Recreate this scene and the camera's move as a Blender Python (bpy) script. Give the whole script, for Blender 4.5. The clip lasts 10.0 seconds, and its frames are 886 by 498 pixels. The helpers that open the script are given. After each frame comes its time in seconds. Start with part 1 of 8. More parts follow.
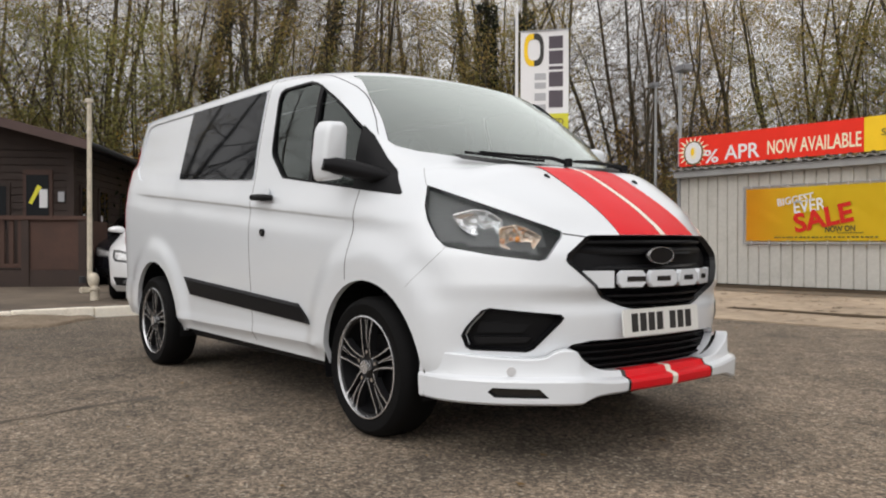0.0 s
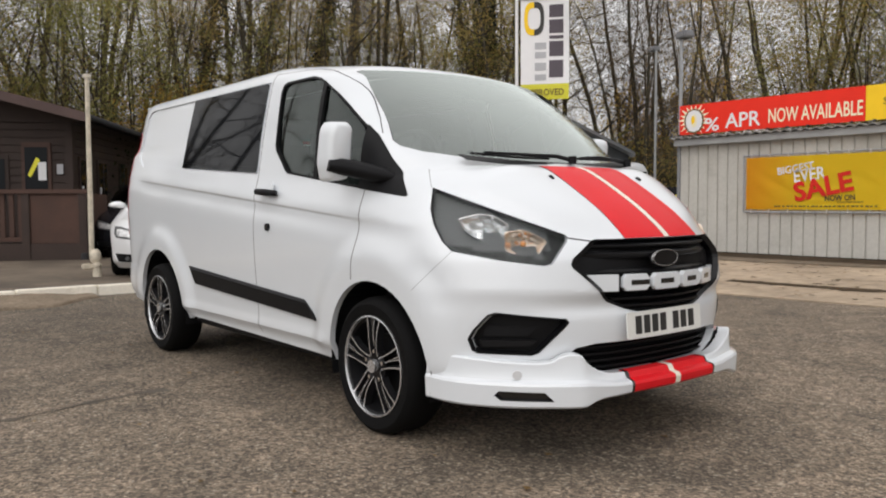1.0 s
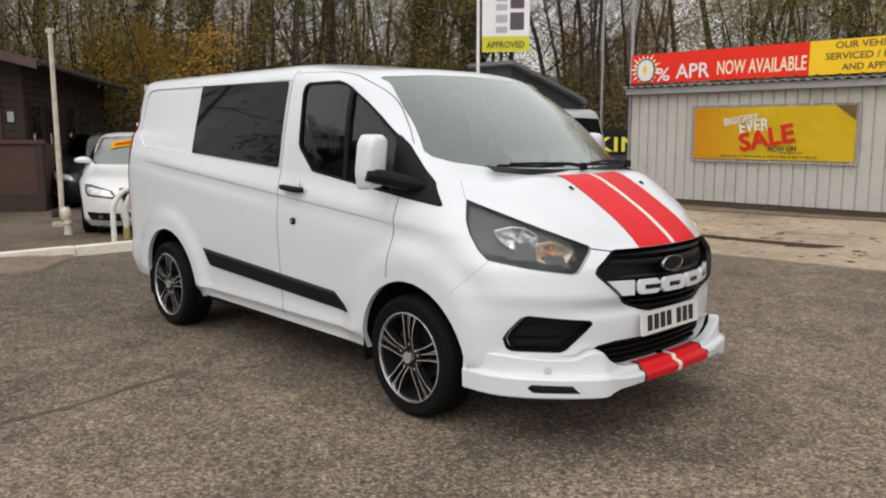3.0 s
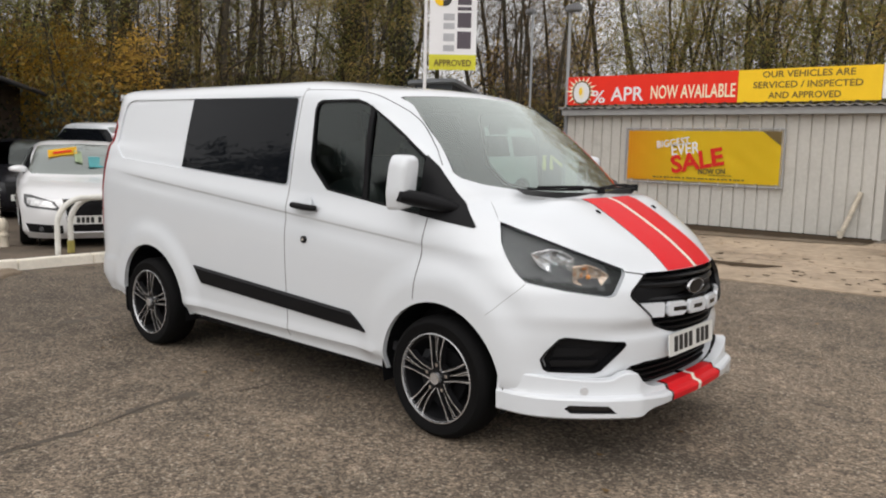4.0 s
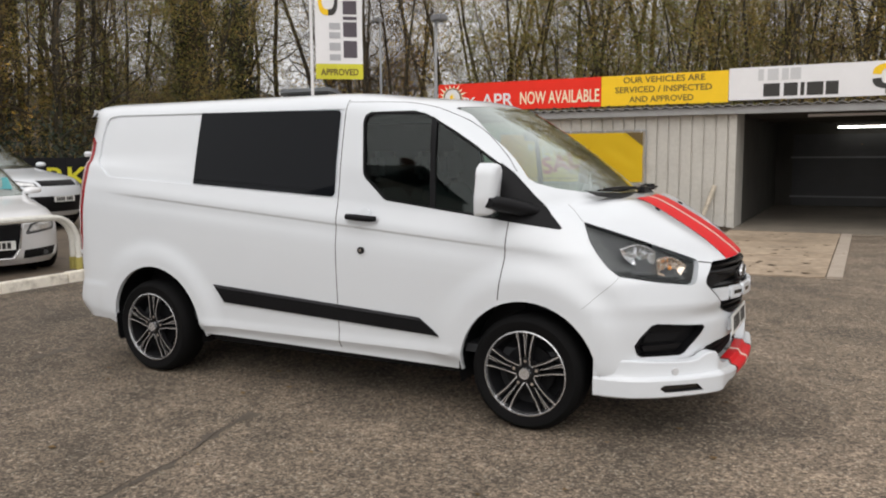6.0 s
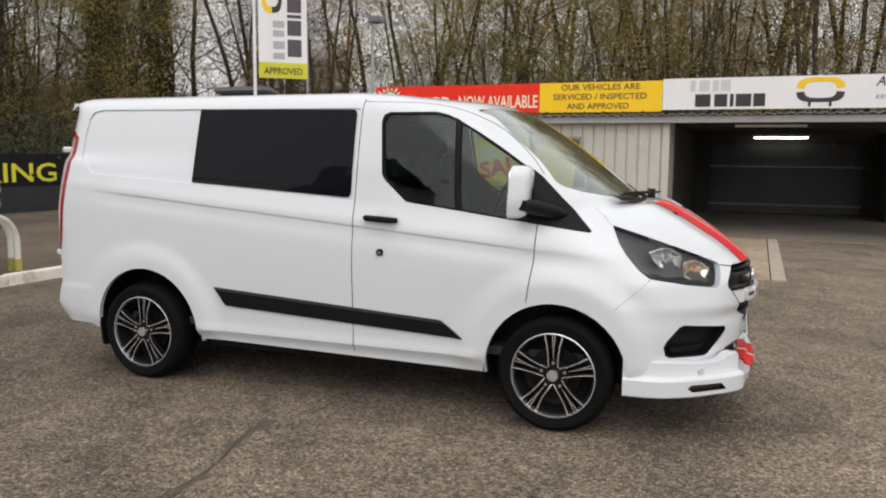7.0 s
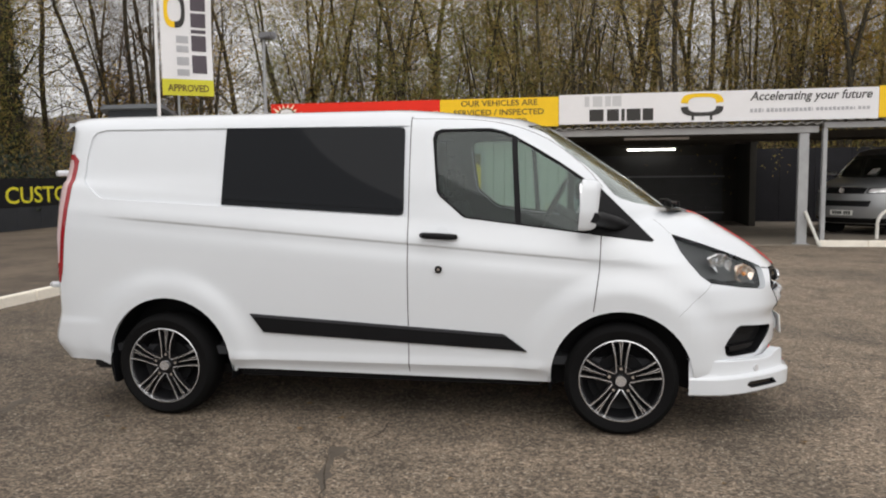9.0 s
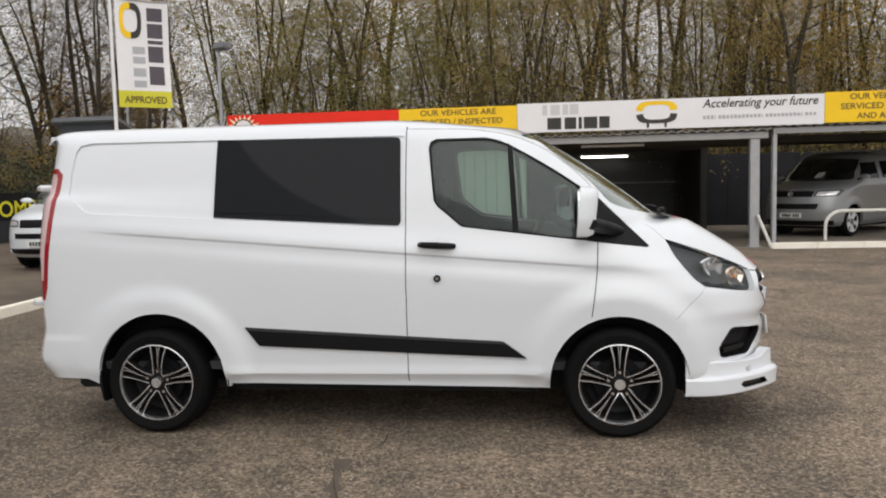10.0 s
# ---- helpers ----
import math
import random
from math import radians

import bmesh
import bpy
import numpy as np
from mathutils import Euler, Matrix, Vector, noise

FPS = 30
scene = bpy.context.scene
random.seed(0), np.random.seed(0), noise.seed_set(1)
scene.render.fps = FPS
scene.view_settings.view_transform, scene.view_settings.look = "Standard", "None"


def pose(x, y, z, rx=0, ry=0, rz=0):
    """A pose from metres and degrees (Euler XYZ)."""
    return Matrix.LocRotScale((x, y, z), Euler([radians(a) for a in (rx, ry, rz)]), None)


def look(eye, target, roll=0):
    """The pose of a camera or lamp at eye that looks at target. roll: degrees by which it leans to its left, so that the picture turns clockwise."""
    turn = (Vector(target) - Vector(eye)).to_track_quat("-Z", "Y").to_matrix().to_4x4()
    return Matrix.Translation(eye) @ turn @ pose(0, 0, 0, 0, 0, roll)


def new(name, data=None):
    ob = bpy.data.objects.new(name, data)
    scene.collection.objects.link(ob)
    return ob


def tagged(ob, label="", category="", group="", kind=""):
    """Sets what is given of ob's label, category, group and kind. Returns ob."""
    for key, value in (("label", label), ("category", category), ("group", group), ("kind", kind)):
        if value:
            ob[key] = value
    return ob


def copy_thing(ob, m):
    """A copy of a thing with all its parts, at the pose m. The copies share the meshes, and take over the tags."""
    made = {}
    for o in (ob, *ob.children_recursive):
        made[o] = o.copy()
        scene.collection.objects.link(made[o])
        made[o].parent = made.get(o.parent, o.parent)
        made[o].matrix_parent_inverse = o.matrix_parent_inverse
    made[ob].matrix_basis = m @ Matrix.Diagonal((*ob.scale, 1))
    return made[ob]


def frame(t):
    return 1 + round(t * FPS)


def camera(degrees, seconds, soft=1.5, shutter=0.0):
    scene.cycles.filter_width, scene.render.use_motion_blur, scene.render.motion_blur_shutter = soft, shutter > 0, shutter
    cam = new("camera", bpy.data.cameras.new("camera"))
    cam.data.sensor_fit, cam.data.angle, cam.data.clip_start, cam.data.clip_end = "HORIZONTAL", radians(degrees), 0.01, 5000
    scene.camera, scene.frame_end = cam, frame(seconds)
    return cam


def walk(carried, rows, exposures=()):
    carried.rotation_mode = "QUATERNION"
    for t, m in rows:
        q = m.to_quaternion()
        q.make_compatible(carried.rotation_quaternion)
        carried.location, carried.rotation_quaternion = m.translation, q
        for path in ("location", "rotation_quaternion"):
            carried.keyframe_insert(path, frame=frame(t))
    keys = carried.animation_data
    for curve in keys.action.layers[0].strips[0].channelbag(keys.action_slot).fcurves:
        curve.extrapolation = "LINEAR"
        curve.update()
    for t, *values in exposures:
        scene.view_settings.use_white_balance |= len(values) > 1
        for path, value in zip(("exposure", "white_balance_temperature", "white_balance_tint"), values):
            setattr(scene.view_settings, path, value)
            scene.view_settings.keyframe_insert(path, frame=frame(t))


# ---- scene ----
cam = camera(57.2, 10.0, 2.0)
PATH = [
    (0, (4.745, -3.072, 0.939), (3.183, -1.824, 0.92), 0.0),
    (0.5, (4.745, -3.081, 0.981), (3.182, -1.833, 0.937), -0.1),
    (1, (4.744, -3.113, 1.131), (3.186, -1.864, 1.016), -0.3),
    (1.5, (4.741, -3.188, 1.309), (3.193, -1.937, 1.112), -0.5),
    (2, (4.792, -3.277, 1.429), (3.258, -2.018, 1.181), 0.3),
    (2.2, (4.797, -3.306, 1.460), (3.268, -2.043, 1.200), 0.2),
    (3.3, (4.603, -3.867, 1.569), (3.196, -2.474, 1.281), 0.3),
    (3.5, (4.512, -3.944, 1.577), (3.128, -2.528, 1.297), 0.8),
    (4, (4.254, -4.156, 1.584), (2.966, -2.647, 1.331), 1.3),
    (4.5, (4.001, -4.47, 1.593), (2.789, -2.901, 1.331), 0.2),
    (5, (3.712, -4.679, 1.578), (2.586, -3.045, 1.333), -0.7),
    (5.5, (3.455, -4.909, 1.586), (2.435, -3.203, 1.366), -0.6),
    (5.7, (3.341, -5.021, 1.582), (2.361, -3.292, 1.358), -0.6),
    (6.8, (2.629, -5.328, 1.585), (1.871, -3.492, 1.353), 0.5),
    (7, (2.509, -5.4, 1.571), (1.794, -3.545, 1.347), 0.6),
    (7.5, (2.19, -5.543, 1.584), (1.554, -3.659, 1.362), 0.5),
    (8, (1.87, -5.548, 1.56), (1.305, -3.642, 1.349), 0.2),
    (8.5, (1.571, -5.648, 1.564), (1.116, -3.709, 1.373), -0.2),
    (9, (1.288, -5.766, 1.572), (0.929, -3.807, 1.387), -0.6),
    (9.5, (1.086, -5.765, 1.567), (0.799, -3.793, 1.393), -0.8),
    (10, (0.987, -5.831, 1.58), (0.755, -3.852, 1.415), -1.4),
]
walk(cam, [(t, look(eye, target, roll)) for t, eye, target, roll in PATH])

# ---- light ----
world = bpy.data.worlds.new("overcast")
scene.world = world
world.use_nodes = True
wn, wl = world.node_tree.nodes, world.node_tree.links
sky = wn.new("ShaderNodeTexSky")
sky.sky_type, sky.sun_disc = "NISHITA", False
sky.sun_elevation, sky.sun_rotation = radians(42), radians(163)
sky.air_density, sky.dust_density, sky.ozone_density = 1.0, 2.0, 1.0
grey = wn.new("ShaderNodeHueSaturation")
grey.inputs["Saturation"].default_value = 0.12
wl.new(sky.outputs[0], grey.inputs["Color"])
cloud = wn.new("ShaderNodeMix")
cloud.data_type = "RGBA"
cloud.inputs["Factor"].default_value = 0.75
cloud.inputs["B"].default_value = (6.25, 6.1, 6.02, 1)
wl.new(grey.outputs[0], cloud.inputs["A"])
# an overcast sky is brighter overhead than at the horizon
where = wn.new("ShaderNodeTexCoord")
axes = wn.new("ShaderNodeSeparateXYZ")
wl.new(where.outputs["Generated"], axes.inputs[0])
dome = wn.new("ShaderNodeMapRange")
dome.inputs["From Min"].default_value, dome.inputs["From Max"].default_value = 0.05, 1.0
dome.inputs["To Min"].default_value, dome.inputs["To Max"].default_value = 0.86, 1.36
wl.new(axes.outputs[2], dome.inputs["Value"])
shade = wn.new("ShaderNodeMix")
shade.data_type, shade.blend_type = "RGBA", "MULTIPLY"
shade.inputs["Factor"].default_value = 1.0
wl.new(cloud.outputs["Result"], shade.inputs["A"])
wl.new(dome.outputs[0], shade.inputs["B"])
wl.new(shade.outputs["Result"], wn["Background"].inputs["Color"])
wn["Background"].inputs["Strength"].default_value = 0.138
lamp = bpy.data.lights.new("sun", "SUN")
lamp.energy, lamp.angle, lamp.color = 0.85, radians(70), (1.0, 0.98, 0.96)
sun = new("sun", lamp)
sun.matrix_world = look((3.0, -10.0, 9.0), (0, 0, 0))
scene.view_settings.exposure = 0.20


# ---- materials ----
def mat(name, base, rough=0.6, metal=0.0, vary=0.12, scale=3.0, fine=60.0, bump=0.0, coat=0.0, tint=None, spec=0.5, island=0.0):
    """A painted, stained or grained surface: two scales of noise over a base colour."""
    m = bpy.data.materials.new(name)
    m.use_nodes = True
    n, l = m.node_tree.nodes, m.node_tree.links
    b = n["Principled BSDF"]
    b.inputs["Metallic"].default_value = metal
    b.inputs["Specular IOR Level"].default_value = spec
    b.inputs["Coat Weight"].default_value = coat
    b.inputs["Coat Roughness"].default_value = 0.05
    tc = n.new("ShaderNodeTexCoord")
    big = n.new("ShaderNodeTexNoise")
    big.inputs["Scale"].default_value, big.inputs["Detail"].default_value = scale, 5
    small = n.new("ShaderNodeTexNoise")
    small.inputs["Scale"].default_value, small.inputs["Detail"].default_value = fine, 4
    l.new(tc.outputs["Object"], big.inputs["Vector"])
    l.new(tc.outputs["Object"], small.inputs["Vector"])
    add = n.new("ShaderNodeMath")
    add.operation = "ADD"
    l.new(big.outputs["Fac"], add.inputs[0])
    l.new(small.outputs["Fac"], add.inputs[1])
    ramp = n.new("ShaderNodeMapRange")
    ramp.inputs["From Min"].default_value, ramp.inputs["From Max"].default_value = 0.6, 1.4
    l.new(add.outputs[0], ramp.inputs["Value"])
    mix = n.new("ShaderNodeMix")
    mix.data_type = "RGBA"
    dark = [c * (1 - vary) for c in base]
    light = list(tint) if tint else [min(1, c * (1 + vary)) for c in base]
    mix.inputs["A"].default_value, mix.inputs["B"].default_value = (*dark, 1), (*light, 1)
    l.new(ramp.outputs[0], mix.inputs["Factor"])
    out = mix.outputs["Result"]
    if island:
        g = n.new("ShaderNodeNewGeometry")
        hs = n.new("ShaderNodeHueSaturation")
        mr = n.new("ShaderNodeMapRange")
        mr.inputs["To Min"].default_value, mr.inputs["To Max"].default_value = 1 - island, 1 + island
        l.new(g.outputs["Random Per Island"], mr.inputs["Value"])
        l.new(mr.outputs[0], hs.inputs["Value"])
        l.new(out, hs.inputs["Color"])
        out = hs.outputs[0]
    l.new(out, b.inputs["Base Color"])
    rr = n.new("ShaderNodeMapRange")
    rr.inputs["To Min"].default_value, rr.inputs["To Max"].default_value = max(0.02, rough * 0.85), min(1, rough * 1.15)
    l.new(small.outputs["Fac"], rr.inputs["Value"])
    l.new(rr.outputs[0], b.inputs["Roughness"])
    if bump:
        bp = n.new("ShaderNodeBump")
        bp.inputs["Strength"].default_value, bp.inputs["Distance"].default_value = bump, 0.01
        l.new(add.outputs[0], bp.inputs["Height"])
        l.new(bp.outputs[0], b.inputs["Normal"])
    return m


def stained(m, colour, scale, lo, hi, amount):
    """Adds stains of a second colour in ragged patches."""
    n, l = m.node_tree.nodes, m.node_tree.links
    b = n["Principled BSDF"]
    tc = [x for x in n if x.type == "TEX_COORD"][0]
    t = n.new("ShaderNodeTexNoise")
    t.inputs["Scale"].default_value, t.inputs["Detail"].default_value, t.inputs["Roughness"].default_value = scale, 9, 0.68
    l.new(tc.outputs["Object"], t.inputs["Vector"])
    r = n.new("ShaderNodeMapRange")
    r.inputs["From Min"].default_value, r.inputs["From Max"].default_value, r.inputs["To Max"].default_value = lo, hi, amount
    l.new(t.outputs["Fac"], r.inputs["Value"])
    x = n.new("ShaderNodeMix")
    x.data_type = "RGBA"
    l.new(r.outputs[0], x.inputs["Factor"])
    l.new(b.inputs["Base Color"].links[0].from_socket, x.inputs["A"])
    x.inputs["B"].default_value = (*colour, 1)
    l.new(x.outputs["Result"], b.inputs["Base Color"])
    return m


def glass(name, tint, gloss=1.0, ior=1.5):
    """A tinted pane: clear with mirror-like reflections that grow towards grazing."""
    m = bpy.data.materials.new(name)
    m.use_nodes = True
    n, l = m.node_tree.nodes, m.node_tree.links
    n.remove(n["Principled BSDF"])
    t = n.new("ShaderNodeBsdfTransparent")
    t.inputs["Color"].default_value = (*tint, 1)
    g = n.new("ShaderNodeBsdfGlossy")
    g.inputs["Roughness"].default_value = 0.02
    g.inputs["Color"].default_value = (0.90, 0.97, 0.94, 1)
    f = n.new("ShaderNodeFresnel")
    f.inputs["IOR"].default_value = ior
    mul = n.new("ShaderNodeMath")
    mul.operation = "MULTIPLY"
    mul.inputs[1].default_value = gloss
    l.new(f.outputs[0], mul.inputs[0])
    mx = n.new("ShaderNodeMixShader")
    l.new(mul.outputs[0], mx.inputs[0])
    l.new(t.outputs[0], mx.inputs[1])
    l.new(g.outputs[0], mx.inputs[2])
    l.new(mx.outputs[0], n["Material Output"].inputs["Surface"])
    return m


def glow(name, colour, strength):
    m = bpy.data.materials.new(name)
    m.use_nodes = True
    b = m.node_tree.nodes["Principled BSDF"]
    b.inputs["Base Color"].default_value = (*colour, 1)
    b.inputs["Emission Color"].default_value = (*colour, 1)
    b.inputs["Emission Strength"].default_value = strength
    return m


def tarmac():
    """Worn tarmac: brownish grey stone chips, light grit, earthy patches and fine cracks; a brightness ramp darkens it
    towards the kerb.
    """
    m = mat("worn tarmac", (0.152, 0.117, 0.084), 0.92, vary=0.30, scale=0.35, fine=2.6, bump=0.25)
    n, l = m.node_tree.nodes, m.node_tree.links
    b = n["Principled BSDF"]
    col = b.inputs["Base Color"].links[0].from_socket
    tc = [x for x in n if x.type == "TEX_COORD"][0]

    def noisy(scale, lo, hi, to0, to1, detail=6, rough=0.6):
        t = n.new("ShaderNodeTexNoise")
        t.inputs["Scale"].default_value, t.inputs["Detail"].default_value, t.inputs["Roughness"].default_value = scale, detail, rough
        l.new(tc.outputs["Object"], t.inputs["Vector"])
        r = n.new("ShaderNodeMapRange")
        r.inputs["From Min"].default_value, r.inputs["From Max"].default_value = lo, hi
        r.inputs["To Min"].default_value, r.inputs["To Max"].default_value = to0, to1
        l.new(t.outputs["Fac"], r.inputs["Value"])
        return r.outputs[0]

    def blend(kind, a, c, fac=1.0):
        x = n.new("ShaderNodeMix")
        x.data_type, x.blend_type = "RGBA", kind
        if isinstance(fac, float):
            x.inputs["Factor"].default_value = fac
        else:
            l.new(fac, x.inputs["Factor"])
        l.new(a, x.inputs["A"])
        if isinstance(c, tuple):
            x.inputs["B"].default_value = c
        else:
            l.new(c, x.inputs["B"])
        return x.outputs["Result"]

    # earthy drifts and damp patches
    col = blend("MIX", col, (0.180, 0.138, 0.101, 1), noisy(0.9, 0.48, 0.62, 0.0, 0.78, 9, 0.66))
    col = blend("MIX", col, (0.050, 0.040, 0.030, 1), noisy(0.62, 0.49, 0.64, 0.0, 0.74, 9, 0.70))
    col = blend("MIX", col, (0.066, 0.052, 0.038, 1), noisy(2.3, 0.52, 0.64, 0.0, 0.55, 9, 0.72))
    # brightness ramp in the colour: darker towards the kerb, lighter beyond, ragged between
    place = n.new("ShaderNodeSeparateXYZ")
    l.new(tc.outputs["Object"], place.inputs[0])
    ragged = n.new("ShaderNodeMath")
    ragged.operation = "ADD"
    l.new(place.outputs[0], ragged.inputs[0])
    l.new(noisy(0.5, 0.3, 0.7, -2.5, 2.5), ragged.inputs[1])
    kerb_tone = n.new("ShaderNodeMapRange")
    kerb_tone.inputs["From Min"].default_value, kerb_tone.inputs["From Max"].default_value = -3.5, 2.5
    kerb_tone.inputs["To Min"].default_value, kerb_tone.inputs["To Max"].default_value = 0.74, 1.17
    l.new(ragged.outputs[0], kerb_tone.inputs["Value"])
    col = blend("MULTIPLY", col, kerb_tone.outputs[0])
    col = blend("MULTIPLY", col, noisy(5.0, 0.32, 0.68, 0.72, 1.28, 6, 0.7))
    # stone chips of two sizes
    heights = []
    for scale, lo, hi in ((36, 0.72, 1.24), (70, 0.42, 1.60), (135, 0.55, 1.48)):
        v = n.new("ShaderNodeTexVoronoi")
        v.inputs["Scale"].default_value = scale
        l.new(tc.outputs["Object"], v.inputs["Vector"])
        sep = n.new("ShaderNodeSeparateColor")
        l.new(v.outputs["Color"], sep.inputs[0])
        r = n.new("ShaderNodeMapRange")
        r.inputs["To Min"].default_value, r.inputs["To Max"].default_value = lo, hi
        l.new(sep.outputs[0], r.inputs["Value"])
        col = blend("MULTIPLY", col, r.outputs[0])
        heights.append(sep.outputs[0])
        if scale == 70:
            pale = n.new("ShaderNodeMapRange")
            pale.inputs["From Min"].default_value, pale.inputs["From Max"].default_value = 0.92, 0.95
            pale.inputs["To Max"].default_value = 0.55
            l.new(sep.outputs[1], pale.inputs["Value"])
            col = blend("MIX", col, (0.40, 0.345, 0.27, 1), pale.outputs[0])
    # wandering fine cracks
    warp = n.new("ShaderNodeTexNoise")
    warp.inputs["Scale"].default_value, warp.inputs["Detail"].default_value = 0.9, 6
    l.new(tc.outputs["Object"], warp.inputs["Vector"])
    vm = n.new("ShaderNodeMix")
    vm.data_type = "VECTOR"
    vm.inputs["Factor"].default_value = 0.72
    l.new(tc.outputs["Object"], vm.inputs["A"])
    l.new(warp.outputs["Color"], vm.inputs["B"])
    cr = n.new("ShaderNodeTexVoronoi")
    cr.feature = "DISTANCE_TO_EDGE"
    cr.inputs["Scale"].default_value = 0.32
    l.new(vm.outputs[1], cr.inputs["Vector"])
    crr = n.new("ShaderNodeMapRange")
    crr.inputs["From Min"].default_value, crr.inputs["From Max"].default_value = 0.001, 0.008
    crr.inputs["To Min"].default_value, crr.inputs["To Max"].default_value = 0.80, 1.0
    l.new(cr.outputs["Distance"], crr.inputs["Value"])
    col = blend("MULTIPLY", col, crr.outputs[0])
    l.new(col, b.inputs["Base Color"])
    bp = [x for x in n if x.type == "BUMP"][0]
    l.new(heights[1], bp.inputs["Height"])
    bp.inputs["Strength"].default_value = 0.4
    return m


WHITE = mat("white van paint", (0.685, 0.710, 0.742), 0.30, vary=0.012, scale=0.8, fine=2.5, coat=0.9)
RED = mat("red vinyl stripe", (0.68, 0.010, 0.017), 0.42, vary=0.06, coat=0.05, spec=0.18)
CREAM = mat("off-white vinyl line", (0.78, 0.72, 0.62), 0.35, vary=0.05)
BLACK = mat("black plastic trim", (0.0095, 0.0095, 0.0105), 0.45, vary=0.25, fine=200, bump=0.05, spec=0.12)
SATIN = mat("satin black plastic", (0.007, 0.007, 0.008), 0.32, vary=0.15, spec=0.22)
GLOSSBLACK = mat("gloss black", (0.008, 0.008, 0.009), 0.12, vary=0.1, coat=0.5)
GAP = mat("shadow gap rubber", (0.02, 0.02, 0.022), 0.8, vary=0.2)
LINING = mat("dark cab lining", (0.035, 0.036, 0.04), 0.8, vary=0.2, fine=120, bump=0.1)
SEATCLOTH = mat("grey seat cloth", (0.05, 0.05, 0.055), 0.9, vary=0.3, fine=150, bump=0.2)
TYRE = mat("tyre rubber", (0.0055, 0.0054, 0.0056), 0.75, vary=0.25, fine=90, bump=0.15, spec=0.10)
ALLOY = mat("polished alloy", (0.62, 0.62, 0.63), 0.24, metal=0.75, vary=0.06)
CHROME = mat("chrome", (0.8, 0.8, 0.82), 0.1, metal=1.0, vary=0.05)
REFLECTOR = mat("lamp reflector", (0.86, 0.86, 0.87), 0.14, metal=0.85, vary=0.10, scale=14, fine=30)
AMBERBOWL = mat("amber tinted reflector", (0.80, 0.66, 0.54), 0.16, metal=0.8, vary=0.2, scale=14, fine=40)
AMBER = mat("amber bulb", (0.75, 0.28, 0.06), 0.2, vary=0.1)
LAMPGREY = mat("lamp housing grey", (0.060, 0.061, 0.064), 0.3, vary=0.15)
TAILPINK = mat("pale tail lamp lens", (0.66, 0.50, 0.50), 0.12, vary=0.1, coat=0.5)
TAILRED = mat("red tail lamp lens", (0.30, 0.010, 0.016), 0.12, vary=0.1, coat=0.5)
PLATE = mat("plate reflective white", (0.75, 0.75, 0.72), 0.35, vary=0.04)
PLATEYEL = mat("plate ink", (0.02, 0.02, 0.02), 0.5, vary=0.1)
SILVER = mat("silver car paint", (0.72, 0.72, 0.73), 0.3, metal=0.15, vary=0.03, coat=0.6)
DARKPAINT = mat("black car paint", (0.010, 0.010, 0.013), 0.25, vary=0.1, coat=0.15, spec=0.2)
GREYPAINT = mat("grey van paint", (0.25, 0.255, 0.26), 0.3, metal=0.4, vary=0.05, coat=0.5)
CABGLASS = glass("cab door glass", (0.48, 0.62, 0.57), 1.4)
SCREEN = glass("windscreen glass", (0.64, 0.78, 0.72), 2.1, 1.95)
CLEAR = glass("clear lens", (0.93, 0.94, 0.95), 0.5)
PRIVACY = mat("privacy glass", (0.006, 0.007, 0.009), 0.03, vary=0.02, spec=0.16)
LAMPGLASS = mat("lamp glass", (0.72, 0.72, 0.73), 0.15, metal=0.35, vary=0.5, scale=9, fine=30)
TINT = glass("tinted car glass", (0.16, 0.18, 0.18), 1.2)

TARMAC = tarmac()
CONCRETE = stained(mat("stained concrete", (0.38, 0.295, 0.210), 0.9, vary=0.42, scale=0.7, fine=6, bump=0.25), (0.15, 0.105, 0.068), 0.55, 0.50, 0.66, 0.7)
KERBWHITE = stained(mat("painted kerb", (0.86, 0.81, 0.71), 0.8, vary=0.12, scale=4, fine=40, bump=0.25), (0.24, 0.19, 0.135), 2.2, 0.57, 0.70, 0.6)
CLADDING = stained(mat("grey painted cladding", (0.50, 0.480, 0.440), 0.55, vary=0.10, scale=1.1, fine=14), (0.30, 0.285, 0.245), 1.3, 0.52, 0.75, 0.6)
TRIMGREY = mat("grey steel trim", (0.22, 0.22, 0.23), 0.5, vary=0.15, scale=3)
STEEL = mat("galvanised post", (0.36, 0.365, 0.37), 0.5, metal=0.3, vary=0.15, scale=6)
DARKIN = mat("dark garage interior", (0.058, 0.053, 0.045), 0.85, vary=0.3, scale=1.5)
SIGNRED = mat("red sign board", (0.80, 0.035, 0.018), 0.55, vary=0.08, spec=0.2)
SIGNYEL = mat("yellow sign board", (0.90, 0.575, 0.025), 0.55, vary=0.07, spec=0.2)
SIGNWHITE = mat("white sign board", (0.78, 0.77, 0.78), 0.45, vary=0.04)
BANNERORANGE = mat("orange banner vinyl", (0.92, 0.56, 0.03), 0.5, vary=0.06, scale=1.2, fine=8, spec=0.25)


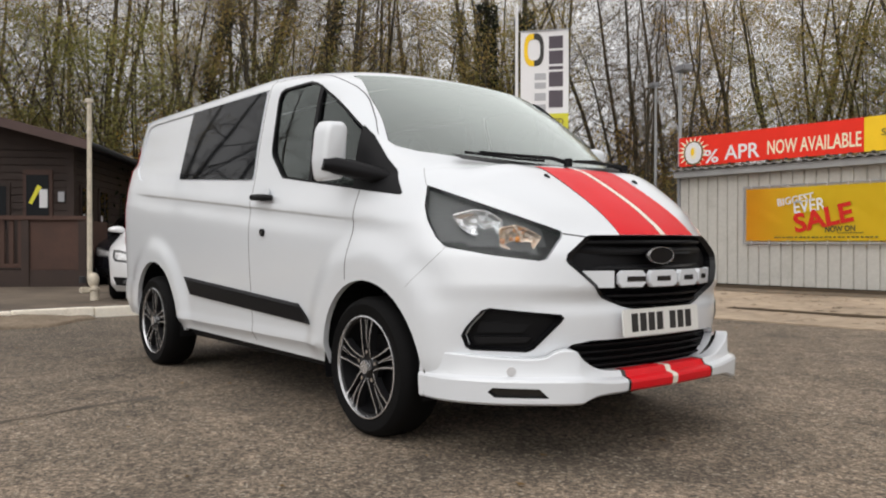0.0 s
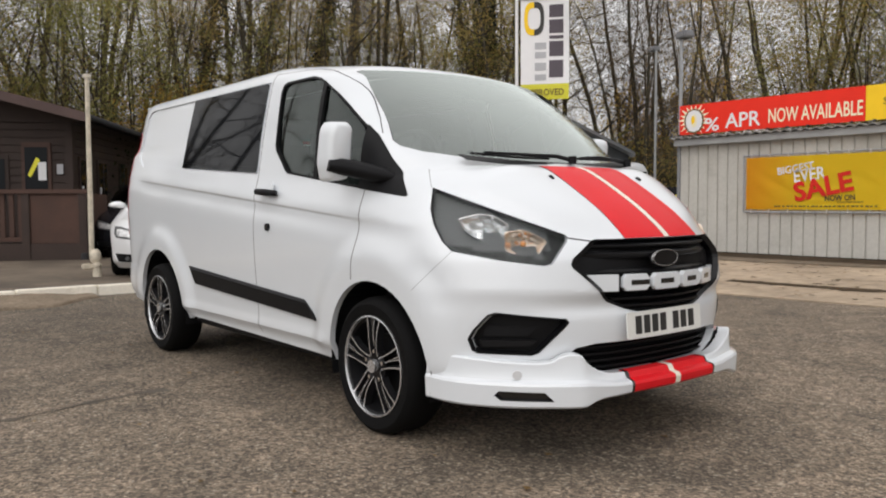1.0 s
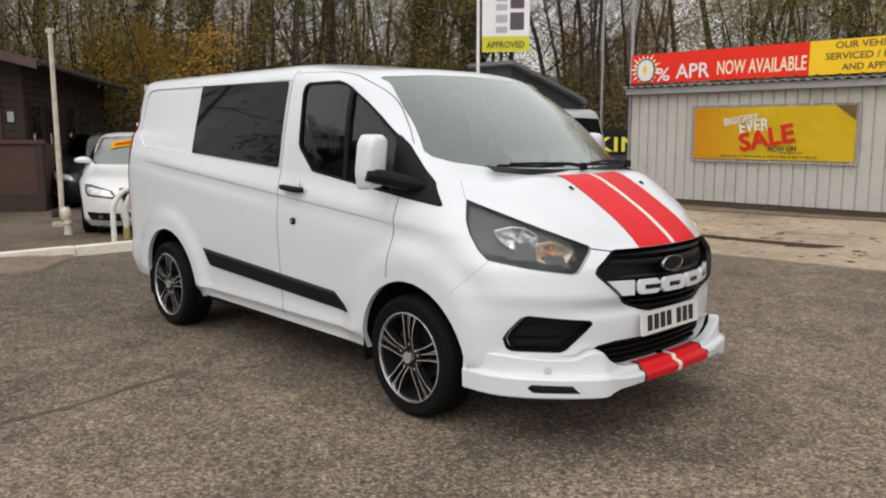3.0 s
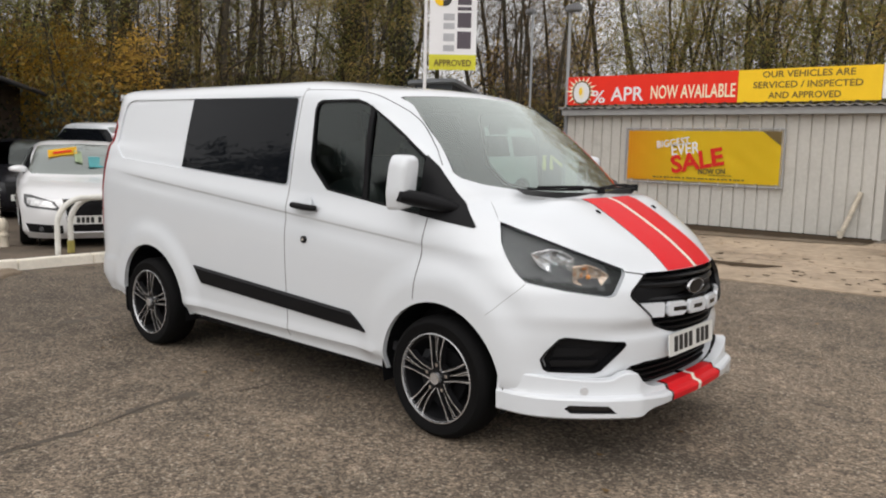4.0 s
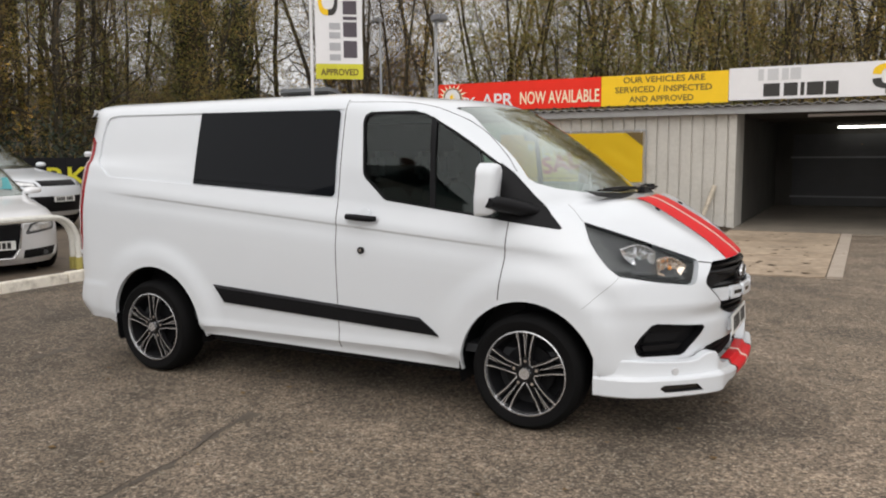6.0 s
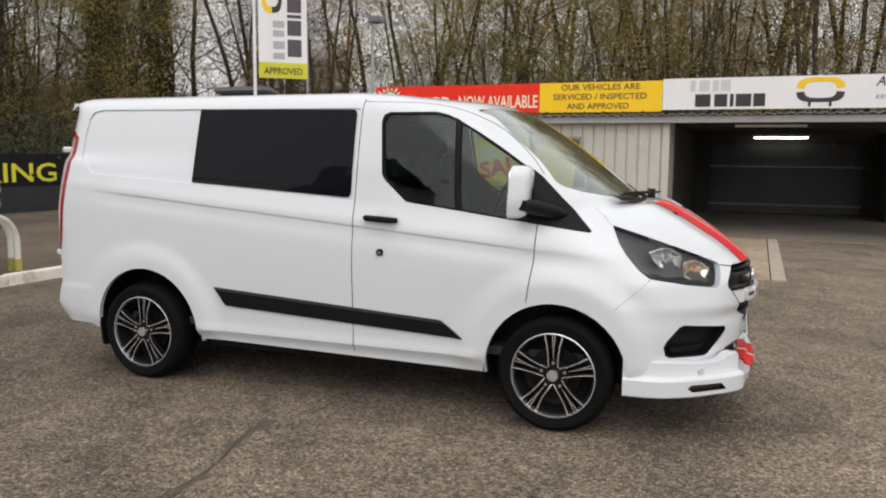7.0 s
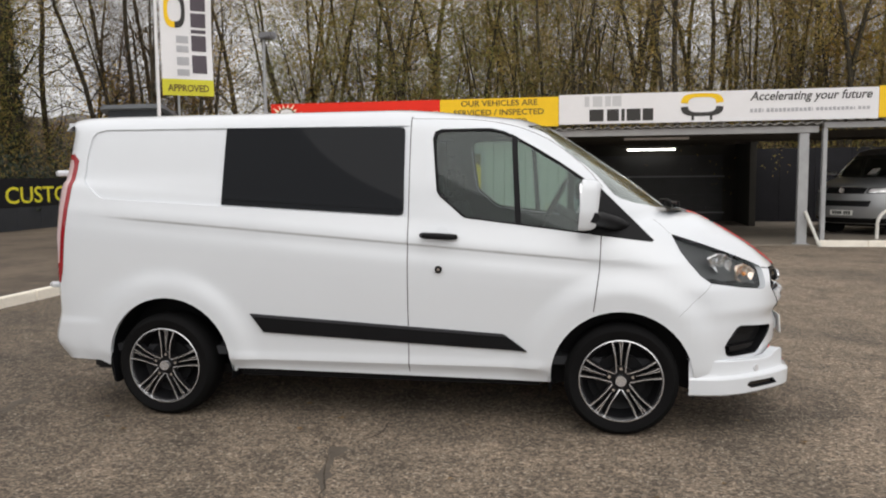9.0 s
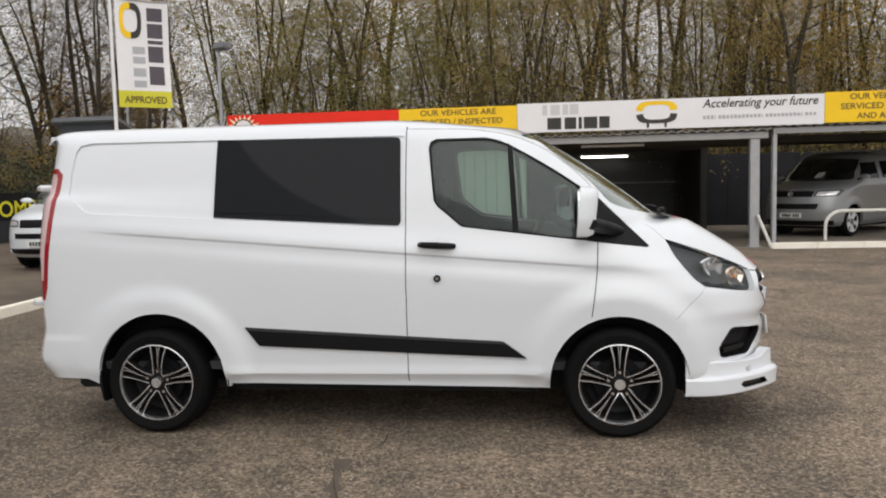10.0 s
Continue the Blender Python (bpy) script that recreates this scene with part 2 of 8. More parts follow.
def printed_fade(m, colour):
    """The banner's print: orange at its left end, running into yellow."""
    n, l = m.node_tree.nodes, m.node_tree.links
    b = n["Principled BSDF"]
    tc = [x for x in n if x.type == "TEX_COORD"][0]
    sep = n.new("ShaderNodeSeparateXYZ")
    l.new(tc.outputs["Generated"], sep.inputs[0])
    add = n.new("ShaderNodeMath")
    add.operation = "MULTIPLY_ADD"
    add.inputs[1].default_value = -0.35
    l.new(sep.outputs[2], add.inputs[0])
    l.new(sep.outputs[0], add.inputs[2])
    r = n.new("ShaderNodeMapRange")
    r.inputs["From Min"].default_value, r.inputs["From Max"].default_value = -0.2, 0.55
    r.inputs["To Min"].default_value, r.inputs["To Max"].default_value = 1.0, 0.0
    l.new(add.outputs[0], r.inputs["Value"])
    x = n.new("ShaderNodeMix")
    x.data_type = "RGBA"
    l.new(r.outputs[0], x.inputs["Factor"])
    l.new(b.inputs["Base Color"].links[0].from_socket, x.inputs["A"])
    x.inputs["B"].default_value = (*colour, 1)
    l.new(x.outputs["Result"], b.inputs["Base Color"])


printed_fade(BANNERORANGE, (0.86, 0.27, 0.02))
INK = mat("dark sign ink", (0.03, 0.028, 0.025), 0.6, vary=0.1)
INKBROWN = mat("brown sign ink", (0.13, 0.085, 0.02), 0.6, vary=0.1)
INKCREAM = mat("cream sign ink", (0.85, 0.78, 0.55), 0.6, vary=0.05)
INKPALE = mat("pale grey sign ink", (0.56, 0.56, 0.57), 0.6, vary=0.06)
INKGREY = mat("grey sign ink", (0.42, 0.42, 0.44), 0.6, vary=0.08)
INKRED = mat("red sign ink", (0.60, 0.025, 0.015), 0.5, vary=0.08, spec=0.2)
FENCEYEL = mat("yellow painted letters", (0.85, 0.78, 0.05), 0.6, vary=0.1)
FENCEDARK = mat("black painted boards", (0.016, 0.0155, 0.018), 0.75, vary=0.3, scale=2, spec=0.2)
FENCEGREY = mat("slate grey boards", (0.034, 0.037, 0.044), 0.7, vary=0.25, scale=2)
CABINWOOD = mat("dark stained timber", (0.034, 0.019, 0.014), 0.7, vary=0.35, scale=2.5, fine=45, bump=0.25)
PORCHWOOD = mat("red-brown stained timber", (0.062, 0.027, 0.017), 0.65, vary=0.3, scale=3, fine=45, bump=0.2)
ROOFFELT = mat("brown roof felt", (0.085, 0.055, 0.05), 0.9, vary=0.3, scale=2, fine=60, bump=0.3)
ROOFSHEET = mat("weathered grey roof sheet", (0.20, 0.19, 0.175), 0.7, vary=0.3, scale=2, fine=30)
POLEPAINT = mat("flaking cream pole paint", (0.56, 0.50, 0.40), 0.7, vary=0.4, scale=9, fine=60, bump=0.2)
HOOPWHITE = mat("white painted tube", (0.72, 0.70, 0.64), 0.5, vary=0.2, scale=7, fine=50, tint=(0.78, 0.77, 0.72))
BARK = mat("dark olive-brown bark", (0.052, 0.043, 0.027), 0.95, vary=0.45, scale=3, fine=40, bump=0.4)
TWIG = mat("brown twigs", (0.095, 0.070, 0.044), 0.95, vary=0.35, scale=2)
IVY = mat("dark ivy leaves", (0.020, 0.030, 0.014), 0.7, vary=0.4, scale=2, island=0.4)
LEAFBROWN = mat("brown autumn leaves", (0.20, 0.125, 0.050), 0.8, vary=0.3, scale=1, island=0.4)
LEAFYEL = mat("yellow autumn leaves", (0.56, 0.34, 0.05), 0.8, vary=0.25, scale=1, island=0.35)
LEAFGREEN = mat("olive leaves", (0.26, 0.25, 0.07), 0.8, vary=0.3, scale=1, island=0.4)
LEAFMIX = mat("mixed olive and tan leaves", (0.40, 0.36, 0.10), 0.8, vary=0.3, scale=1, island=0.45)
n, l = LEAFMIX.node_tree.nodes, LEAFMIX.node_tree.links
turning = n.new("ShaderNodeMix")
turning.data_type = "RGBA"
turning.inputs["B"].default_value = (0.42, 0.26, 0.08, 1)
l.new([x for x in n if x.type == "NEW_GEOMETRY"][0].outputs["Random Per Island"], turning.inputs["Factor"])
l.new(n["Principled BSDF"].inputs["Base Color"].links[0].from_socket, turning.inputs["A"])
l.new(turning.outputs["Result"], n["Principled BSDF"].inputs["Base Color"])
TRODDEN = mat("trodden earth on concrete", (0.165, 0.125, 0.085), 0.9, vary=0.4, scale=2.5, fine=20, bump=0.2)
MUD = mat("dark trodden mud", (0.056, 0.038, 0.022), 0.9, vary=0.4, scale=3, fine=20, bump=0.2, spec=0.15)
DAMP = mat("smooth damp tarmac", (0.088, 0.070, 0.052), 0.75, vary=0.35, scale=5, fine=40, bump=0.2)
EARTH = mat("dark earth in cracks", (0.045, 0.034, 0.024), 0.95, vary=0.4, scale=4, fine=60)
LITTER = mat("leaf litter bank", (0.075, 0.052, 0.032), 0.95, vary=0.45, scale=1.2, fine=14, bump=0.5)
FARWOOD = mat("far woodland", (0.13, 0.115, 0.10), 1.0, vary=0.3, scale=0.12, fine=0.8)
TUBE = glow("fluorescent tube", (1.0, 0.98, 0.92), 7.0)


for leaf in (IVY, LEAFBROWN, LEAFYEL, LEAFGREEN, LEAFMIX):
    # thin leaves let some light through
    n, l = leaf.node_tree.nodes, leaf.node_tree.links
    b = n["Principled BSDF"]
    thin = n.new("ShaderNodeBsdfTranslucent")
    l.new(b.inputs["Base Color"].links[0].from_socket, thin.inputs["Color"])
    mx = n.new("ShaderNodeMixShader")
    mx.inputs[0].default_value = 0.15 if leaf is IVY else 0.45
    l.new(b.outputs[0], mx.inputs[1])
    l.new(thin.outputs[0], mx.inputs[2])
    l.new(mx.outputs[0], n["Material Output"].inputs["Surface"])


# ---- mesh helpers ----
def part(name, bm, material, parent=None, label="", smooth=False, sharp=35):
    """Links a bmesh as one mesh object under a thing or a part."""
    me = bpy.data.meshes.new(name)
    if smooth:
        bm.normal_update()
        for f in bm.faces:
            f.smooth = True
        for e in bm.edges:
            if len(e.link_faces) == 2:
                e.smooth = e.calc_face_angle(0) < radians(sharp)
    bm.to_mesh(me)
    bm.free()
    for m in material if isinstance(material, (list, tuple)) else (material,):
        me.materials.append(m)
    ob = new(name, me)
    if parent is not None:
        ob.parent = parent
    if label:
        ob["label"] = label
    return ob


def thing(name, label, category, m=None, group="", kind=""):
    ob = new(name)
    ob.empty_display_size = 0.1
    if m is not None:
        ob.matrix_world = m
    return tagged(ob, label, category, group, kind)


def box(bm, x0, x1, y0, y1, z0, z1, bevel=0.0):
    r = bmesh.ops.create_cube(bm, size=1.0)
    for v in r["verts"]:
        v.co = Vector((x0 + (v.co.x + 0.5) * (x1 - x0), y0 + (v.co.y + 0.5) * (y1 - y0), z0 + (v.co.z + 0.5) * (z1 - z0)))
    if bevel:
        es = list({e for v in r["verts"] for e in v.link_edges})
        bmesh.ops.bevel(bm, geom=es, offset=bevel, segments=2, affect="EDGES", clamp_overlap=True)
    return bm


def tube(bm, pts, r, sides=10, cap=True):
    """A round bar along a line of points; r may be one radius or one for each point."""
    pts = [Vector(p) for p in pts]
    rs = r if isinstance(r, (list, tuple)) else [r] * len(pts)
    rings = []
    up = Vector((0.123, 0.31, 0.94))
    for i, p in enumerate(pts):
        d = (pts[min(i + 1, len(pts) - 1)] - pts[max(i - 1, 0)]).normalized()
        if abs(d.dot(up)) > 0.95:
            up = Vector((0.9, 0.31, 0.1))
        a = d.cross(up).normalized()
        b = a.cross(d)
        rings.append([bm.verts.new(p + rs[i] * (math.cos(t) * a + math.sin(t) * b)) for t in (k * math.tau / sides for k in range(sides))])
    for r0, r1 in zip(rings, rings[1:]):
        for k in range(sides):
            bm.faces.new((r0[k], r0[(k + 1) % sides], r1[(k + 1) % sides], r1[k]))
    if cap:
        bm.faces.new(rings[0][::-1])
        bm.faces.new(rings[-1])
    return bm


def prism(bm, outline, m, depth, bevel=0.0):
    """A flat outline (a, b) given thickness; m turns (a, b, height) into place."""
    vs = [bm.verts.new((a, b, 0)) for a, b in outline]
    f = bm.faces.new(vs)
    ex = bmesh.ops.extrude_face_region(bm, geom=[f])
    top = [v for v in ex["geom"] if isinstance(v, bmesh.types.BMVert)]
    for v in top:
        v.co.z += depth
    if bevel:
        es = [e for e in ex["geom"] if isinstance(e, bmesh.types.BMEdge)]
        r = bmesh.ops.bevel(bm, geom=es, offset=bevel, segments=2, affect="EDGES", clamp_overlap=True)
        top = top + r["verts"]
    done = set()
    for v in vs + top:
        if v.is_valid and v not in done:
            done.add(v)
    isl = set(vs)
    stack = list(vs)
    while stack:
        v = stack.pop()
        for e in v.link_edges:
            o = e.other_vert(v)
            if o not in isl:
                isl.add(o)
                stack.append(o)
    for v in isl:
        v.co = m @ v.co
    bmesh.ops.recalc_face_normals(bm, faces=list({f for v in isl for f in v.link_faces}))
    return bm


def disc(bm, m, r, depth, sides=24):
    return prism(bm, [(r * math.cos(k * math.tau / sides), r * math.sin(k * math.tau / sides)) for k in range(sides)], m, depth)


def rounded(pts, r, n=4):
    """A convex outline with its corners rounded."""
    out = []
    k = len(pts)
    for i, p in enumerate(pts):
        p = Vector(p)
        a, b = Vector(pts[i - 1]) - p, Vector(pts[(i + 1) % k]) - p
        ra = min(r, a.length * 0.45, b.length * 0.45)
        s, e = p + a.normalized() * ra, p + b.normalized() * ra
        for j in range(n + 1):
            t = j / n
            out.append(tuple((1 - t) ** 2 * s + 2 * t * (1 - t) * p + t * t * e))
    return out


FACE = Matrix(((1, 0, 0), (0, 0, -1), (0, 1, 0))).to_4x4()


def words(name, body, x0, x1, z0, z1, y, material, parent, slant=0.0, spin=0.0, label="", thick=0.004, bold=0.012):
    """Raised lettering on an upright board that faces -y, fitted into x0..x1, z0..z1."""
    c = bpy.data.curves.new(name, "FONT")
    c.body, c.extrude, c.shear, c.offset = body, 0.0, slant, bold
    c.resolution_u = 3
    tmp = bpy.data.objects.new(name, c)
    scene.collection.objects.link(tmp)
    bpy.context.view_layer.update()
    me = bpy.data.meshes.new_from_object(tmp.evaluated_get(bpy.context.evaluated_depsgraph_get()))
    bpy.data.objects.remove(tmp)
    bpy.data.curves.remove(c)
    co = [v.co.copy() for v in me.vertices]
    ax, bx = min(v.x for v in co), max(v.x for v in co)
    az, bz = min(v.y for v in co), max(v.y for v in co)
    cs, sn = math.cos(radians(spin)), math.sin(radians(spin))
    mx, mz = (x0 + x1) / 2, (z0 + z1) / 2
    for v in me.vertices:
        x = x0 + (v.co.x - ax) / (bx - ax) * (x1 - x0) - mx
        z = z0 + (v.co.y - az) / (bz - az) * (z1 - z0) - mz
        v.co = (mx + cs * x - sn * z, y, mz + sn * x + cs * z)
    bm = bmesh.new()
    bm.from_mesh(me)
    bpy.data.meshes.remove(me)
    ex = bmesh.ops.extrude_face_region(bm, geom=list(bm.faces))
    for v in ex["geom"]:
        if isinstance(v, bmesh.types.BMVert):
            v.co.y -= thick
    bmesh.ops.recalc_face_normals(bm, faces=list(bm.faces))
    # one mesh for each letter
    left, made = set(bm.verts), []
    while left:
        v0 = min(left, key=lambda v: v.co.x)
        isl, stack = {v0}, [v0]
        while stack:
            for e in stack.pop().link_edges:
                for o in e.verts:
                    if o not in isl:
                        isl.add(o)
                        stack.append(o)
        left -= isl
        out = bmesh.new()
        vm = {v: out.verts.new(v.co) for v in isl}
        for f in {f for v in isl for f in v.link_faces}:
            out.faces.new([vm[v] for v in f.verts])
        made.append(part(name, out, material, parent, label))
    bm.free()
    return made


def pchip(xs, ys):
    """A smooth line through points that does not overshoot."""
    xs, ys = np.array(xs, float), np.array(ys, float)
    h, d = np.diff(xs), np.diff(ys) / np.diff(xs)
    m = np.zeros(len(xs))
    m[0], m[-1] = d[0], d[-1]
    for i in range(1, len(xs) - 1):
        if d[i - 1] * d[i] > 0:
            w1, w2 = 2 * h[i] + h[i - 1], h[i] + 2 * h[i - 1]
            m[i] = (w1 + w2) / (w1 / d[i - 1] + w2 / d[i])

    def at(x):
        x = min(max(x, xs[0]), xs[-1])
        i = int(min(max(np.searchsorted(xs, x) - 1, 0), len(xs) - 2))
        t = (x - xs[i]) / h[i]
        return ((1 + 2 * t) * (1 - t) ** 2 * ys[i] + t * (1 - t) ** 2 * h[i] * m[i] + t * t * (3 - 2 * t) * ys[i + 1] + t * t * (t - 1) * h[i] * m[i + 1])

    return at


def step(a, b, x):
    t = min(1.0, max(0.0, (x - a) / (b - a)))
    return t * t * (3 - 2 * t)


def shell(table, levels, nose=46, side=150, tail=26, lift=None, swell=None):
    """Half a car body (y <= 0) as a stack of plan outlines. table rows: z, half width, front x, front roundness,
    where the front taper begins, rear x, rear roundness. lift(x, z) shifts heights, swell(x, z) widths."""
    cols = list(zip(*table))
    f = [pchip(cols[0], c) for c in cols[1:]]
    bm = bmesh.new()
    rows = []
    for z in levels:
        w, xf, pf, x0, xr, pr = (g(z) for g in f)
        x1 = xr + 0.75
        ph = np.linspace(0, math.pi / 2, 400)
        u = np.cos(ph) ** (2 / pf)
        front = np.stack([x0 + (xf - x0) * u, -w * np.sin(ph)], 1)[::-1]
        u = np.cos(ph) ** (2 / pr)
        rear = np.stack([x1 - (x1 - xr) * u, -w * np.sin(ph)], 1)

        def spread(c, n):
            d = np.r_[0, np.cumsum(np.hypot(*np.diff(c, axis=0).T))]
            s = np.linspace(0, d[-1], n)
            return np.stack([np.interp(s, d, c[:, 0]), np.interp(s, d, c[:, 1])], 1)

        line = np.stack([np.linspace(x1, x0, side), np.full(side, -w)], 1)
        pts = np.concatenate([spread(rear, tail)[:-1], line, spread(front, nose)[1:]])
        row = []
        for x, y in pts:
            zz = z + (lift(x, z) if lift else 0)
            yy = y
            if swell and w > 0.01:
                yy = y - swell(x, zz) * min(1, max(0, (-y / w - 0.75) / 0.2))
            row.append(bm.verts.new((x, yy, zz)))
        rows.append(row)
    for a, b in zip(rows, rows[1:]):
        for i in range(len(a) - 1):
            bm.faces.new((a[i], a[i + 1], b[i + 1], b[i]))
    bm.normal_update()
    return bm


def cut(bm, outline, e, up=(0, 0, 1), keep=None):
    """Cuts a convex outline, seen along one direction, into the shell. e: the level direction in which the outline's
    first number counts; up: the second. Gives the faces inside."""
    e, up = Vector(e), Vector(up)
    away = e.cross(up)
    pts = [Vector(p) for p in outline]
    mid = sum(pts, Vector((0, 0))) / len(pts)
    lo = (min(p.x for p in pts) - 0.06, min(p.y for p in pts) - 0.06)
    hi = (max(p.x for p in pts) + 0.06, max(p.y for p in pts) + 0.06)
    inside = []
    for f in bm.faces:
        c = f.calc_center_median()
        a, b = c.dot(e), c.dot(up)
        if lo[0] < a < hi[0] and lo[1] < b < hi[1] and (keep is None or keep(c, f.normal)):
            inside.append(f)
    for p, q in zip(pts, pts[1:] + pts[:1]):
        d = q - p
        if d.length < 1e-6:
            continue
        n2 = Vector((d.y, -d.x)).normalized()
        if (mid - p).dot(n2) > 0:
            n2 = -n2
        co = e * (p.x / e.dot(e)) + up * p.y
        no = e * n2.x + up * n2.y
        geom = list({x for f in inside for x in (*f.verts, *f.edges)}) + inside
        r = bmesh.ops.bisect_plane(bm, geom=geom, plane_co=co, plane_no=no, dist=1e-6)
        inside = [f for f in r["geom"] if isinstance(f, bmesh.types.BMFace) and (f.calc_center_median() - co).dot(no) <= 0]
    return inside


def lift_out(bm, faces, move=0.0, thick=0.0, keep=False):
    """Takes faces out of a shell as a mesh of their own, moved along their normals and given thickness inwards."""
    out = bmesh.new()
    front, back = {}, {}
    for f in faces:
        f.normal_update()
    for f in faces:
        for v in f.verts:
            if v not in front:
                n = sum((g.normal for g in v.link_faces), Vector()).normalized()
                front[v] = out.verts.new(v.co + n * move)
                if thick:
                    back[v] = out.verts.new(v.co + n * (move - thick))
    chosen = set(faces)
    for f in faces:
        out.faces.new([front[v] for v in f.verts])
        if thick:
            out.faces.new([back[v] for v in reversed(f.verts)])
            for lp in f.loops:
                if sum(g in chosen for g in lp.edge.link_faces) == 1:
                    a, b = lp.vert, lp.link_loop_next.vert
                    out.faces.new((front[b], front[a], back[a], back[b]))
    if not keep:
        bmesh.ops.delete(bm, geom=list(faces), context="FACES")
    return out


def rim(bm, inward, test):
    """Turns the open edges that test() picks inwards, so that an opening shows its thickness."""
    es = [e for e in bm.edges if len(e.link_faces) == 1 and test((e.verts[0].co + e.verts[1].co) / 2)]
    r = bmesh.ops.extrude_edge_only(bm, edges=es)
    for v in r["geom"]:
        if isinstance(v, bmesh.types.BMVert):
            v.co += Vector(inward)


def mirrored(bm, weld=False):
    """Adds the other half (y >= 0)."""
    g = bmesh.ops.duplicate(bm, geom=bm.verts[:] + bm.edges[:] + bm.faces[:])["geom"]
    for v in g:
        if isinstance(v, bmesh.types.BMVert):
            v.co.y = -v.co.y
    bmesh.ops.reverse_faces(bm, faces=[f for f in g if isinstance(f, bmesh.types.BMFace)])
    if weld:
        bmesh.ops.remove_doubles(bm, verts=[v for v in bm.verts if abs(v.co.y) < 0.003], dist=0.004)
    return bm


def other_side(bm):
    c = bm.copy()
    for v in c.verts:
        v.co.y = -v.co.y
    bmesh.ops.reverse_faces(c, faces=c.faces[:])
    return c


# ---- ground ----
def sheet(xs, ys, zf):
    bm = bmesh.new()
    g = [[bm.verts.new((x, y, zf(x, y))) for x in xs] for y in ys]
    for a, b in zip(g, g[1:]):
        for i in range(len(xs) - 1):
            bm.faces.new((a[i], a[i + 1], b[i + 1], b[i]))
    return bm


def ground_z(x, y):
    d = max(0.0, min(1.0, (math.hypot(x, y) - 7) / 10))
    near = 0.004 * noise.noise((x * 0.6, y * 0.6, 0)) * (1 - d)
    bank = 3.2 * step(21, 34, y + max(0, x - 8) * 0.2) + 2.2 * step(20, 34, -x) * step(-6, 6, y)
    return near - 0.0 + bank


xs = sorted(set(list(np.round(np.linspace(-12, 12, 97), 3)) + list(range(-60, 61, 3)) + [-400, -250, -150, -90, 90, 150, 250, 400]))
ys = sorted(set(list(np.round(np.linspace(-8, 13, 85), 3)) + list(range(-60, 61, 3)) + [-400, -250, -150, -90, 90, 150, 250, 400]))
gb = sheet(xs, ys, ground_z)
gb.normal_update()
for f in gb.faces:
    c = f.calc_center_median()
    if c.y > 20.8 or c.x < -19 or c.y < -26:
        f.material_index = 1
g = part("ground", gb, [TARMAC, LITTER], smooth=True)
tagged(g, "worn grey-brown tarmac yard with cracks and leaf litter beyond", "ground", kind="structure")

# raised display yard behind the white kerb
KX = -5.72
bm = sheet(np.linspace(-19.5, KX - 0.12, 40), np.linspace(-16, 20.6, 60), lambda x, y: 0.118 + 0.006 * noise.noise((x * 0.5, y * 0.5, 3)))
yard = tagged(part("display_yard", bm, stained(mat("damp brown hardstanding", (0.128, 0.098, 0.070), 0.85, vary=0.4, scale=1.1, fine=9, bump=0.3), (0.060, 0.044, 0.032), 0.7, 0.48, 0.62, 0.8), smooth=True), "damp brown raised hardstanding for parked cars", "pavement", kind="structure")
kerb = tagged(new("kerb"), "long white painted concrete kerb", "kerb", kind="structure")
random.seed(4)
for k in range(26):
    y0 = -13 + k * 0.915
    bm = bmesh.new()
    t = random.uniform(-0.008, 0.008)
    box(bm, KX - 0.13 + t, KX + t, y0 + 0.006, y0 + 0.909, -0.05, 0.128 + random.uniform(-0.006, 0.006), 0.012)
    part("kerb_stone", bm, KERBWHITE, kerb)

# concrete apron in front of the workshop
bm = bmesh.new()
for i, (x0, x1) in enumerate([(-5.6, -2.9), (-2.89, -0.1), (-0.09, 2.72)]):
    for j in range(2):
        ya = [5.70 + 0.1 * x for x in (x0, x1)] if j == 0 else [8.0, 8.0]
        yb = [7.99, 7.99] if j == 0 else [11.95, 11.95]
        vs = [(x0, ya[0]), (x1, ya[1]), (x1, yb[1]), (x0, yb[0])]
        prism(bm, vs, pose(0, 0, -0.02), 0.034 + 0.002 * ((i + j) % 2))
tagged(part("apron_slab", bm, CONCRETE), "stained buff concrete apron slab", "pavement", kind="structure")
bm = bmesh.new()
prism(bm, [(2.74, 5.97), (2.92, 5.99), (2.92, 11.95), (2.74, 11.95)], pose(0, 0, -0.02), 0.045)
tagged(part("edging_strip", bm, mat("pale concrete edging", (0.38, 0.32, 0.26), 0.9, vary=0.2, scale=3, fine=30, bump=0.2)), "pale concrete edging strip beside the apron", "pavement", kind="structure")
bm = bmesh.new()
prism(bm, [(-6.2, 11.96), (14, 11.96), (14, 20.6), (-6.2, 20.6)], pose(0, 0, -0.02), 0.05)
tagged(part("workshop_floor", bm, mat("workshop concrete", (0.20, 0.17, 0.135), 0.85, vary=0.35, scale=0.8, fine=20, bump=0.2)), "oil-stained concrete floor of the workshop", "floor", kind="structure")

# ---- workshop ----
SY = 12.30
shed = tagged(new("wall_front"), "grey ribbed metal cladding wall", "wall", kind="structure")


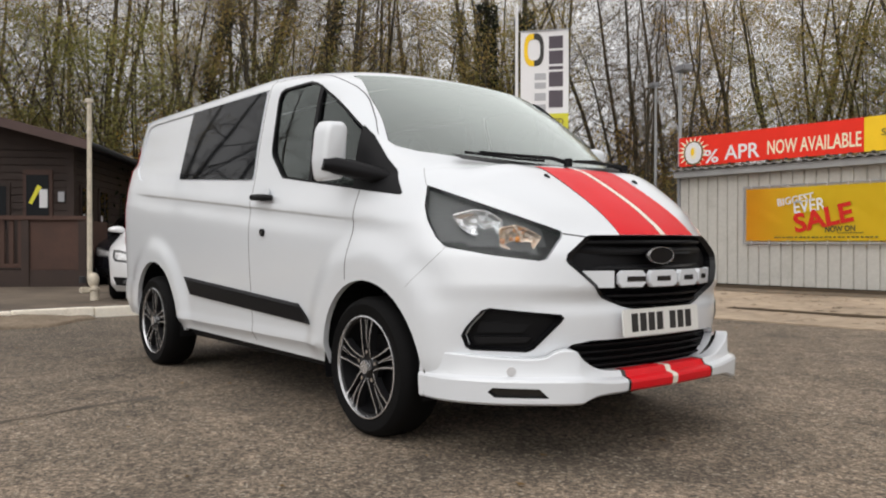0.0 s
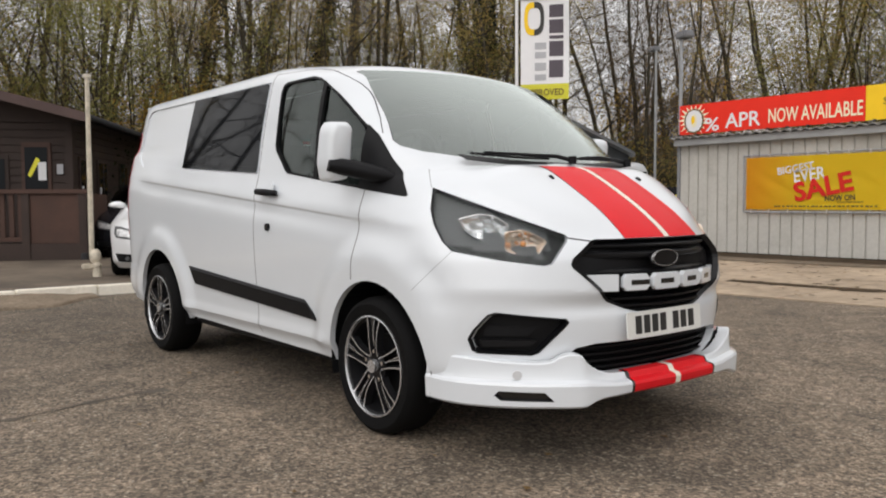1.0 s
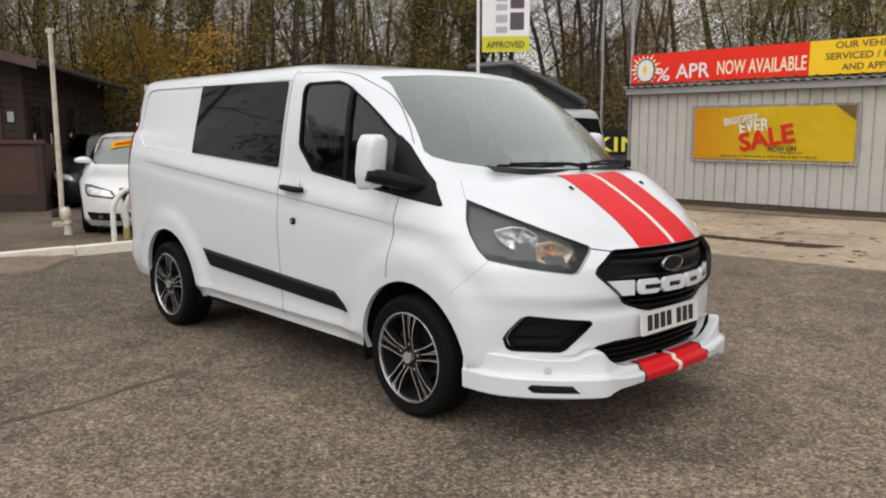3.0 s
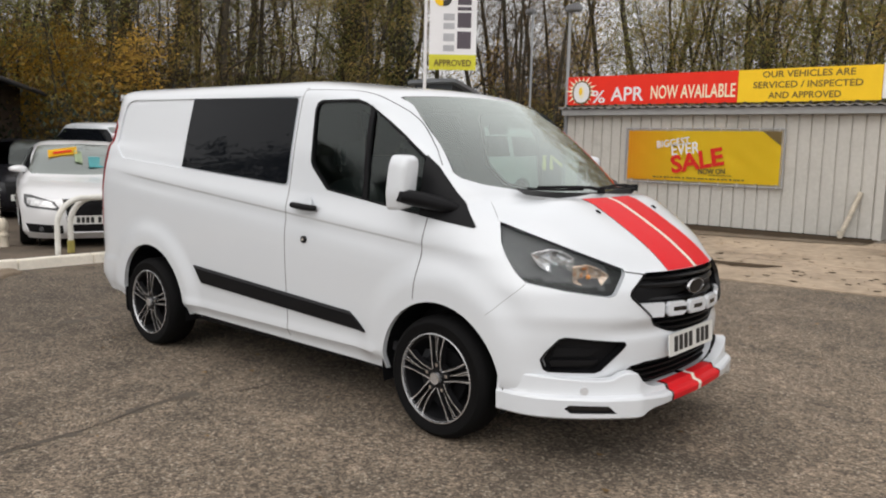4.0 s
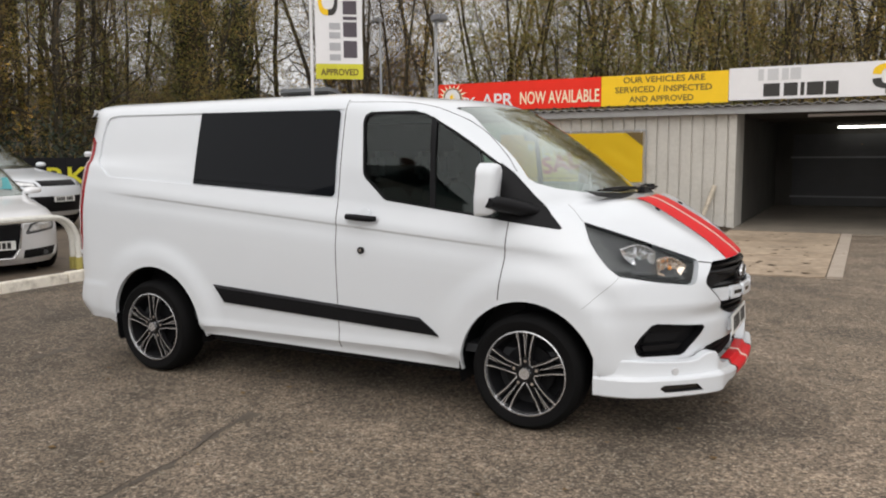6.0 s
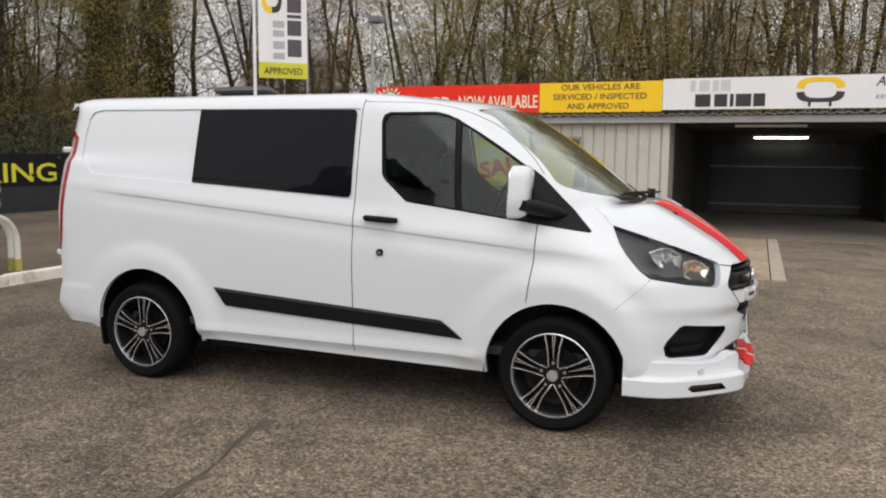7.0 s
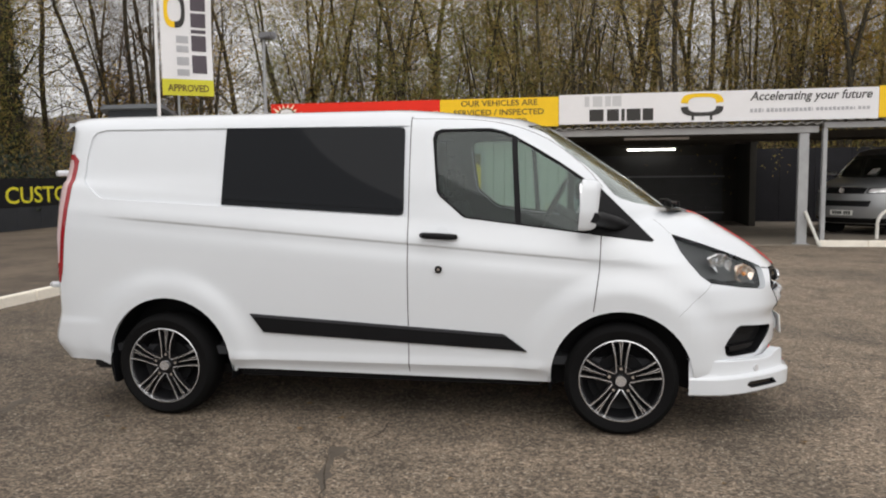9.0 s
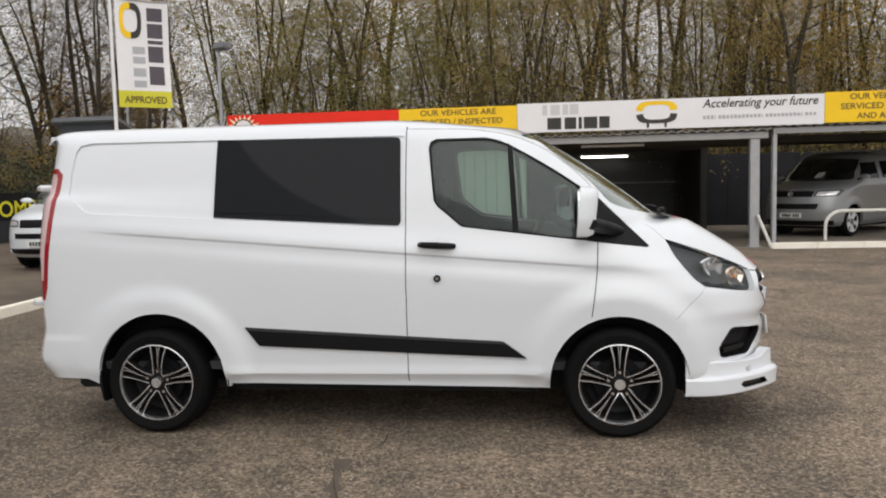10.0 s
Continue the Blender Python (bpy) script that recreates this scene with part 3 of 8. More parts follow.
def ribbed(x0, x1, z0, z1, y, ribs=4):
    """A metal sheet with raised ribs, facing -y."""
    bm = bmesh.new()
    prof = []
    w = (x1 - x0) / ribs
    for k in range(ribs):
        a = x0 + k * w
        prof += [(a, 0), (a + w * 0.80, 0), (a + w * 0.84, 0.034), (a + w * 0.94, 0.034), (a + w * 0.98, 0)]
    prof.append((x1, 0))
    lo = [bm.verts.new((x, y + d, z0)) for x, d in prof]
    hi = [bm.verts.new((x, y + d, z1)) for x, d in prof]
    for k in range(len(prof) - 1):
        bm.faces.new((lo[k], lo[k + 1], hi[k + 1], hi[k]))
    return bm


xe = np.linspace(-6.05, 0.60, 8)
for a, b in zip(xe, xe[1:]):
    part("cladding_sheet", ribbed(a, b, 0.05, 2.42, SY), CLADDING, shed)
bm = bmesh.new()
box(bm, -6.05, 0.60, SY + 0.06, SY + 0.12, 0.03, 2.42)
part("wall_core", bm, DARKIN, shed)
bm = bmesh.new()
box(bm, -6.12, -6.05, SY - 0.035, SY + 0.1, 0.03, 2.46)
part("corner_trim", bm, TRIMGREY, shed, "dark corner trim")
bm = bmesh.new()
box(bm, 0.60, 0.74, SY - 0.03, SY + 0.10, 0.03, 2.33)
part("jamb", bm, CLADDING, shed)

walls = tagged(new("wall_side"), "dark inner walls of the workshop", "wall", kind="structure")
bm = bmesh.new()
box(bm, -6.12, -6.02, SY + 0.1, 20.3, 0.03, 2.46)
part("left_wall", bm, CLADDING, walls)
# panel next to the opening is cladding grey, all deeper ones are darker
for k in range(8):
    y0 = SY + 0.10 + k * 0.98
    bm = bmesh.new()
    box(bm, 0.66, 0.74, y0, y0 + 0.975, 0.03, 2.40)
    part("inner_panel", bm, CLADDING if k < 1 else DARKIN, walls)
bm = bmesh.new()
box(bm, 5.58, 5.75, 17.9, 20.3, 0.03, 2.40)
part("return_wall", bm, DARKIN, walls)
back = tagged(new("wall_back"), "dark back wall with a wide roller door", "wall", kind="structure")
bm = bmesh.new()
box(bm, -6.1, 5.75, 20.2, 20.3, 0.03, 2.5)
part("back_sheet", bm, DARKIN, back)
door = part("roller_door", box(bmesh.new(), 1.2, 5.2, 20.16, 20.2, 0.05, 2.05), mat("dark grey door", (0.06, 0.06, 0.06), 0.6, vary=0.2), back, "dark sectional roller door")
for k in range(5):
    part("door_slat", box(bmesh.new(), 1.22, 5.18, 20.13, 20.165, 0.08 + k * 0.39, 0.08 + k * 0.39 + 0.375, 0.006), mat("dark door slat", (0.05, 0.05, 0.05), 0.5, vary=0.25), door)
for nm, b in (("door_rail", (1.15, 5.25, 20.10, 20.13, 0.28, 0.33)), ("door_rail", (1.15, 5.25, 20.10, 20.13, 1.38, 1.43))):
    part(nm, box(bmesh.new(), *b), TRIMGREY, door)

roof = tagged(new("ceiling"), "dark corrugated roof over the workshop", "roof", kind="structure")
bm = bmesh.new()
n = 118
top = []
for k in range(n + 1):
    x = -6.15 + k * (5.9 + 6.15) / n
    z = 2.50 + 0.022 * math.cos(k * math.pi / 1.0) + 0.004 * x * (x > 0)
    top.append((x, z))
for ya, yb in ((12.02, 20.6),):
    lo = [bm.verts.new((x, ya, z)) for x, z in top]
    hi = [bm.verts.new((x, yb, z + 0.10)) for x, z in top]
    lo2 = [bm.verts.new((x, ya, z - 0.02)) for x, z in top]
    for k in range(n):
        bm.faces.new((lo[k], lo[k + 1], hi[k + 1], hi[k]))
        bm.faces.new((lo2[k], lo2[k + 1], lo[k + 1], lo[k]))
part("roof_sheet", bm, ROOFSHEET, roof)
bm = bmesh.new()
for k in range(80):
    x0, x1 = 5.92 + k * 0.104, 5.92 + (k + 1) * 0.104
    za, zb = 2.575 + 0.02 * (-1) ** k, 2.575 - 0.02 * (-1) ** k
    bm.faces.new([bm.verts.new(q) for q in ((x0, 12.02, za), (x1, 12.02, zb), (x1, 16.6, zb + 0.08), (x0, 16.6, za + 0.08))])
part("carport_sheet", bm, ROOFSHEET, roof)
bm = bmesh.new()
box(bm, -6.1, 5.85, 12.10, 12.26, 2.33, 2.47, 0.006)
part("eaves_beam", bm, mat("pale grey beam", (0.33, 0.33, 0.33), 0.6, vary=0.15, scale=3), roof, "pale grey eaves beam")
bm = bmesh.new()
box(bm, 5.95, 14.0, 12.10, 12.26, 2.42, 2.54, 0.006)
part("eaves_beam", bm, mat("pale grey beam far", (0.33, 0.33, 0.33), 0.6, vary=0.15, scale=3), roof)
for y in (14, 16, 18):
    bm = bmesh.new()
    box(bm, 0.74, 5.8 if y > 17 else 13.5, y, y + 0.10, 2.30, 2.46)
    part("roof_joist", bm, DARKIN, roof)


# dark screw caps along the sheet edge below the signs
bm = bmesh.new()
for k in range(37):
    x = -5.95 + k * 0.41
    box(bm, x - 0.030, x + 0.030, 12.075, 12.125, 2.535, 2.575, 0.008)
part("screw_caps", bm, DARKIN, roof)

# fascia sign boards
def board(name, x0, x1, material, label, zt=0.0, group="fascia sign boards"):
    t = thing(name, label, "sign", group=group)
    bm = bmesh.new()
    box(bm, x0 + 0.004, x1 - 0.004, 12.13, 12.16, 2.565 + zt, 3.195 + zt, 0.003)
    part("panel", bm, material, t)
    for k in range(3):
        x = x0 + (k + 0.5) * (x1 - x0) / 3
        part("bracket", tube(bmesh.new(), [(x, 12.165, 2.9 + zt), (x, 12.6, 2.56)], 0.012, 6), TRIMGREY, t)
    return t


SF = 12.127
b1 = board("sign_board", -5.98, -2.03, SIGNRED, "red sign board offering finance with white and cream lettering")
# sunburst behind the figure
bm = bmesh.new()
for r0, r1, n, col in ((0.22, 0.36, 18, 0),):
    pts = []
    for k in range(2 * n):
        r = r1 * (1 + 0.15 * ((k // 2) % 2)) if k % 2 == 0 else r0
        a = math.tau * k / (2 * n)
        pts.append((r * math.cos(a), r * math.sin(a) * 0.9))
    c = bm.verts.new((-5.62, SF, 2.875))
    vs = [bm.verts.new((-5.62 + a, SF, 2.875 + max(-0.30, min(0.31, b)))) for a, b in pts]
    for k in range(len(vs)):
        bm.faces.new((c, vs[k], vs[(k + 1) % len(vs)]))
ex = bmesh.ops.extrude_face_region(bm, geom=bm.faces[:])
for v in ex["geom"]:
    if isinstance(v, bmesh.types.BMVert):
        v.co.y -= 0.003
bmesh.ops.recalc_face_normals(bm, faces=bm.faces[:])
part("sunburst", bm, INKCREAM, b1, "cream sunburst")
words("figure", "0", -5.85, -5.36, 2.575, 3.11, SF - 0.004, INKBROWN, b1, bold=0.03)
words("figure", "0", -5.81, -5.40, 2.61, 3.08, SF - 0.009, SIGNWHITE, b1, bold=0.03)
part("figure_core", disc(bmesh.new(), Matrix.Translation((-5.63, SF - 0.004, 2.87)) @ pose(0, 0, 0, 90) @ Matrix.Diagonal((0.7, 1.4, 1, 1)), 0.06, 0.006), SIGNYEL, b1)
words("percent", "%", -5.34, -5.00, 2.60, 2.88, SF, SIGNWHITE, b1)
words("letter", "APR", -4.86, -4.07, 2.64, 2.94, SF, SIGNWHITE, b1)
words("letter", "NOW AVAILABLE", -3.90, -2.07, 2.67, 2.95, SF, INKCREAM, b1)
b2 = board("sign_board", -2.03, 0.58, SIGNYEL, "yellow sign board with brown capitals about inspected vehicles")
for s, x0, x1, z in (("OUR VEHICLES ARE", -1.55, 0.12, 3.03), ("SERVICED / INSPECTED", -1.72, 0.26, 2.83), ("AND APPROVED", -1.42, -0.10, 2.63)):
    words("letter", s, x0, x1, z, z + 0.125, SF, INKBROWN, b2)
b3 = board("sign_board", 0.58, 6.98, SIGNWHITE, "long white sign board with dark slogan and a yellow emblem", 0.03)
for x, w in ((1.13, 0.10), (1.30, 0.20), (1.56, 0.12), (1.71, 0.19)):
    part("light_bar", box(bmesh.new(), x, x + w, SF - 0.003, SF + 0.003, 2.96, 3.18), INKPALE, b3)
for x, w in ((1.23, 0.30), (1.60, 0.25), (1.90, 0.07), (2.01, 0.29), (2.34, 0.22)):
    part("bold_bar", box(bmesh.new(), x, x + w, SF - 0.003, SF + 0.003, 2.65, 2.90), INK, b3)
for nm, a0, a1, m in (("emblem_top", 0.02, 0.98, SIGNYEL), ("emblem_base", 1.02, 1.98, INK)):
    bm = bmesh.new()
    prev = None
    for k in range(17):
        a = math.pi * (a0 + (a1 - a0) * k / 16)
        cx, cz = 3.55, 2.95

        def ring(r):
            c, s2 = math.cos(a), math.sin(a)
            return (cx + r * 1.72 * math.copysign(abs(c) ** 0.6, c), cz + r * 0.95 * math.copysign(abs(s2) ** 0.6, s2))
        o, i = ring(0.25), ring(0.165)
        cur = [bm.verts.new(q) for q in ((o[0], SF, o[1]), (i[0], SF, i[1]), (i[0], SF - 0.004, i[1]), (o[0], SF - 0.004, o[1]))]
        if prev:
            for j in range(4):
                bm.faces.new((prev[j], prev[(j + 1) % 4], cur[(j + 1) % 4], cur[j]))
        prev = cur
    bmesh.ops.recalc_face_normals(bm, faces=bm.faces[:])
    part(nm, bm, m, b3, "half-ring emblem")
for x in (3.34, 3.71):
    part("emblem_foot", box(bmesh.new(), x, x + 0.05, SF - 0.004, SF, 2.63, 2.72), INK, b3)
words("letter", "Accelerating your future", 4.50, 6.85, 2.95, 3.19, SF, INK, b3, slant=0.25)
for k in range(29):
    x = 4.51 + k * 0.0800
    w = 0.02 if k in (3, 15, 25) else 0.058
    part("small_bar", box(bmesh.new(), x, x + w, SF - 0.003, SF, 2.765 + 0.0035 * k * 0.2, 2.84 + 0.004 * (k % 3)), INKGREY, b3, "row of small grey print")
b4 = board("sign_board", 6.98, 9.6, SIGNYEL, "yellow sign board with brown capitals about inspected vehicles", 0.05)
for s, x0, x1, z in (("OUR VEHICLES ARE", 7.48, 9.12, 3.08), ("SERVICED / INSPECTED", 7.30, 9.30, 2.88), ("AND APPROVED", 7.62, 8.95, 2.68)):
    words("letter", s, x0, x1, z, z + 0.125, SF, INKBROWN, b4)
board("sign_board", 9.6, 13.9, SIGNRED, "plain red sign board at the far end", 0.07)

# sale banner on tubes
def banner_print():
    """The printed cloth: orange that runs into yellow along its length."""
    m = mat("printed banner vinyl", (0.95, 0.42, 0.02), 0.5, vary=0.06, scale=2.0, spec=0.25)
    n, l = m.node_tree.nodes, m.node_tree.links
    b = n["Principled BSDF"]
    tc = [x for x in n if x.type == "TEX_COORD"][0]
    sep = n.new("ShaderNodeSeparateXYZ")
    l.new(tc.outputs["Object"], sep.inputs[0])
    mr = n.new("ShaderNodeMapRange")
    mr.inputs["From Min"].default_value, mr.inputs["From Max"].default_value = -4.5, -3.1
    l.new(sep.outputs[0], mr.inputs["Value"])
    mx = n.new("ShaderNodeMix")
    mx.data_type = "RGBA"
    mx.inputs["B"].default_value = (1.0, 0.72, 0.03, 1)
    l.new(mr.outputs[0], mx.inputs["Factor"])
    l.new(b.inputs["Base Color"].links[0].from_socket, mx.inputs["A"])
    l.new(mx.outputs["Result"], b.inputs["Base Color"])
    return m


ban = thing("banner", "orange and yellow sale banner laced to a tube frame", "banner")
bm = bmesh.new()
nx, nz = 40, 14
g = [[bm.verts.new((-4.42 + 3.28 * i / nx, 12.235 + 0.008 * math.sin(i * 0.9 + j) * (1 - abs(2 * j / nz - 1)), 0.95 + 1.05 * j / nz)) for i in range(nx + 1)] for j in range(nz + 1)]
for a, b in zip(g, g[1:]):
    for i in range(nx):
        bm.faces.new((a[i], a[i + 1], b[i + 1], b[i]))
bmesh.ops.solidify(bm, geom=bm.faces[:], thickness=0.003)
part("cloth", bm, banner_print(), ban, "orange vinyl fading to yellow", smooth=True)
words("letter", "BIGGEST", -3.74, -3.00, 1.68, 1.83, 12.222, SIGNWHITE, ban, spin=8)
words("letter", "EVER", -3.40, -2.78, 1.51, 1.75, 12.222, SIGNWHITE, ban, spin=6)
words("letter", "SALE", -3.40, -2.26, 1.20, 1.58, 12.220, INKRED, ban, spin=11, thick=0.008, bold=0.03)
words("letter", "NOW ON", -2.78, -2.22, 1.12, 1.23, 12.222, INK, ban, spin=2)
part("underline", box(bmesh.new(), -2.55, -2.07, 12.221, 12.224, 1.09, 1.103), INKBROWN, ban)
for k in range(24):
    x = -3.8 + k * 0.084
    part("small_bar", box(bmesh.new(), x, x + 0.05 + 0.02 * (k % 3 == 0), 12.221, 12.224, 1.005, 1.03), INKBROWN, ban, "row of small print")
part("corner_patch", prism(bmesh.new(), [(-1.50, 2.0), (-1.14, 2.0), (-1.14, 1.72)], Matrix.Translation((0, 12.226, 0)) @ FACE, 0.004), INKBROWN, ban)
for nm, a, b in (("frame_tube", (-4.48, 2.045), (-1.08, 2.045)), ("frame_tube", (-4.48, 0.90), (-1.08, 0.90)), ("frame_tube", (-4.48, 0.90), (-4.48, 2.045)), ("frame_tube", (-1.08, 0.90), (-1.08, 2.045))):
    part(nm, tube(bmesh.new(), [(a[0], 12.235, a[1]), (b[0], 12.235, b[1])], 0.018, 8), STEEL, ban)
for k in range(9):
    x = -4.3 + k * 0.39
    for z0, z1 in ((1.985, 2.06), (0.885, 0.965)):
        part("lace", tube(bmesh.new(), [(x, 12.222, z0), (x + 0.01, 12.210, (z0 + z1) / 2), (x, 12.222, z1)], 0.006, 5), SIGNWHITE, ban)

# drain pipe leaning at the wall, posts and brace of the carport
p = thing("drain_pipe", "cream plastic pipe leaning by the cladding", "pipe")
part("pipe", tube(bmesh.new(), [(0.08, 12.12, 0.03), (0.10, 12.13, 0.12), (0.36, 12.22, 0.90)], 0.045, 12), POLEPAINT, p, smooth=True)
part("collar", tube(bmesh.new(), [(0.075, 12.12, 0.10), (0.085, 12.125, 0.17)], 0.056, 12), POLEPAINT, p)
for x, w, lab in ((5.49, 0.19, "wide"), (5.95, 0.08, "slim")):
    t = thing("carport_post", f"{lab} grey steel post under the roof edge", "post", group="carport posts")
    bm = bmesh.new()
    for a, b, c, d in ((0, w, 0, 0.012), (0, w, 0.128, 0.14), (w / 2 - 0.01, w / 2 + 0.01, 0.012, 0.128)):
        box(bm, x + a, x + b, 12.13 + c, 12.13 + d, 0.03, 2.34 if w > 0.15 else 2.43)
    part("column", bm, STEEL, t)
    part("base_plate", box(bmesh.new(), x - 0.05, x + w + 0.05, 12.08, 12.32, 0.025, 0.045, 0.004), STEEL, t)
t = thing("brace", "white painted tube brace beside the post", "post")
part("tube", tube(bmesh.new(), [(5.62, 12.05, 0.72), (5.88, 11.98, 0.06)], 0.035, 10), HOOPWHITE, t, smooth=True)
part("foot", tube(bmesh.new(), [(5.86, 11.98, 0.10), (5.92, 11.97, 0.02)], 0.05, 10), HOOPWHITE, t)
k2 = tagged(new("kerb_carport"), "low white painted kerb in front of the carport", "kerb", kind="structure")
for k in range(9):
    x0 = 5.90 + k * 0.915
    part("kerb_stone", box(bmesh.new(), x0 + 0.005, x0 + 0.91, 11.92, 12.06, -0.02, 0.125, 0.012), KERBWHITE, k2)
tb = thing("strip_light", "lit white fluorescent tube under the workshop roof", "light")
part("tube", tube(bmesh.new(), [(2.35, 19.6, 2.22), (3.75, 19.6, 2.22)], 0.022, 10), TUBE, tb, "glowing tube")
part("batten", box(bmesh.new(), 2.30, 3.80, 19.57, 19.63, 2.245, 2.29), SIGNWHITE, tb)
t = thing("strip_light", "unlit white batten lamp near the roof edge", "light")
part("batten", box(bmesh.new(), 2.0, 3.4, 13.0, 13.07, 2.27, 2.32), SIGNWHITE, t)
bm = bmesh.new()
prism(bm, [(6.15, 12.07), (14, 12.07), (14, 19.98), (8.4, 19.98), (6.35, 15.4)], pose(0, 0, 0.0), 0.118)
tagged(part("carport_floor", bm, mat("carport concrete", (0.17, 0.145, 0.115), 0.85, vary=0.35, scale=0.8, fine=20, bump=0.2)), "raised stained concrete floor under the carport", "floor", kind="structure")
# fence behind the carport
t = tagged(new("fence_back"), "black stained boarded fence behind the carport", "fence", kind="structure")
for k in range(9):
    x0 = 5.8 + k * 1.0
    part("panel", box(bmesh.new(), x0, x0 + 0.99, 20.0, 20.05, 0.03, 2.22, 0.004), FENCEDARK, t)


def hoop(m, length, label, sleeves=(True, True)):
    t = thing("hoop_barrier", label, "barrier", m, group="hoop barriers")
    r = 0.34
    z = 0.70
    pts = [(0, 0, 0)] + [(0, r - r * math.cos(a), z - r + r * math.sin(a)) for a in (k * math.pi / 16 for k in range(9))]
    pts += [(0, length - q[1], q[2]) for q in pts[::-1]]
    part("rail", tube(bmesh.new(), pts, 0.036, 10), HOOPWHITE, t, "white painted steel tube", smooth=True)
    for y in [q for q, on in zip((0, length), sleeves) if on]:
        part("sleeve", tube(bmesh.new(), [(0, y, -0.02), (0, y, 0.16)], 0.045, 10), mat("worn yellow sleeve", (0.35, 0.30, 0.08), 0.7, vary=0.3), t, "worn yellow foot sleeve", smooth=True)
    return t


hoop(pose(-5.93, 0.37, 0.118), 1.60, "white tube hoop barrier in front of a silver hatchback", (False, True))
hoop(pose(-6.03, 0.58, 0.118, 0, 0, 2), 1.42, "second white tube hoop barrier behind the kerb")
hoop(pose(7.15, 12.5, 0.05, 0, 0, -90), 2.6, "white tube hoop barrier in front of a grey van", (False, False))

# ---- flag, poles ----
fl = thing("banner_flag", "white and yellow dealer flag on a tall white pole", "flag")
part("pole", tube(bmesh.new(), [(-6.04, 7.27, 0.0), (-6.04, 7.27, 5.2)], [0.036, 0.026], 10), SIGNWHITE, fl, smooth=True)
part("ball", tube(bmesh.new(), [(-6.04, 7.27, 5.18), (-6.04, 7.27, 5.26)], [0.04, 0.02], 10), SIGNWHITE, fl)
FU = Vector((0.68, 0.54, 0)).normalized() * 0.886
FN = Vector((0.54, -0.68, 0)).normalized()


def flagpt(u, v, off=0.0):
    return Vector((-5.985, 7.315, 2.97)) + FU * u + Vector((0, 0, v)) + FN * (off + 0.03 * math.sin(v * 3.0 + u * 2) * u)


def flagpatch(u0, u1, v0, v1, off, nu=8, nv=10):
    bm = bmesh.new()
    g = [[bm.verts.new(flagpt(u0 + (u1 - u0) * i / nu, v0 + (v1 - v0) * j / nv, off)) for i in range(nu + 1)] for j in range(nv + 1)]
    for a, b in zip(g, g[1:]):
        for i in range(nu):
            bm.faces.new((a[i], a[i + 1], b[i + 1], b[i]))
    return bm


part("cloth", flagpatch(0, 0.98, 0.28, 1.78, 0.0, 12, 20), SIGNWHITE, fl, "white flag cloth", smooth=True)
part("hem", flagpatch(0, 0.98, 0.0, 0.28, 0.0, 12, 4), mat("lime yellow cloth", (0.62, 0.58, 0.03), 0.6, vary=0.08), fl, "lime yellow lower band", smooth=True)
part("arm", tube(bmesh.new(), [(-6.04, 7.27, 4.76), tuple(flagpt(1.0, 1.79))], 0.012, 8), STEEL, fl)
for v, h in ((0.34, 0.11), (0.52, 0.14), (0.74, 0.11), (0.90, 0.12)):
    part("light_bar", flagpatch(0.29, 0.52, v, v + h, 0.006, 2, 2), INKGREY, fl)
FLAGINK = mat("dark flag ink", (0.085, 0.070, 0.085), 0.7, vary=0.1)
for v, h in ((0.39, 0.31), (0.77, 0.27), (1.08, 0.06), (1.18, 0.24), (1.46, 0.22)):
    part("bold_bar", flagpatch(0.58, 0.865, v, v + h, 0.006, 3, 3), FLAGINK, fl)
for nm, a0, a1, m in (("emblem_top", 0.5, 1.5, SIGNYEL), ("emblem_base", -0.5, 0.5, INK)):
    bm = bmesh.new()
    prev = None
    for k in range(13):
        a = math.pi * (a0 + (a1 - a0) * k / 12)
        cur = [bm.verts.new(flagpt(0.275 + r * 0.92 * math.copysign(abs(math.cos(a)) ** 0.7, math.cos(a)), 1.45 + r * 1.36 * math.copysign(abs(math.sin(a)) ** 0.7, math.sin(a)), 0.008)) for r in (0.22, 0.14)]
        if prev:
            bm.faces.new((prev[0], prev[1], cur[1], cur[0]))
        prev = cur
    part(nm, bm, m, fl)
letters = "APPROVED"
tmp = words("letter", letters, 0.10, 0.88, 0.07, 0.19, 0.0, INKBROWN, fl)
for ob in tmp:
    for v in ob.data.vertices:
        v.co = flagpt(v.co.x, v.co.z, 0.006 - v.co.y)

pl = thing("steel_pole", "flaking cream steel pole with a bulbous base", "pole")
part("shaft", tube(bmesh.new(), [(-7.18, 0.15, 0.40), (-7.17, 0.15, 2.88)], [0.036, 0.030], 12), POLEPAINT, pl, smooth=True)
part("bulb", tube(bmesh.new(), [(-7.15, 0.19, z) for z in (0.30, 0.32, 0.36, 0.40, 0.44, 0.48, 0.50)], [0.030, 0.058, 0.076, 0.080, 0.074, 0.052, 0.034], 16), POLEPAINT, pl, "white swollen pole joint", smooth=True)
part("stub", tube(bmesh.new(), [(-7.13, 0.20, z) for z in (0.10, 0.12, 0.25, 0.26, 0.285, 0.295, 0.33)], [0.066, 0.060, 0.056, 0.070, 0.070, 0.050, 0.045], 14), POLEPAINT, pl, smooth=True)
part("lug", box(bmesh.new(), -7.24, -7.12, 0.02, 0.15, 0.22, 0.30, 0.015), POLEPAINT, pl)
part("clamp", tube(bmesh.new(), [(-7.20, 0.06, 0.36), (-7.20, 0.06, 0.45)], [0.050, 0.044], 10), GAP, pl, "rusty dark clamp", smooth=True)
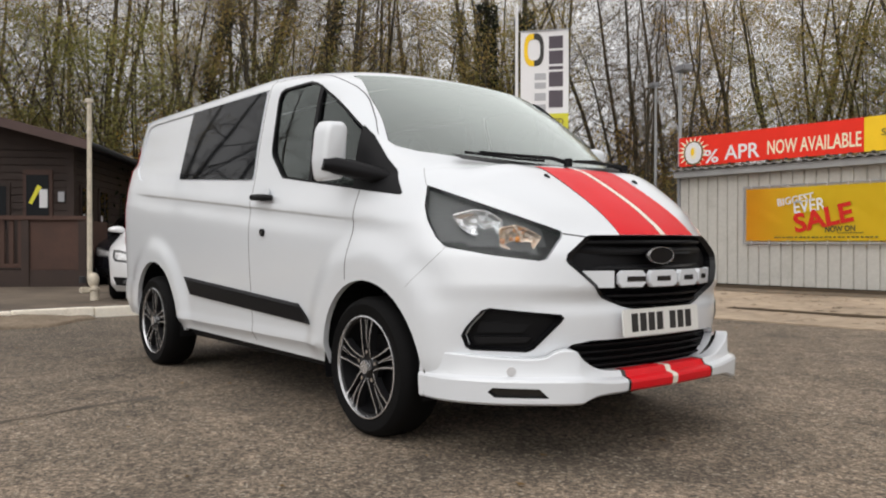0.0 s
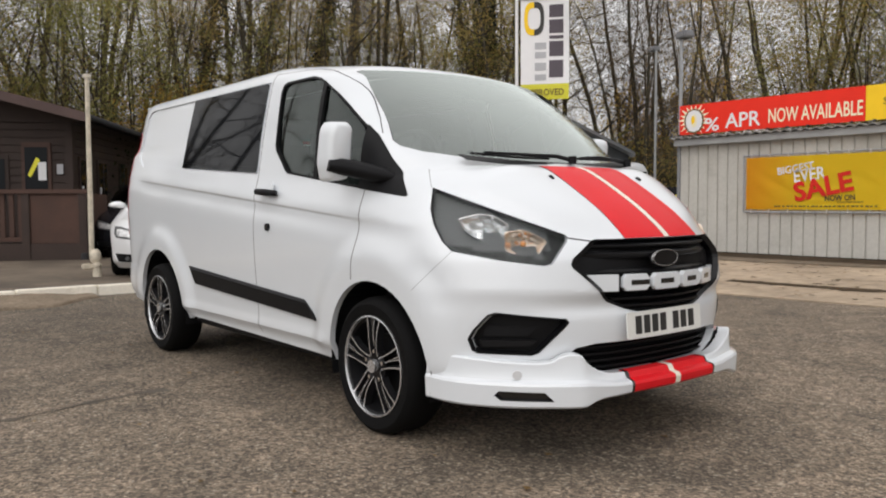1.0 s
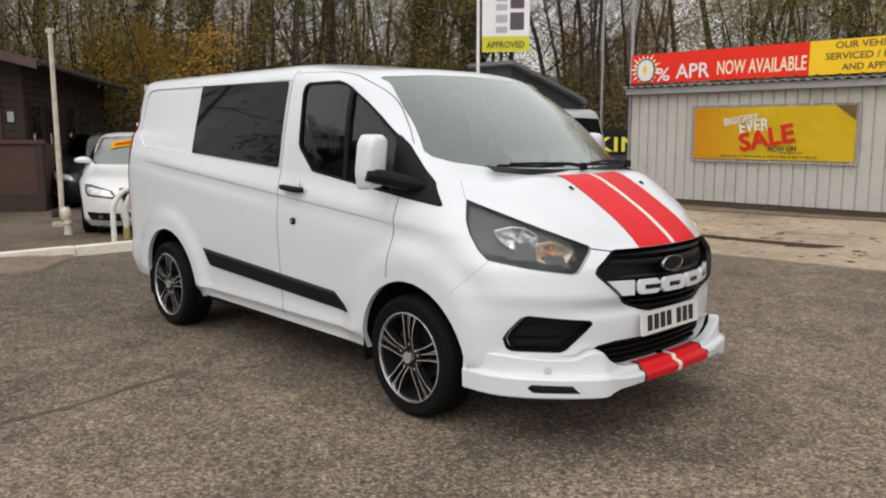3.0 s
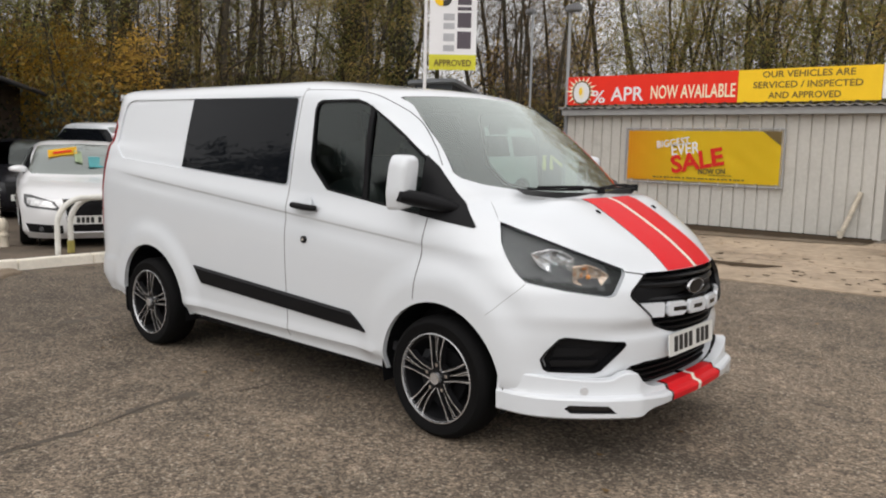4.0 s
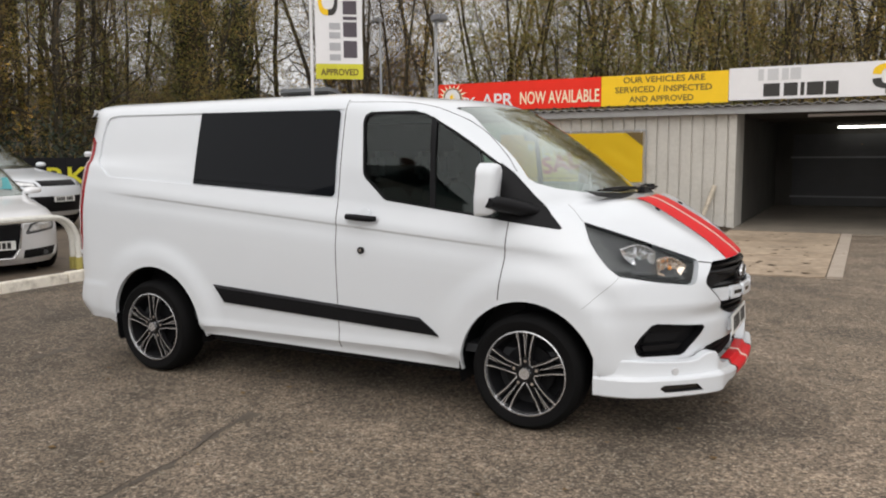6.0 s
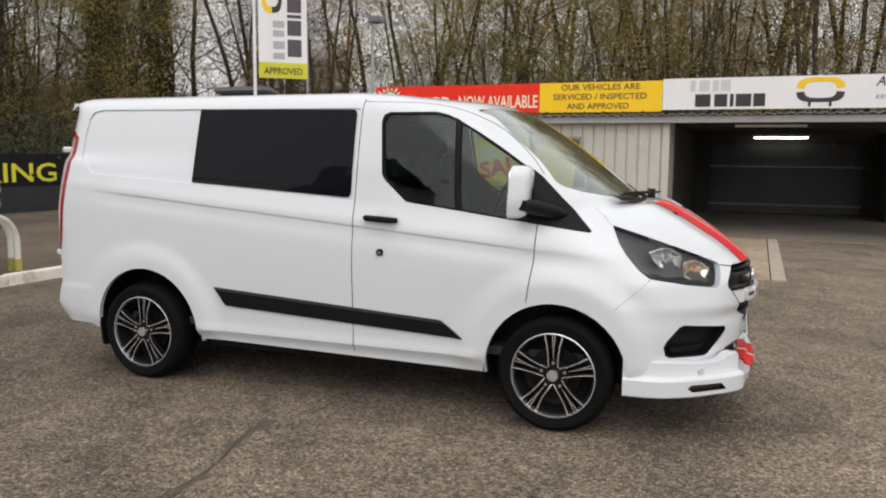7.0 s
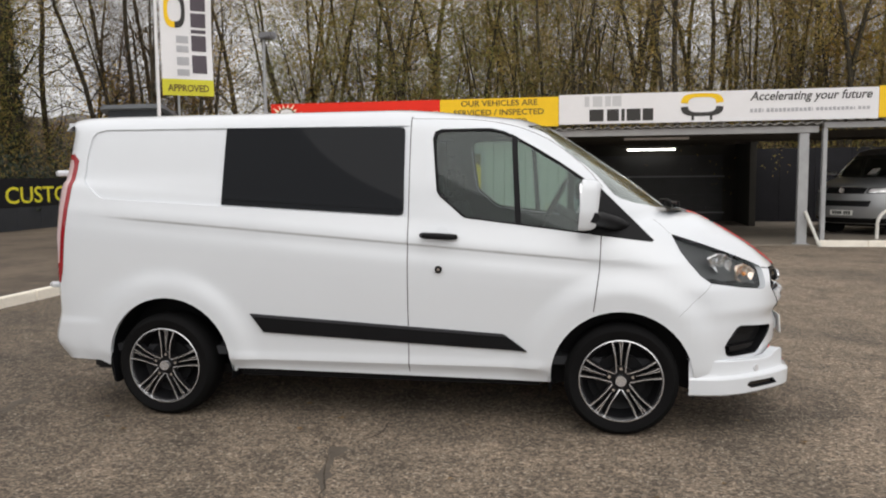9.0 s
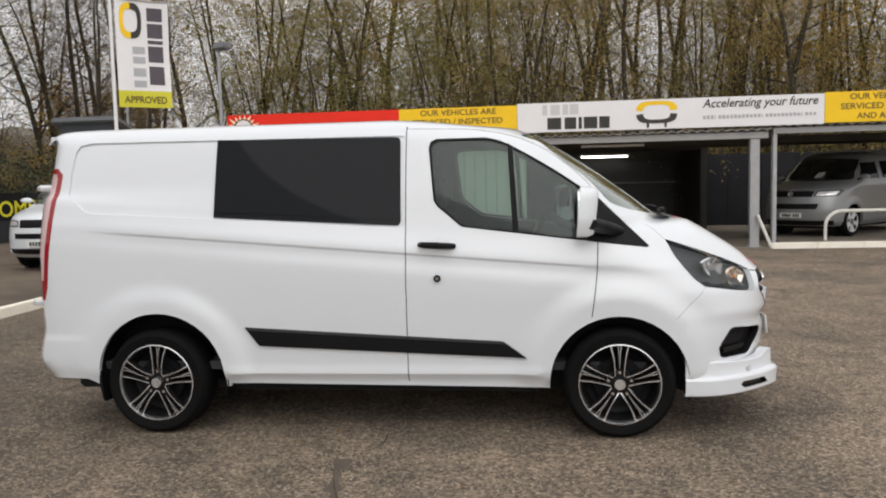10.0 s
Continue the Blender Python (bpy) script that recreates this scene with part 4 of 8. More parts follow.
part("cap", tube(bmesh.new(), [(-7.17, 0.15, 2.87), (-7.17, 0.15, 2.92)], [0.058, 0.05], 12), POLEPAINT, pl)


def lamp_post(x, y, h, label, yaw=0):
    t = thing("street_lamp", label, "lamp", pose(x, y, 0, 0, 0, yaw), group="street lamps")
    part("column", tube(bmesh.new(), [(0, 0, 0), (0, 0, h * 0.4), (0, 0, h)], [0.055, 0.045, 0.036], 12), STEEL, t, smooth=True)
    part("head", box(bmesh.new(), -0.06, 0.32, -0.13, 0.13, h - 0.04, h + 0.11, 0.03), TRIMGREY, t, "grey floodlight head")
    part("lens", box(bmesh.new(), 0.0, 0.28, -0.10, 0.10, h - 0.055, h - 0.038), CLEAR, t)


lamp_post(-6.34, 12.68, 4.80, "grey floodlight column behind the workshop corner", -20)
lamp_post(-12.4, 19.9, 6.25, "taller grey floodlight column among the trees", 160)

# ---- lettered fence ----
fen = tagged(new("fence_yard"), "dark boarded fence with yellow painted capitals", "fence", kind="structure")
FX = -14.3
TURN = 6.35 + 11 * 0.98


def fence_at(along, out, z):
    """A place on the fence, which bends once: the way along it, out from its face, the height."""
    if along <= TURN:
        return Vector((FX + out, along, z))
    d = along - TURN
    return Vector((FX + 0.965 * d + 0.262 * out, TURN + 0.262 * d - 0.965 * out, z))


def fence_board(name, u0, u1, o0, o1, z0, z1, material):
    bm = box(bmesh.new(), o0, o1, u0, u1, z0, z1, 0.004)
    mid = (u0 + u1) / 2
    for v in bm.verts:
        d = v.co.y - mid
        p = fence_at(mid, v.co.x, v.co.z)
        way = Vector((0, 1, 0)) if mid <= TURN else Vector((0.965, 0.262, 0))
        v.co = p + way * d
    part(name, bm, material, fen)


for k in range(20):
    y0 = 6.35 + k * 0.98
    fence_board("upper_board", y0, y0 + 0.975, -0.04, 0.0, 0.76, 1.56, FENCEDARK)
    fence_board("lower_board", y0, y0 + 0.975, -0.04, -0.004, 0.10, 0.757, FENCEGREY)
    if k % 2 == 0:
        fence_board("fence_post", y0 - 0.05, y0 + 0.05, -0.14, -0.042, 0.05, 1.52, FENCEDARK)
for body, y0, y1 in (("CUSTOMER", 13.75, 18.05), ("PARKING", 18.55, 22.60), ("PARKING", 6.65, 10.55)):
    for ob in words("letter", body, y0, y1, 0.86, 1.33, 0.0, FENCEYEL, fen, thick=0.006):
        mid = sum(v.co.x for v in ob.data.vertices) / len(ob.data.vertices)
        way = Vector((0, 1, 0)) if mid <= TURN else Vector((0.965, 0.262, 0))
        for v in ob.data.vertices:
            v.co = fence_at(mid, 0.001 - v.co.y, v.co.z) + way * (v.co.x - mid)

# ---- timber cabin ----
cab = thing("timber_cabin", "dark brown stained timber cabin with porch and felt roof", "cabin", pose(-12.45, 1.25, 0.10, 0, 0, 149))
# local: x runs back along the side wall, y runs along the gable front (to its far end), z up
for k in range(18):
    z = 0.12 + k * 0.148
    part("log_board", box(bmesh.new(), 0, 8.5, 0, 0.07, z, z + 0.14, 0.014), CABINWOOD, cab)
for k in range(18):
    z = 0.12 + k * 0.148
    part("log_board", box(bmesh.new(), 0.002, 0.07, 0.072, 6.2, z, z + 0.14, 0.014), CABINWOOD, cab)
part("core", box(bmesh.new(), 0.08, 8.45, 0.08, 6.15, 0.0, 2.75), CABINWOOD, cab)
part("plinth", box(bmesh.new(), -0.04, 8.5, -0.04, 6.2, -0.1, 0.14), CABINWOOD, cab)
part("corner_post", box(bmesh.new(), -0.05, 0.10, -0.05, 0.10, 0, 2.78, 0.01), CABINWOOD, cab)
# gable roof: ridge runs along x over y = 3.1
for s in (0, 1):
    bm = bmesh.new()
    y_e, y_r = (-0.55, 3.1) if s == 0 else (6.75, 3.1)
    prism(bm, [(-0.9, 0), (9.0, 0), (9.0, 1), (-0.9, 1)], Matrix(((1, 0, 0, 0), (0, y_r - y_e, 0, y_e), (0, 0.95, 1, 2.66), (0, 0, 0, 1))), 0.09)
    part("roof_slope", bm, ROOFFELT, cab, "brown felt roof slope")
    part("fascia_board", prism(bmesh.new(), [(0, 0), (1, 0), (1, 0.17), (0, 0.17)], Matrix(((0, 0, 1, -0.93), (y_r - y_e, 0, 0, y_e), (0.95, 1, 0, 2.57), (0, 0, 0, 1))), 0.03), ROOFFELT, cab)
part("gutter", tube(bmesh.new(), [(-0.9, -0.58, 2.68), (9.0, -0.58, 2.66)], 0.05, 8), GAP, cab, smooth=True)
bm = bmesh.new()
prism(bm, [(0.0, 2.75), (6.2, 2.75), (3.1, 3.56)], Matrix(((0, 0, 1, 0.0), (1, 0, 0, 0), (0, 1, 0, 0), (0, 0, 0, 1))), 0.08)
part("gable", bm, CABINWOOD, cab)
for x in (0.45, 1.75, 3.6):
    fr = part("window_frame", box(bmesh.new(), x, x + 0.75, -0.035, 0.0, 0.95, 2.0, 0.008), CABINWOOD, cab, "dark framed side window")
    part("pane", box(bmesh.new(), x + 0.07, x + 0.68, -0.045, -0.036, 1.02, 1.93), PRIVACY, fr)
    part("glazing_bar", box(bmesh.new(), x + 0.36, x + 0.39, -0.052, -0.046, 1.02, 1.93), CABINWOOD, fr)
    part("notice", box(bmesh.new(), x + 0.09, x + 0.20, -0.050, -0.046, 1.05, 1.40), SIGNWHITE, fr)
dr = part("door_frame", box(bmesh.new(), -0.03, 0.0, 0.36, 0.92, 0.95, 2.25, 0.01), PORCHWOOD, cab, "red-brown framed window by the porch")
part("pane", box(bmesh.new(), -0.042, -0.032, 0.43, 0.85, 1.02, 2.15), PRIVACY, dr)
part("poster", box(bmesh.new(), -0.050, -0.044, 0.45, 0.60, 1.50, 1.86), SIGNWHITE, dr, "white notice")
part("poster", prism(bmesh.new(), [(0.80, 1.60), (0.74, 1.56), (0.56, 1.90), (0.63, 1.96)], Matrix(((0, 0, 1, -0.052), (1, 0, 0, 0), (0, 1, 0, 0), (0, 0, 0, 1))), 0.006), FENCEYEL, dr, "yellow slanting sticker")
part("poster", box(bmesh.new(), -0.050, -0.044, 0.48, 0.66, 1.05, 1.25), mat("pale blue notice", (0.45, 0.55, 0.6), 0.5), dr)
wf = part("window_frame", box(bmesh.new(), -0.03, 0.0, 1.15, 2.3, 1.0, 2.0, 0.01), CABINWOOD, cab, "dark framed front window")
part("pane", box(bmesh.new(), -0.042, -0.032, 1.22, 2.23, 1.08, 1.92), PRIVACY, wf)
part("vent", box(bmesh.new(), -0.03, 0.0, 0.14, 0.26, 1.62, 1.82, 0.005), INKGREY, cab)
# porch in front of the gable
part("porch_deck", box(bmesh.new(), -1.5, -0.05, -0.68, 6.2, 0.0, 0.32, 0.01), CABINWOOD, cab, "dark porch deck")
part("porch_panel", box(bmesh.new(), -1.48, -1.42, -0.68, 0.30, 0.32, 1.22, 0.01), PORCHWOOD, cab, "red-brown boarded porch side")
part("porch_panel", box(bmesh.new(), -1.42, -0.05, -0.68, -0.62, 0.32, 1.22, 0.01), PORCHWOOD, cab)
part("handrail", box(bmesh.new(), -1.54, -1.38, -0.74, 6.2, 1.22, 1.30, 0.01), PORCHWOOD, cab)
part("bottom_rail", box(bmesh.new(), -1.49, -1.42, 0.30, 6.2, 0.36, 0.44, 0.01), PORCHWOOD, cab)
for k in range(30):
    y = 0.40 + k * 0.155
    part("baluster", box(bmesh.new(), -1.48, -1.44, y, y + 0.085, 0.44, 1.22, 0.006), PORCHWOOD, cab)
for y in (-0.70, 0.28, 2.6, 5.0):
    part("porch_post", box(bmesh.new(), -1.52, -1.38, y, y + 0.14, 0.0, 1.24, 0.01), CABINWOOD, cab)

# ---- the van ----
HUB = 0.335


def wheel(owner, m, r=0.338, rimr=0.25, width=0.225, style=0):
    """A wheel under its vehicle at the pose m, its outer side towards its own -y."""
    n = 48
    bm = bmesh.new()
    prof = [(rimr - 0.024, 0.02), (rimr - 0.05, 0.11), (0.16, 0.13), (0.0, 0.13)]
    rings = [[bm.verts.new((math.cos(k * math.tau / n) * a, y, math.sin(k * math.tau / n) * a)) for k in range(n)] for a, y in prof[:-1]]
    for p, q in zip(rings, rings[1:]):
        for k in range(n):
            bm.faces.new((p[k], p[(k + 1) % n], q[(k + 1) % n], q[k]))
    bm.faces.new(rings[-1])
    bmesh.ops.recalc_face_normals(bm, faces=bm.faces[:])
    parent = part("wheel", bm, BLACK, owner, "black and polished alloy wheel", smooth=True)
    parent.matrix_local = m
    bm = bmesh.new()
    prof = [(rimr - 0.012, 0.012), (rimr + 0.008, 0.0), (r - 0.035, -0.006), (r - 0.012, 0.012), (r, 0.045), (r, width - 0.05), (r - 0.02, width - 0.01), (rimr, width)]
    n = 48
    rings = [[bm.verts.new((math.cos(k * math.tau / n) * a, y, math.sin(k * math.tau / n) * a)) for k in range(n)] for a, y in prof]
    for p, q in zip(rings, rings[1:]):
        for k in range(n):
            bm.faces.new((p[k], p[(k + 1) % n], q[(k + 1) % n], q[k]))
    bmesh.ops.recalc_face_normals(bm, faces=bm.faces[:])
    part("tyre", bm, TYRE, parent, smooth=True)
    bm = bmesh.new()
    prof = [(rimr - 0.006, 0.012), (rimr - 0.002, -0.002), (rimr - 0.008, -0.004), (rimr - 0.012, 0.004), (rimr - 0.013, 0.012)]
    rings = [[bm.verts.new((math.cos(k * math.tau / n) * a, y, math.sin(k * math.tau / n) * a)) for k in range(n)] for a, y in prof]
    for p, q in zip(rings, rings[1:]):
        for k in range(n):
            bm.faces.new((p[k], p[(k + 1) % n], q[(k + 1) % n], q[k]))
    part("rim_lip", bm, SILVER if style else ALLOY, parent, "polished alloy rim edge", smooth=True)
    bm = bmesh.new()
    prof = [(rimr - 0.013, 0.010), (rimr - 0.022, 0.016), (rimr - 0.026, 0.05)]
    rings = [[bm.verts.new((math.cos(k * math.tau / n) * a, y, math.sin(k * math.tau / n) * a)) for k in range(n)] for a, y in prof]
    for p, q in zip(rings, rings[1:]):
        for k in range(n):
            bm.faces.new((p[k], p[(k + 1) % n], q[(k + 1) % n], q[k]))
    part("rim_barrel", bm, SATIN, parent, "black inner barrel", smooth=True)
    bm = bmesh.new()
    disc(bm, pose(0, 0.105, 0, 90), 0.15, 0.02, 32)
    part("brake_disc", bm, BLACK, parent)
    for g in range(5):
        a0 = math.tau * g / 5 + math.pi / 2
        for side in (-1, 0, 1):
            # two curved outer arms and a wedge that widens towards the rim between them
            if side:
                rows = [(0.054, 30, 0.0046, 0.014), (0.080, 20.5, 0.0038, 0.008), (0.120, 14.5, 0.0031, 0.004), (0.170, 12.4, 0.0035, 0.005), (rimr - 0.012, 12.8, 0.0052, 0.010)]
            else:
                rows = [(0.092, 0, 0.0016, 0.016), (0.130, 0, 0.0030, 0.010), (0.180, 0, 0.0062, 0.008), (rimr - 0.012, 0, 0.0125, 0.011)]
            bm = bmesh.new()
            vs = []
            for rad, off, w, y in rows:
                rad *= rimr / 0.25 if rad < rimr - 0.02 else 1
                a = a0 + side * radians(off)
                w *= 1 + 0.9 * style
                c, s = math.cos(a), math.sin(a)
                vs.append([bm.verts.new((c * rad - s * o, yy, s * rad + c * o)) for o, yy in ((-w - 0.007, y + 0.036), (-w, y), (w, y), (w + 0.007, y + 0.036))])
            for p, q in zip(vs, vs[1:]):
                for k in range(3):
                    f = bm.faces.new((p[k], p[k + 1], q[k + 1], q[k]))
                    f.material_index = 0 if k == 1 else 1
            bmesh.ops.recalc_face_normals(bm, faces=bm.faces[:])
            for f in bm.faces:
                if f.material_index == 0 and f.normal.y > 0:
                    bmesh.ops.reverse_faces(bm, faces=bm.faces[:])
                    break
            if not side and not style:
                # dark slot down the middle of the wedge
                sl = bmesh.new()
                q = []
                for rad, w in ((0.150, 0.0008), (0.200, 0.0022), (rimr - 0.016, 0.0050)):
                    for o in (-w, w):
                        q.append(sl.verts.new((math.cos(a0) * rad - math.sin(a0) * o, 0.0068 if rad < 0.22 else 0.0088, math.sin(a0) * rad + math.cos(a0) * o)))
                sl.faces.new((q[0], q[1], q[3], q[2]))
                sl.faces.new((q[2], q[3], q[5], q[4]))
                part("spoke_slot", sl, SATIN, parent)
            part("spoke", bm, [ALLOY, BLACK] if style == 0 else [SILVER, SILVER], parent, smooth=True, sharp=20)
    bm = bmesh.new()
    disc(bm, pose(0, 0.05, 0, 90), 0.085, 0.03, 32)
    hub = part("hub", bm, SATIN, parent, "black hub centre")
    bm = bmesh.new()
    disc(bm, pose(0, 0.018, 0, 90), 0.032, 0.024, 24)
    part("hub_cap", bm, ALLOY, parent, "silver centre cap")
    for g in range(5):
        a = math.tau * g / 5 + math.pi / 2
        bm = bmesh.new()
        disc(bm, pose(0.072 * math.cos(a), 0.026, 0.072 * math.sin(a), 90), 0.010, 0.016, 8)
        part("wheel_nut", bm, CHROME, parent)


def bars_plate(parent, m, width=0.52, height=0.112, groups=(4, 3), label="white number plate with dark bars"):
    bm = bmesh.new()
    w, h = width / 2, height / 2
    prism(bm, rounded([(-w, -h), (w, -h), (w, h), (-w, h)], 0.012, 3), m, 0.006)
    pl = part("number_plate", bm, PLATE, parent, label)
    n = sum(groups) + 0.6
    x = -w * 0.82
    stepx = width * 0.82 / n
    for g in groups:
        for k in range(g):
            bm = bmesh.new()
            a, b = x + stepx * 0.12, x + stepx * 0.86
            prism(bm, [(a, -h * 0.68), (b, -h * 0.68), (b, h * 0.68), (a, h * 0.68)], m @ pose(0, 0, 0.006), 0.0015)
            part("bar", bm, PLATEYEL, pl)
            x += stepx
        x += stepx * 0.6
    return pl


# z, half width, front x, front roundness, front taper start, rear x, rear roundness
VAN_LOWER = [
    (0.30, 0.890, 2.38, 7.0, 1.30, -2.335, 14),
    (0.40, 0.905, 2.44, 7.0, 1.30, -2.382, 15),
    (0.48, 0.912, 2.465, 6.8, 1.30, -2.396, 16),
    (0.62, 0.922, 2.478, 6.0, 1.30, -2.362, 16),
    (0.675, 0.925, 2.464, 5.5, 1.30, -2.353, 16),
    (0.75, 0.930, 2.508, 4.8, 1.30, -2.350, 16),
    (0.87, 0.936, 2.506, 4.2, 1.30, -2.350, 16),
    (0.94, 0.938, 2.488, 3.6, 1.30, -2.345, 16),
    (0.99, 0.938, 2.445, 3.3, 1.30, -2.345, 16),
    (1.04, 0.936, 2.385, 3.1, 1.30, -2.340, 16),
]
VAN_WAIST = [
    (1.10, 0.930, 2.305, 2.8, 1.28, -2.335, 16),
    (1.17, 0.922, 2.195, 2.6, 1.26, -2.330, 16),
    (1.24, 0.908, 2.075, 2.6, 1.22, -2.325, 16),
    (1.29, 0.899, 1.975, 2.8, 1.15, -2.320, 16),
    (1.33, 0.893, 1.835, 3.6, 1.02, -2.315, 16),
    (1.40, 0.882, 1.725, 4.6, 0.95, -2.31, 16),
    (1.50, 0.868, 1.575, 5.0, 0.85, -2.30, 16),
    (1.60, 0.850, 1.430, 5.2, 0.72, -2.29, 16),
    (1.70, 0.831, 1.290, 5.5, 0.55, -2.28, 16),
]
VAN_ROOF = [
    (1.80, 0.810, 1.160, 6.0, 0.40, -2.27, 16),
    (1.86, 0.795, 1.090, 6.0, 0.30, -2.265, 16),
    (1.90, 0.778, 1.045, 6.0, 0.22, -2.28, 15),
    (1.93, 0.752, 1.000, 6.0, 0.15, -2.32, 14),
    (1.955, 0.715, 0.945, 5.5, 0.10, -2.32, 12),
    (1.975, 0.650, 0.87, 5.0, 0.0, -2.30, 10),
    (1.990, 0.520, 0.76, 4.5, -0.1, -2.27, 8),
    (2.000, 0.30, 0.60, 4.0, -0.3, -2.20, 6),
    (2.004, 0.02, 0.30, 3.5, -0.5, -2.00, 4),
]
VAN = VAN_LOWER + VAN_WAIST + VAN_ROOF


def van_swell(x, z):
    """Wheel-arch flares, the shoulder crease and the recessed rear side panel."""
    out = 0.0
    for cx in (1.4665, -1.45):
        r = math.hypot(x - cx, (z - 0.34) * (1.0 if z > 0.34 else 1.3))
        out += 0.028 * (1 - step(0.50, 0.66, r)) * step(0.25, 0.42, z)
    zc = 1.143 - 0.083 * (x - 0.18)
    if -2.0 < x < 1.9:
        fade = step(-1.95, -1.55, x) * (1 - step(1.5, 1.9, x))
        d = z - zc
        out += fade * (0.0075 * step(-0.008, 0.007, d) * (1 - step(0.02, 0.17, d)))
        out -= fade * 0.004 * math.exp(-((d + 0.045) / 0.045) ** 2)
    out += 0.008 * (1 - step(0.612, 0.632, z)) * (1 - step(-2.0, -1.9, x))
    out -= 0.012 * (1 - step(0.335, 0.40, z)) * (1 - step(1.0, 1.1, abs(x)))
    out += 0.012 * math.exp(-((z - 0.395) / 0.03) ** 2) * (1 - step(0.95, 1.05, abs(x)))
    return out


def van_lift(x, z):
    roof = -0.050 * step(0.0, 0.75, x) - 0.12 * max(0.0, x - 0.85)
    rake = -0.083 * (min(max(x, -2.1), 1.9) - 0.18) * step(0.70, 1.06, z) * (1 - step(1.27, 1.62, z)) * (1 - step(1.15, 1.9, x))
    tail = 0.052 * (1 - step(-1.96, -1.84, x)) * (1 - step(0.30, 0.52, z))
    return roof * step(1.80, 1.95, z) + rake + tail


NOSE = [(0.25, 2.040), (0.50, 2.048), (0.62, 2.062), (0.75, 2.085), (0.88, 2.060), (0.98, 1.988), (1.10, 1.925), (1.20, 1.90), (1.30, 1.95), (1.40, 2.4)]


def van_nose(bm):
    """Planes the corners of the nose to a soft diagonal face, as bumper and lamps have it."""
    zs, cs = zip(*NOSE)
    for v in bm.verts:
        if v.co.x < 1.4 or v.co.z > 1.4:
            continue
        if v.co.z > 0.98:
            a = abs(v.co.y)
            v.co.z += 0.040 * step(0.20, 0.50, a) * (1 - step(0.60, 0.80, a)) * step(1.80, 1.98, v.co.x) * (1 - step(1.28, 1.34, v.co.z)) * step(0.98, 1.06, v.co.z)
        c = float(np.interp(v.co.z, zs, cs))
        c += 0.016 * math.exp(-((abs(v.co.y) - 0.66) / 0.14) ** 2) * step(0.50, 0.60, v.co.z) * (1 - step(0.90, 1.02, v.co.z))
        s = 0.69 * v.co.x + 0.72 * abs(v.co.y)
        k = 0.045
        d = s - c
        soft = k * math.log1p(math.exp(min(d / k, 60.0))) * step(1.45, 1.75, v.co.x)
        v.co.x -= soft * 0.709
        v.co.y += soft * 0.709 * (1 if v.co.y < 0 else -1) * min(1.0, abs(v.co.y) / 0.3)


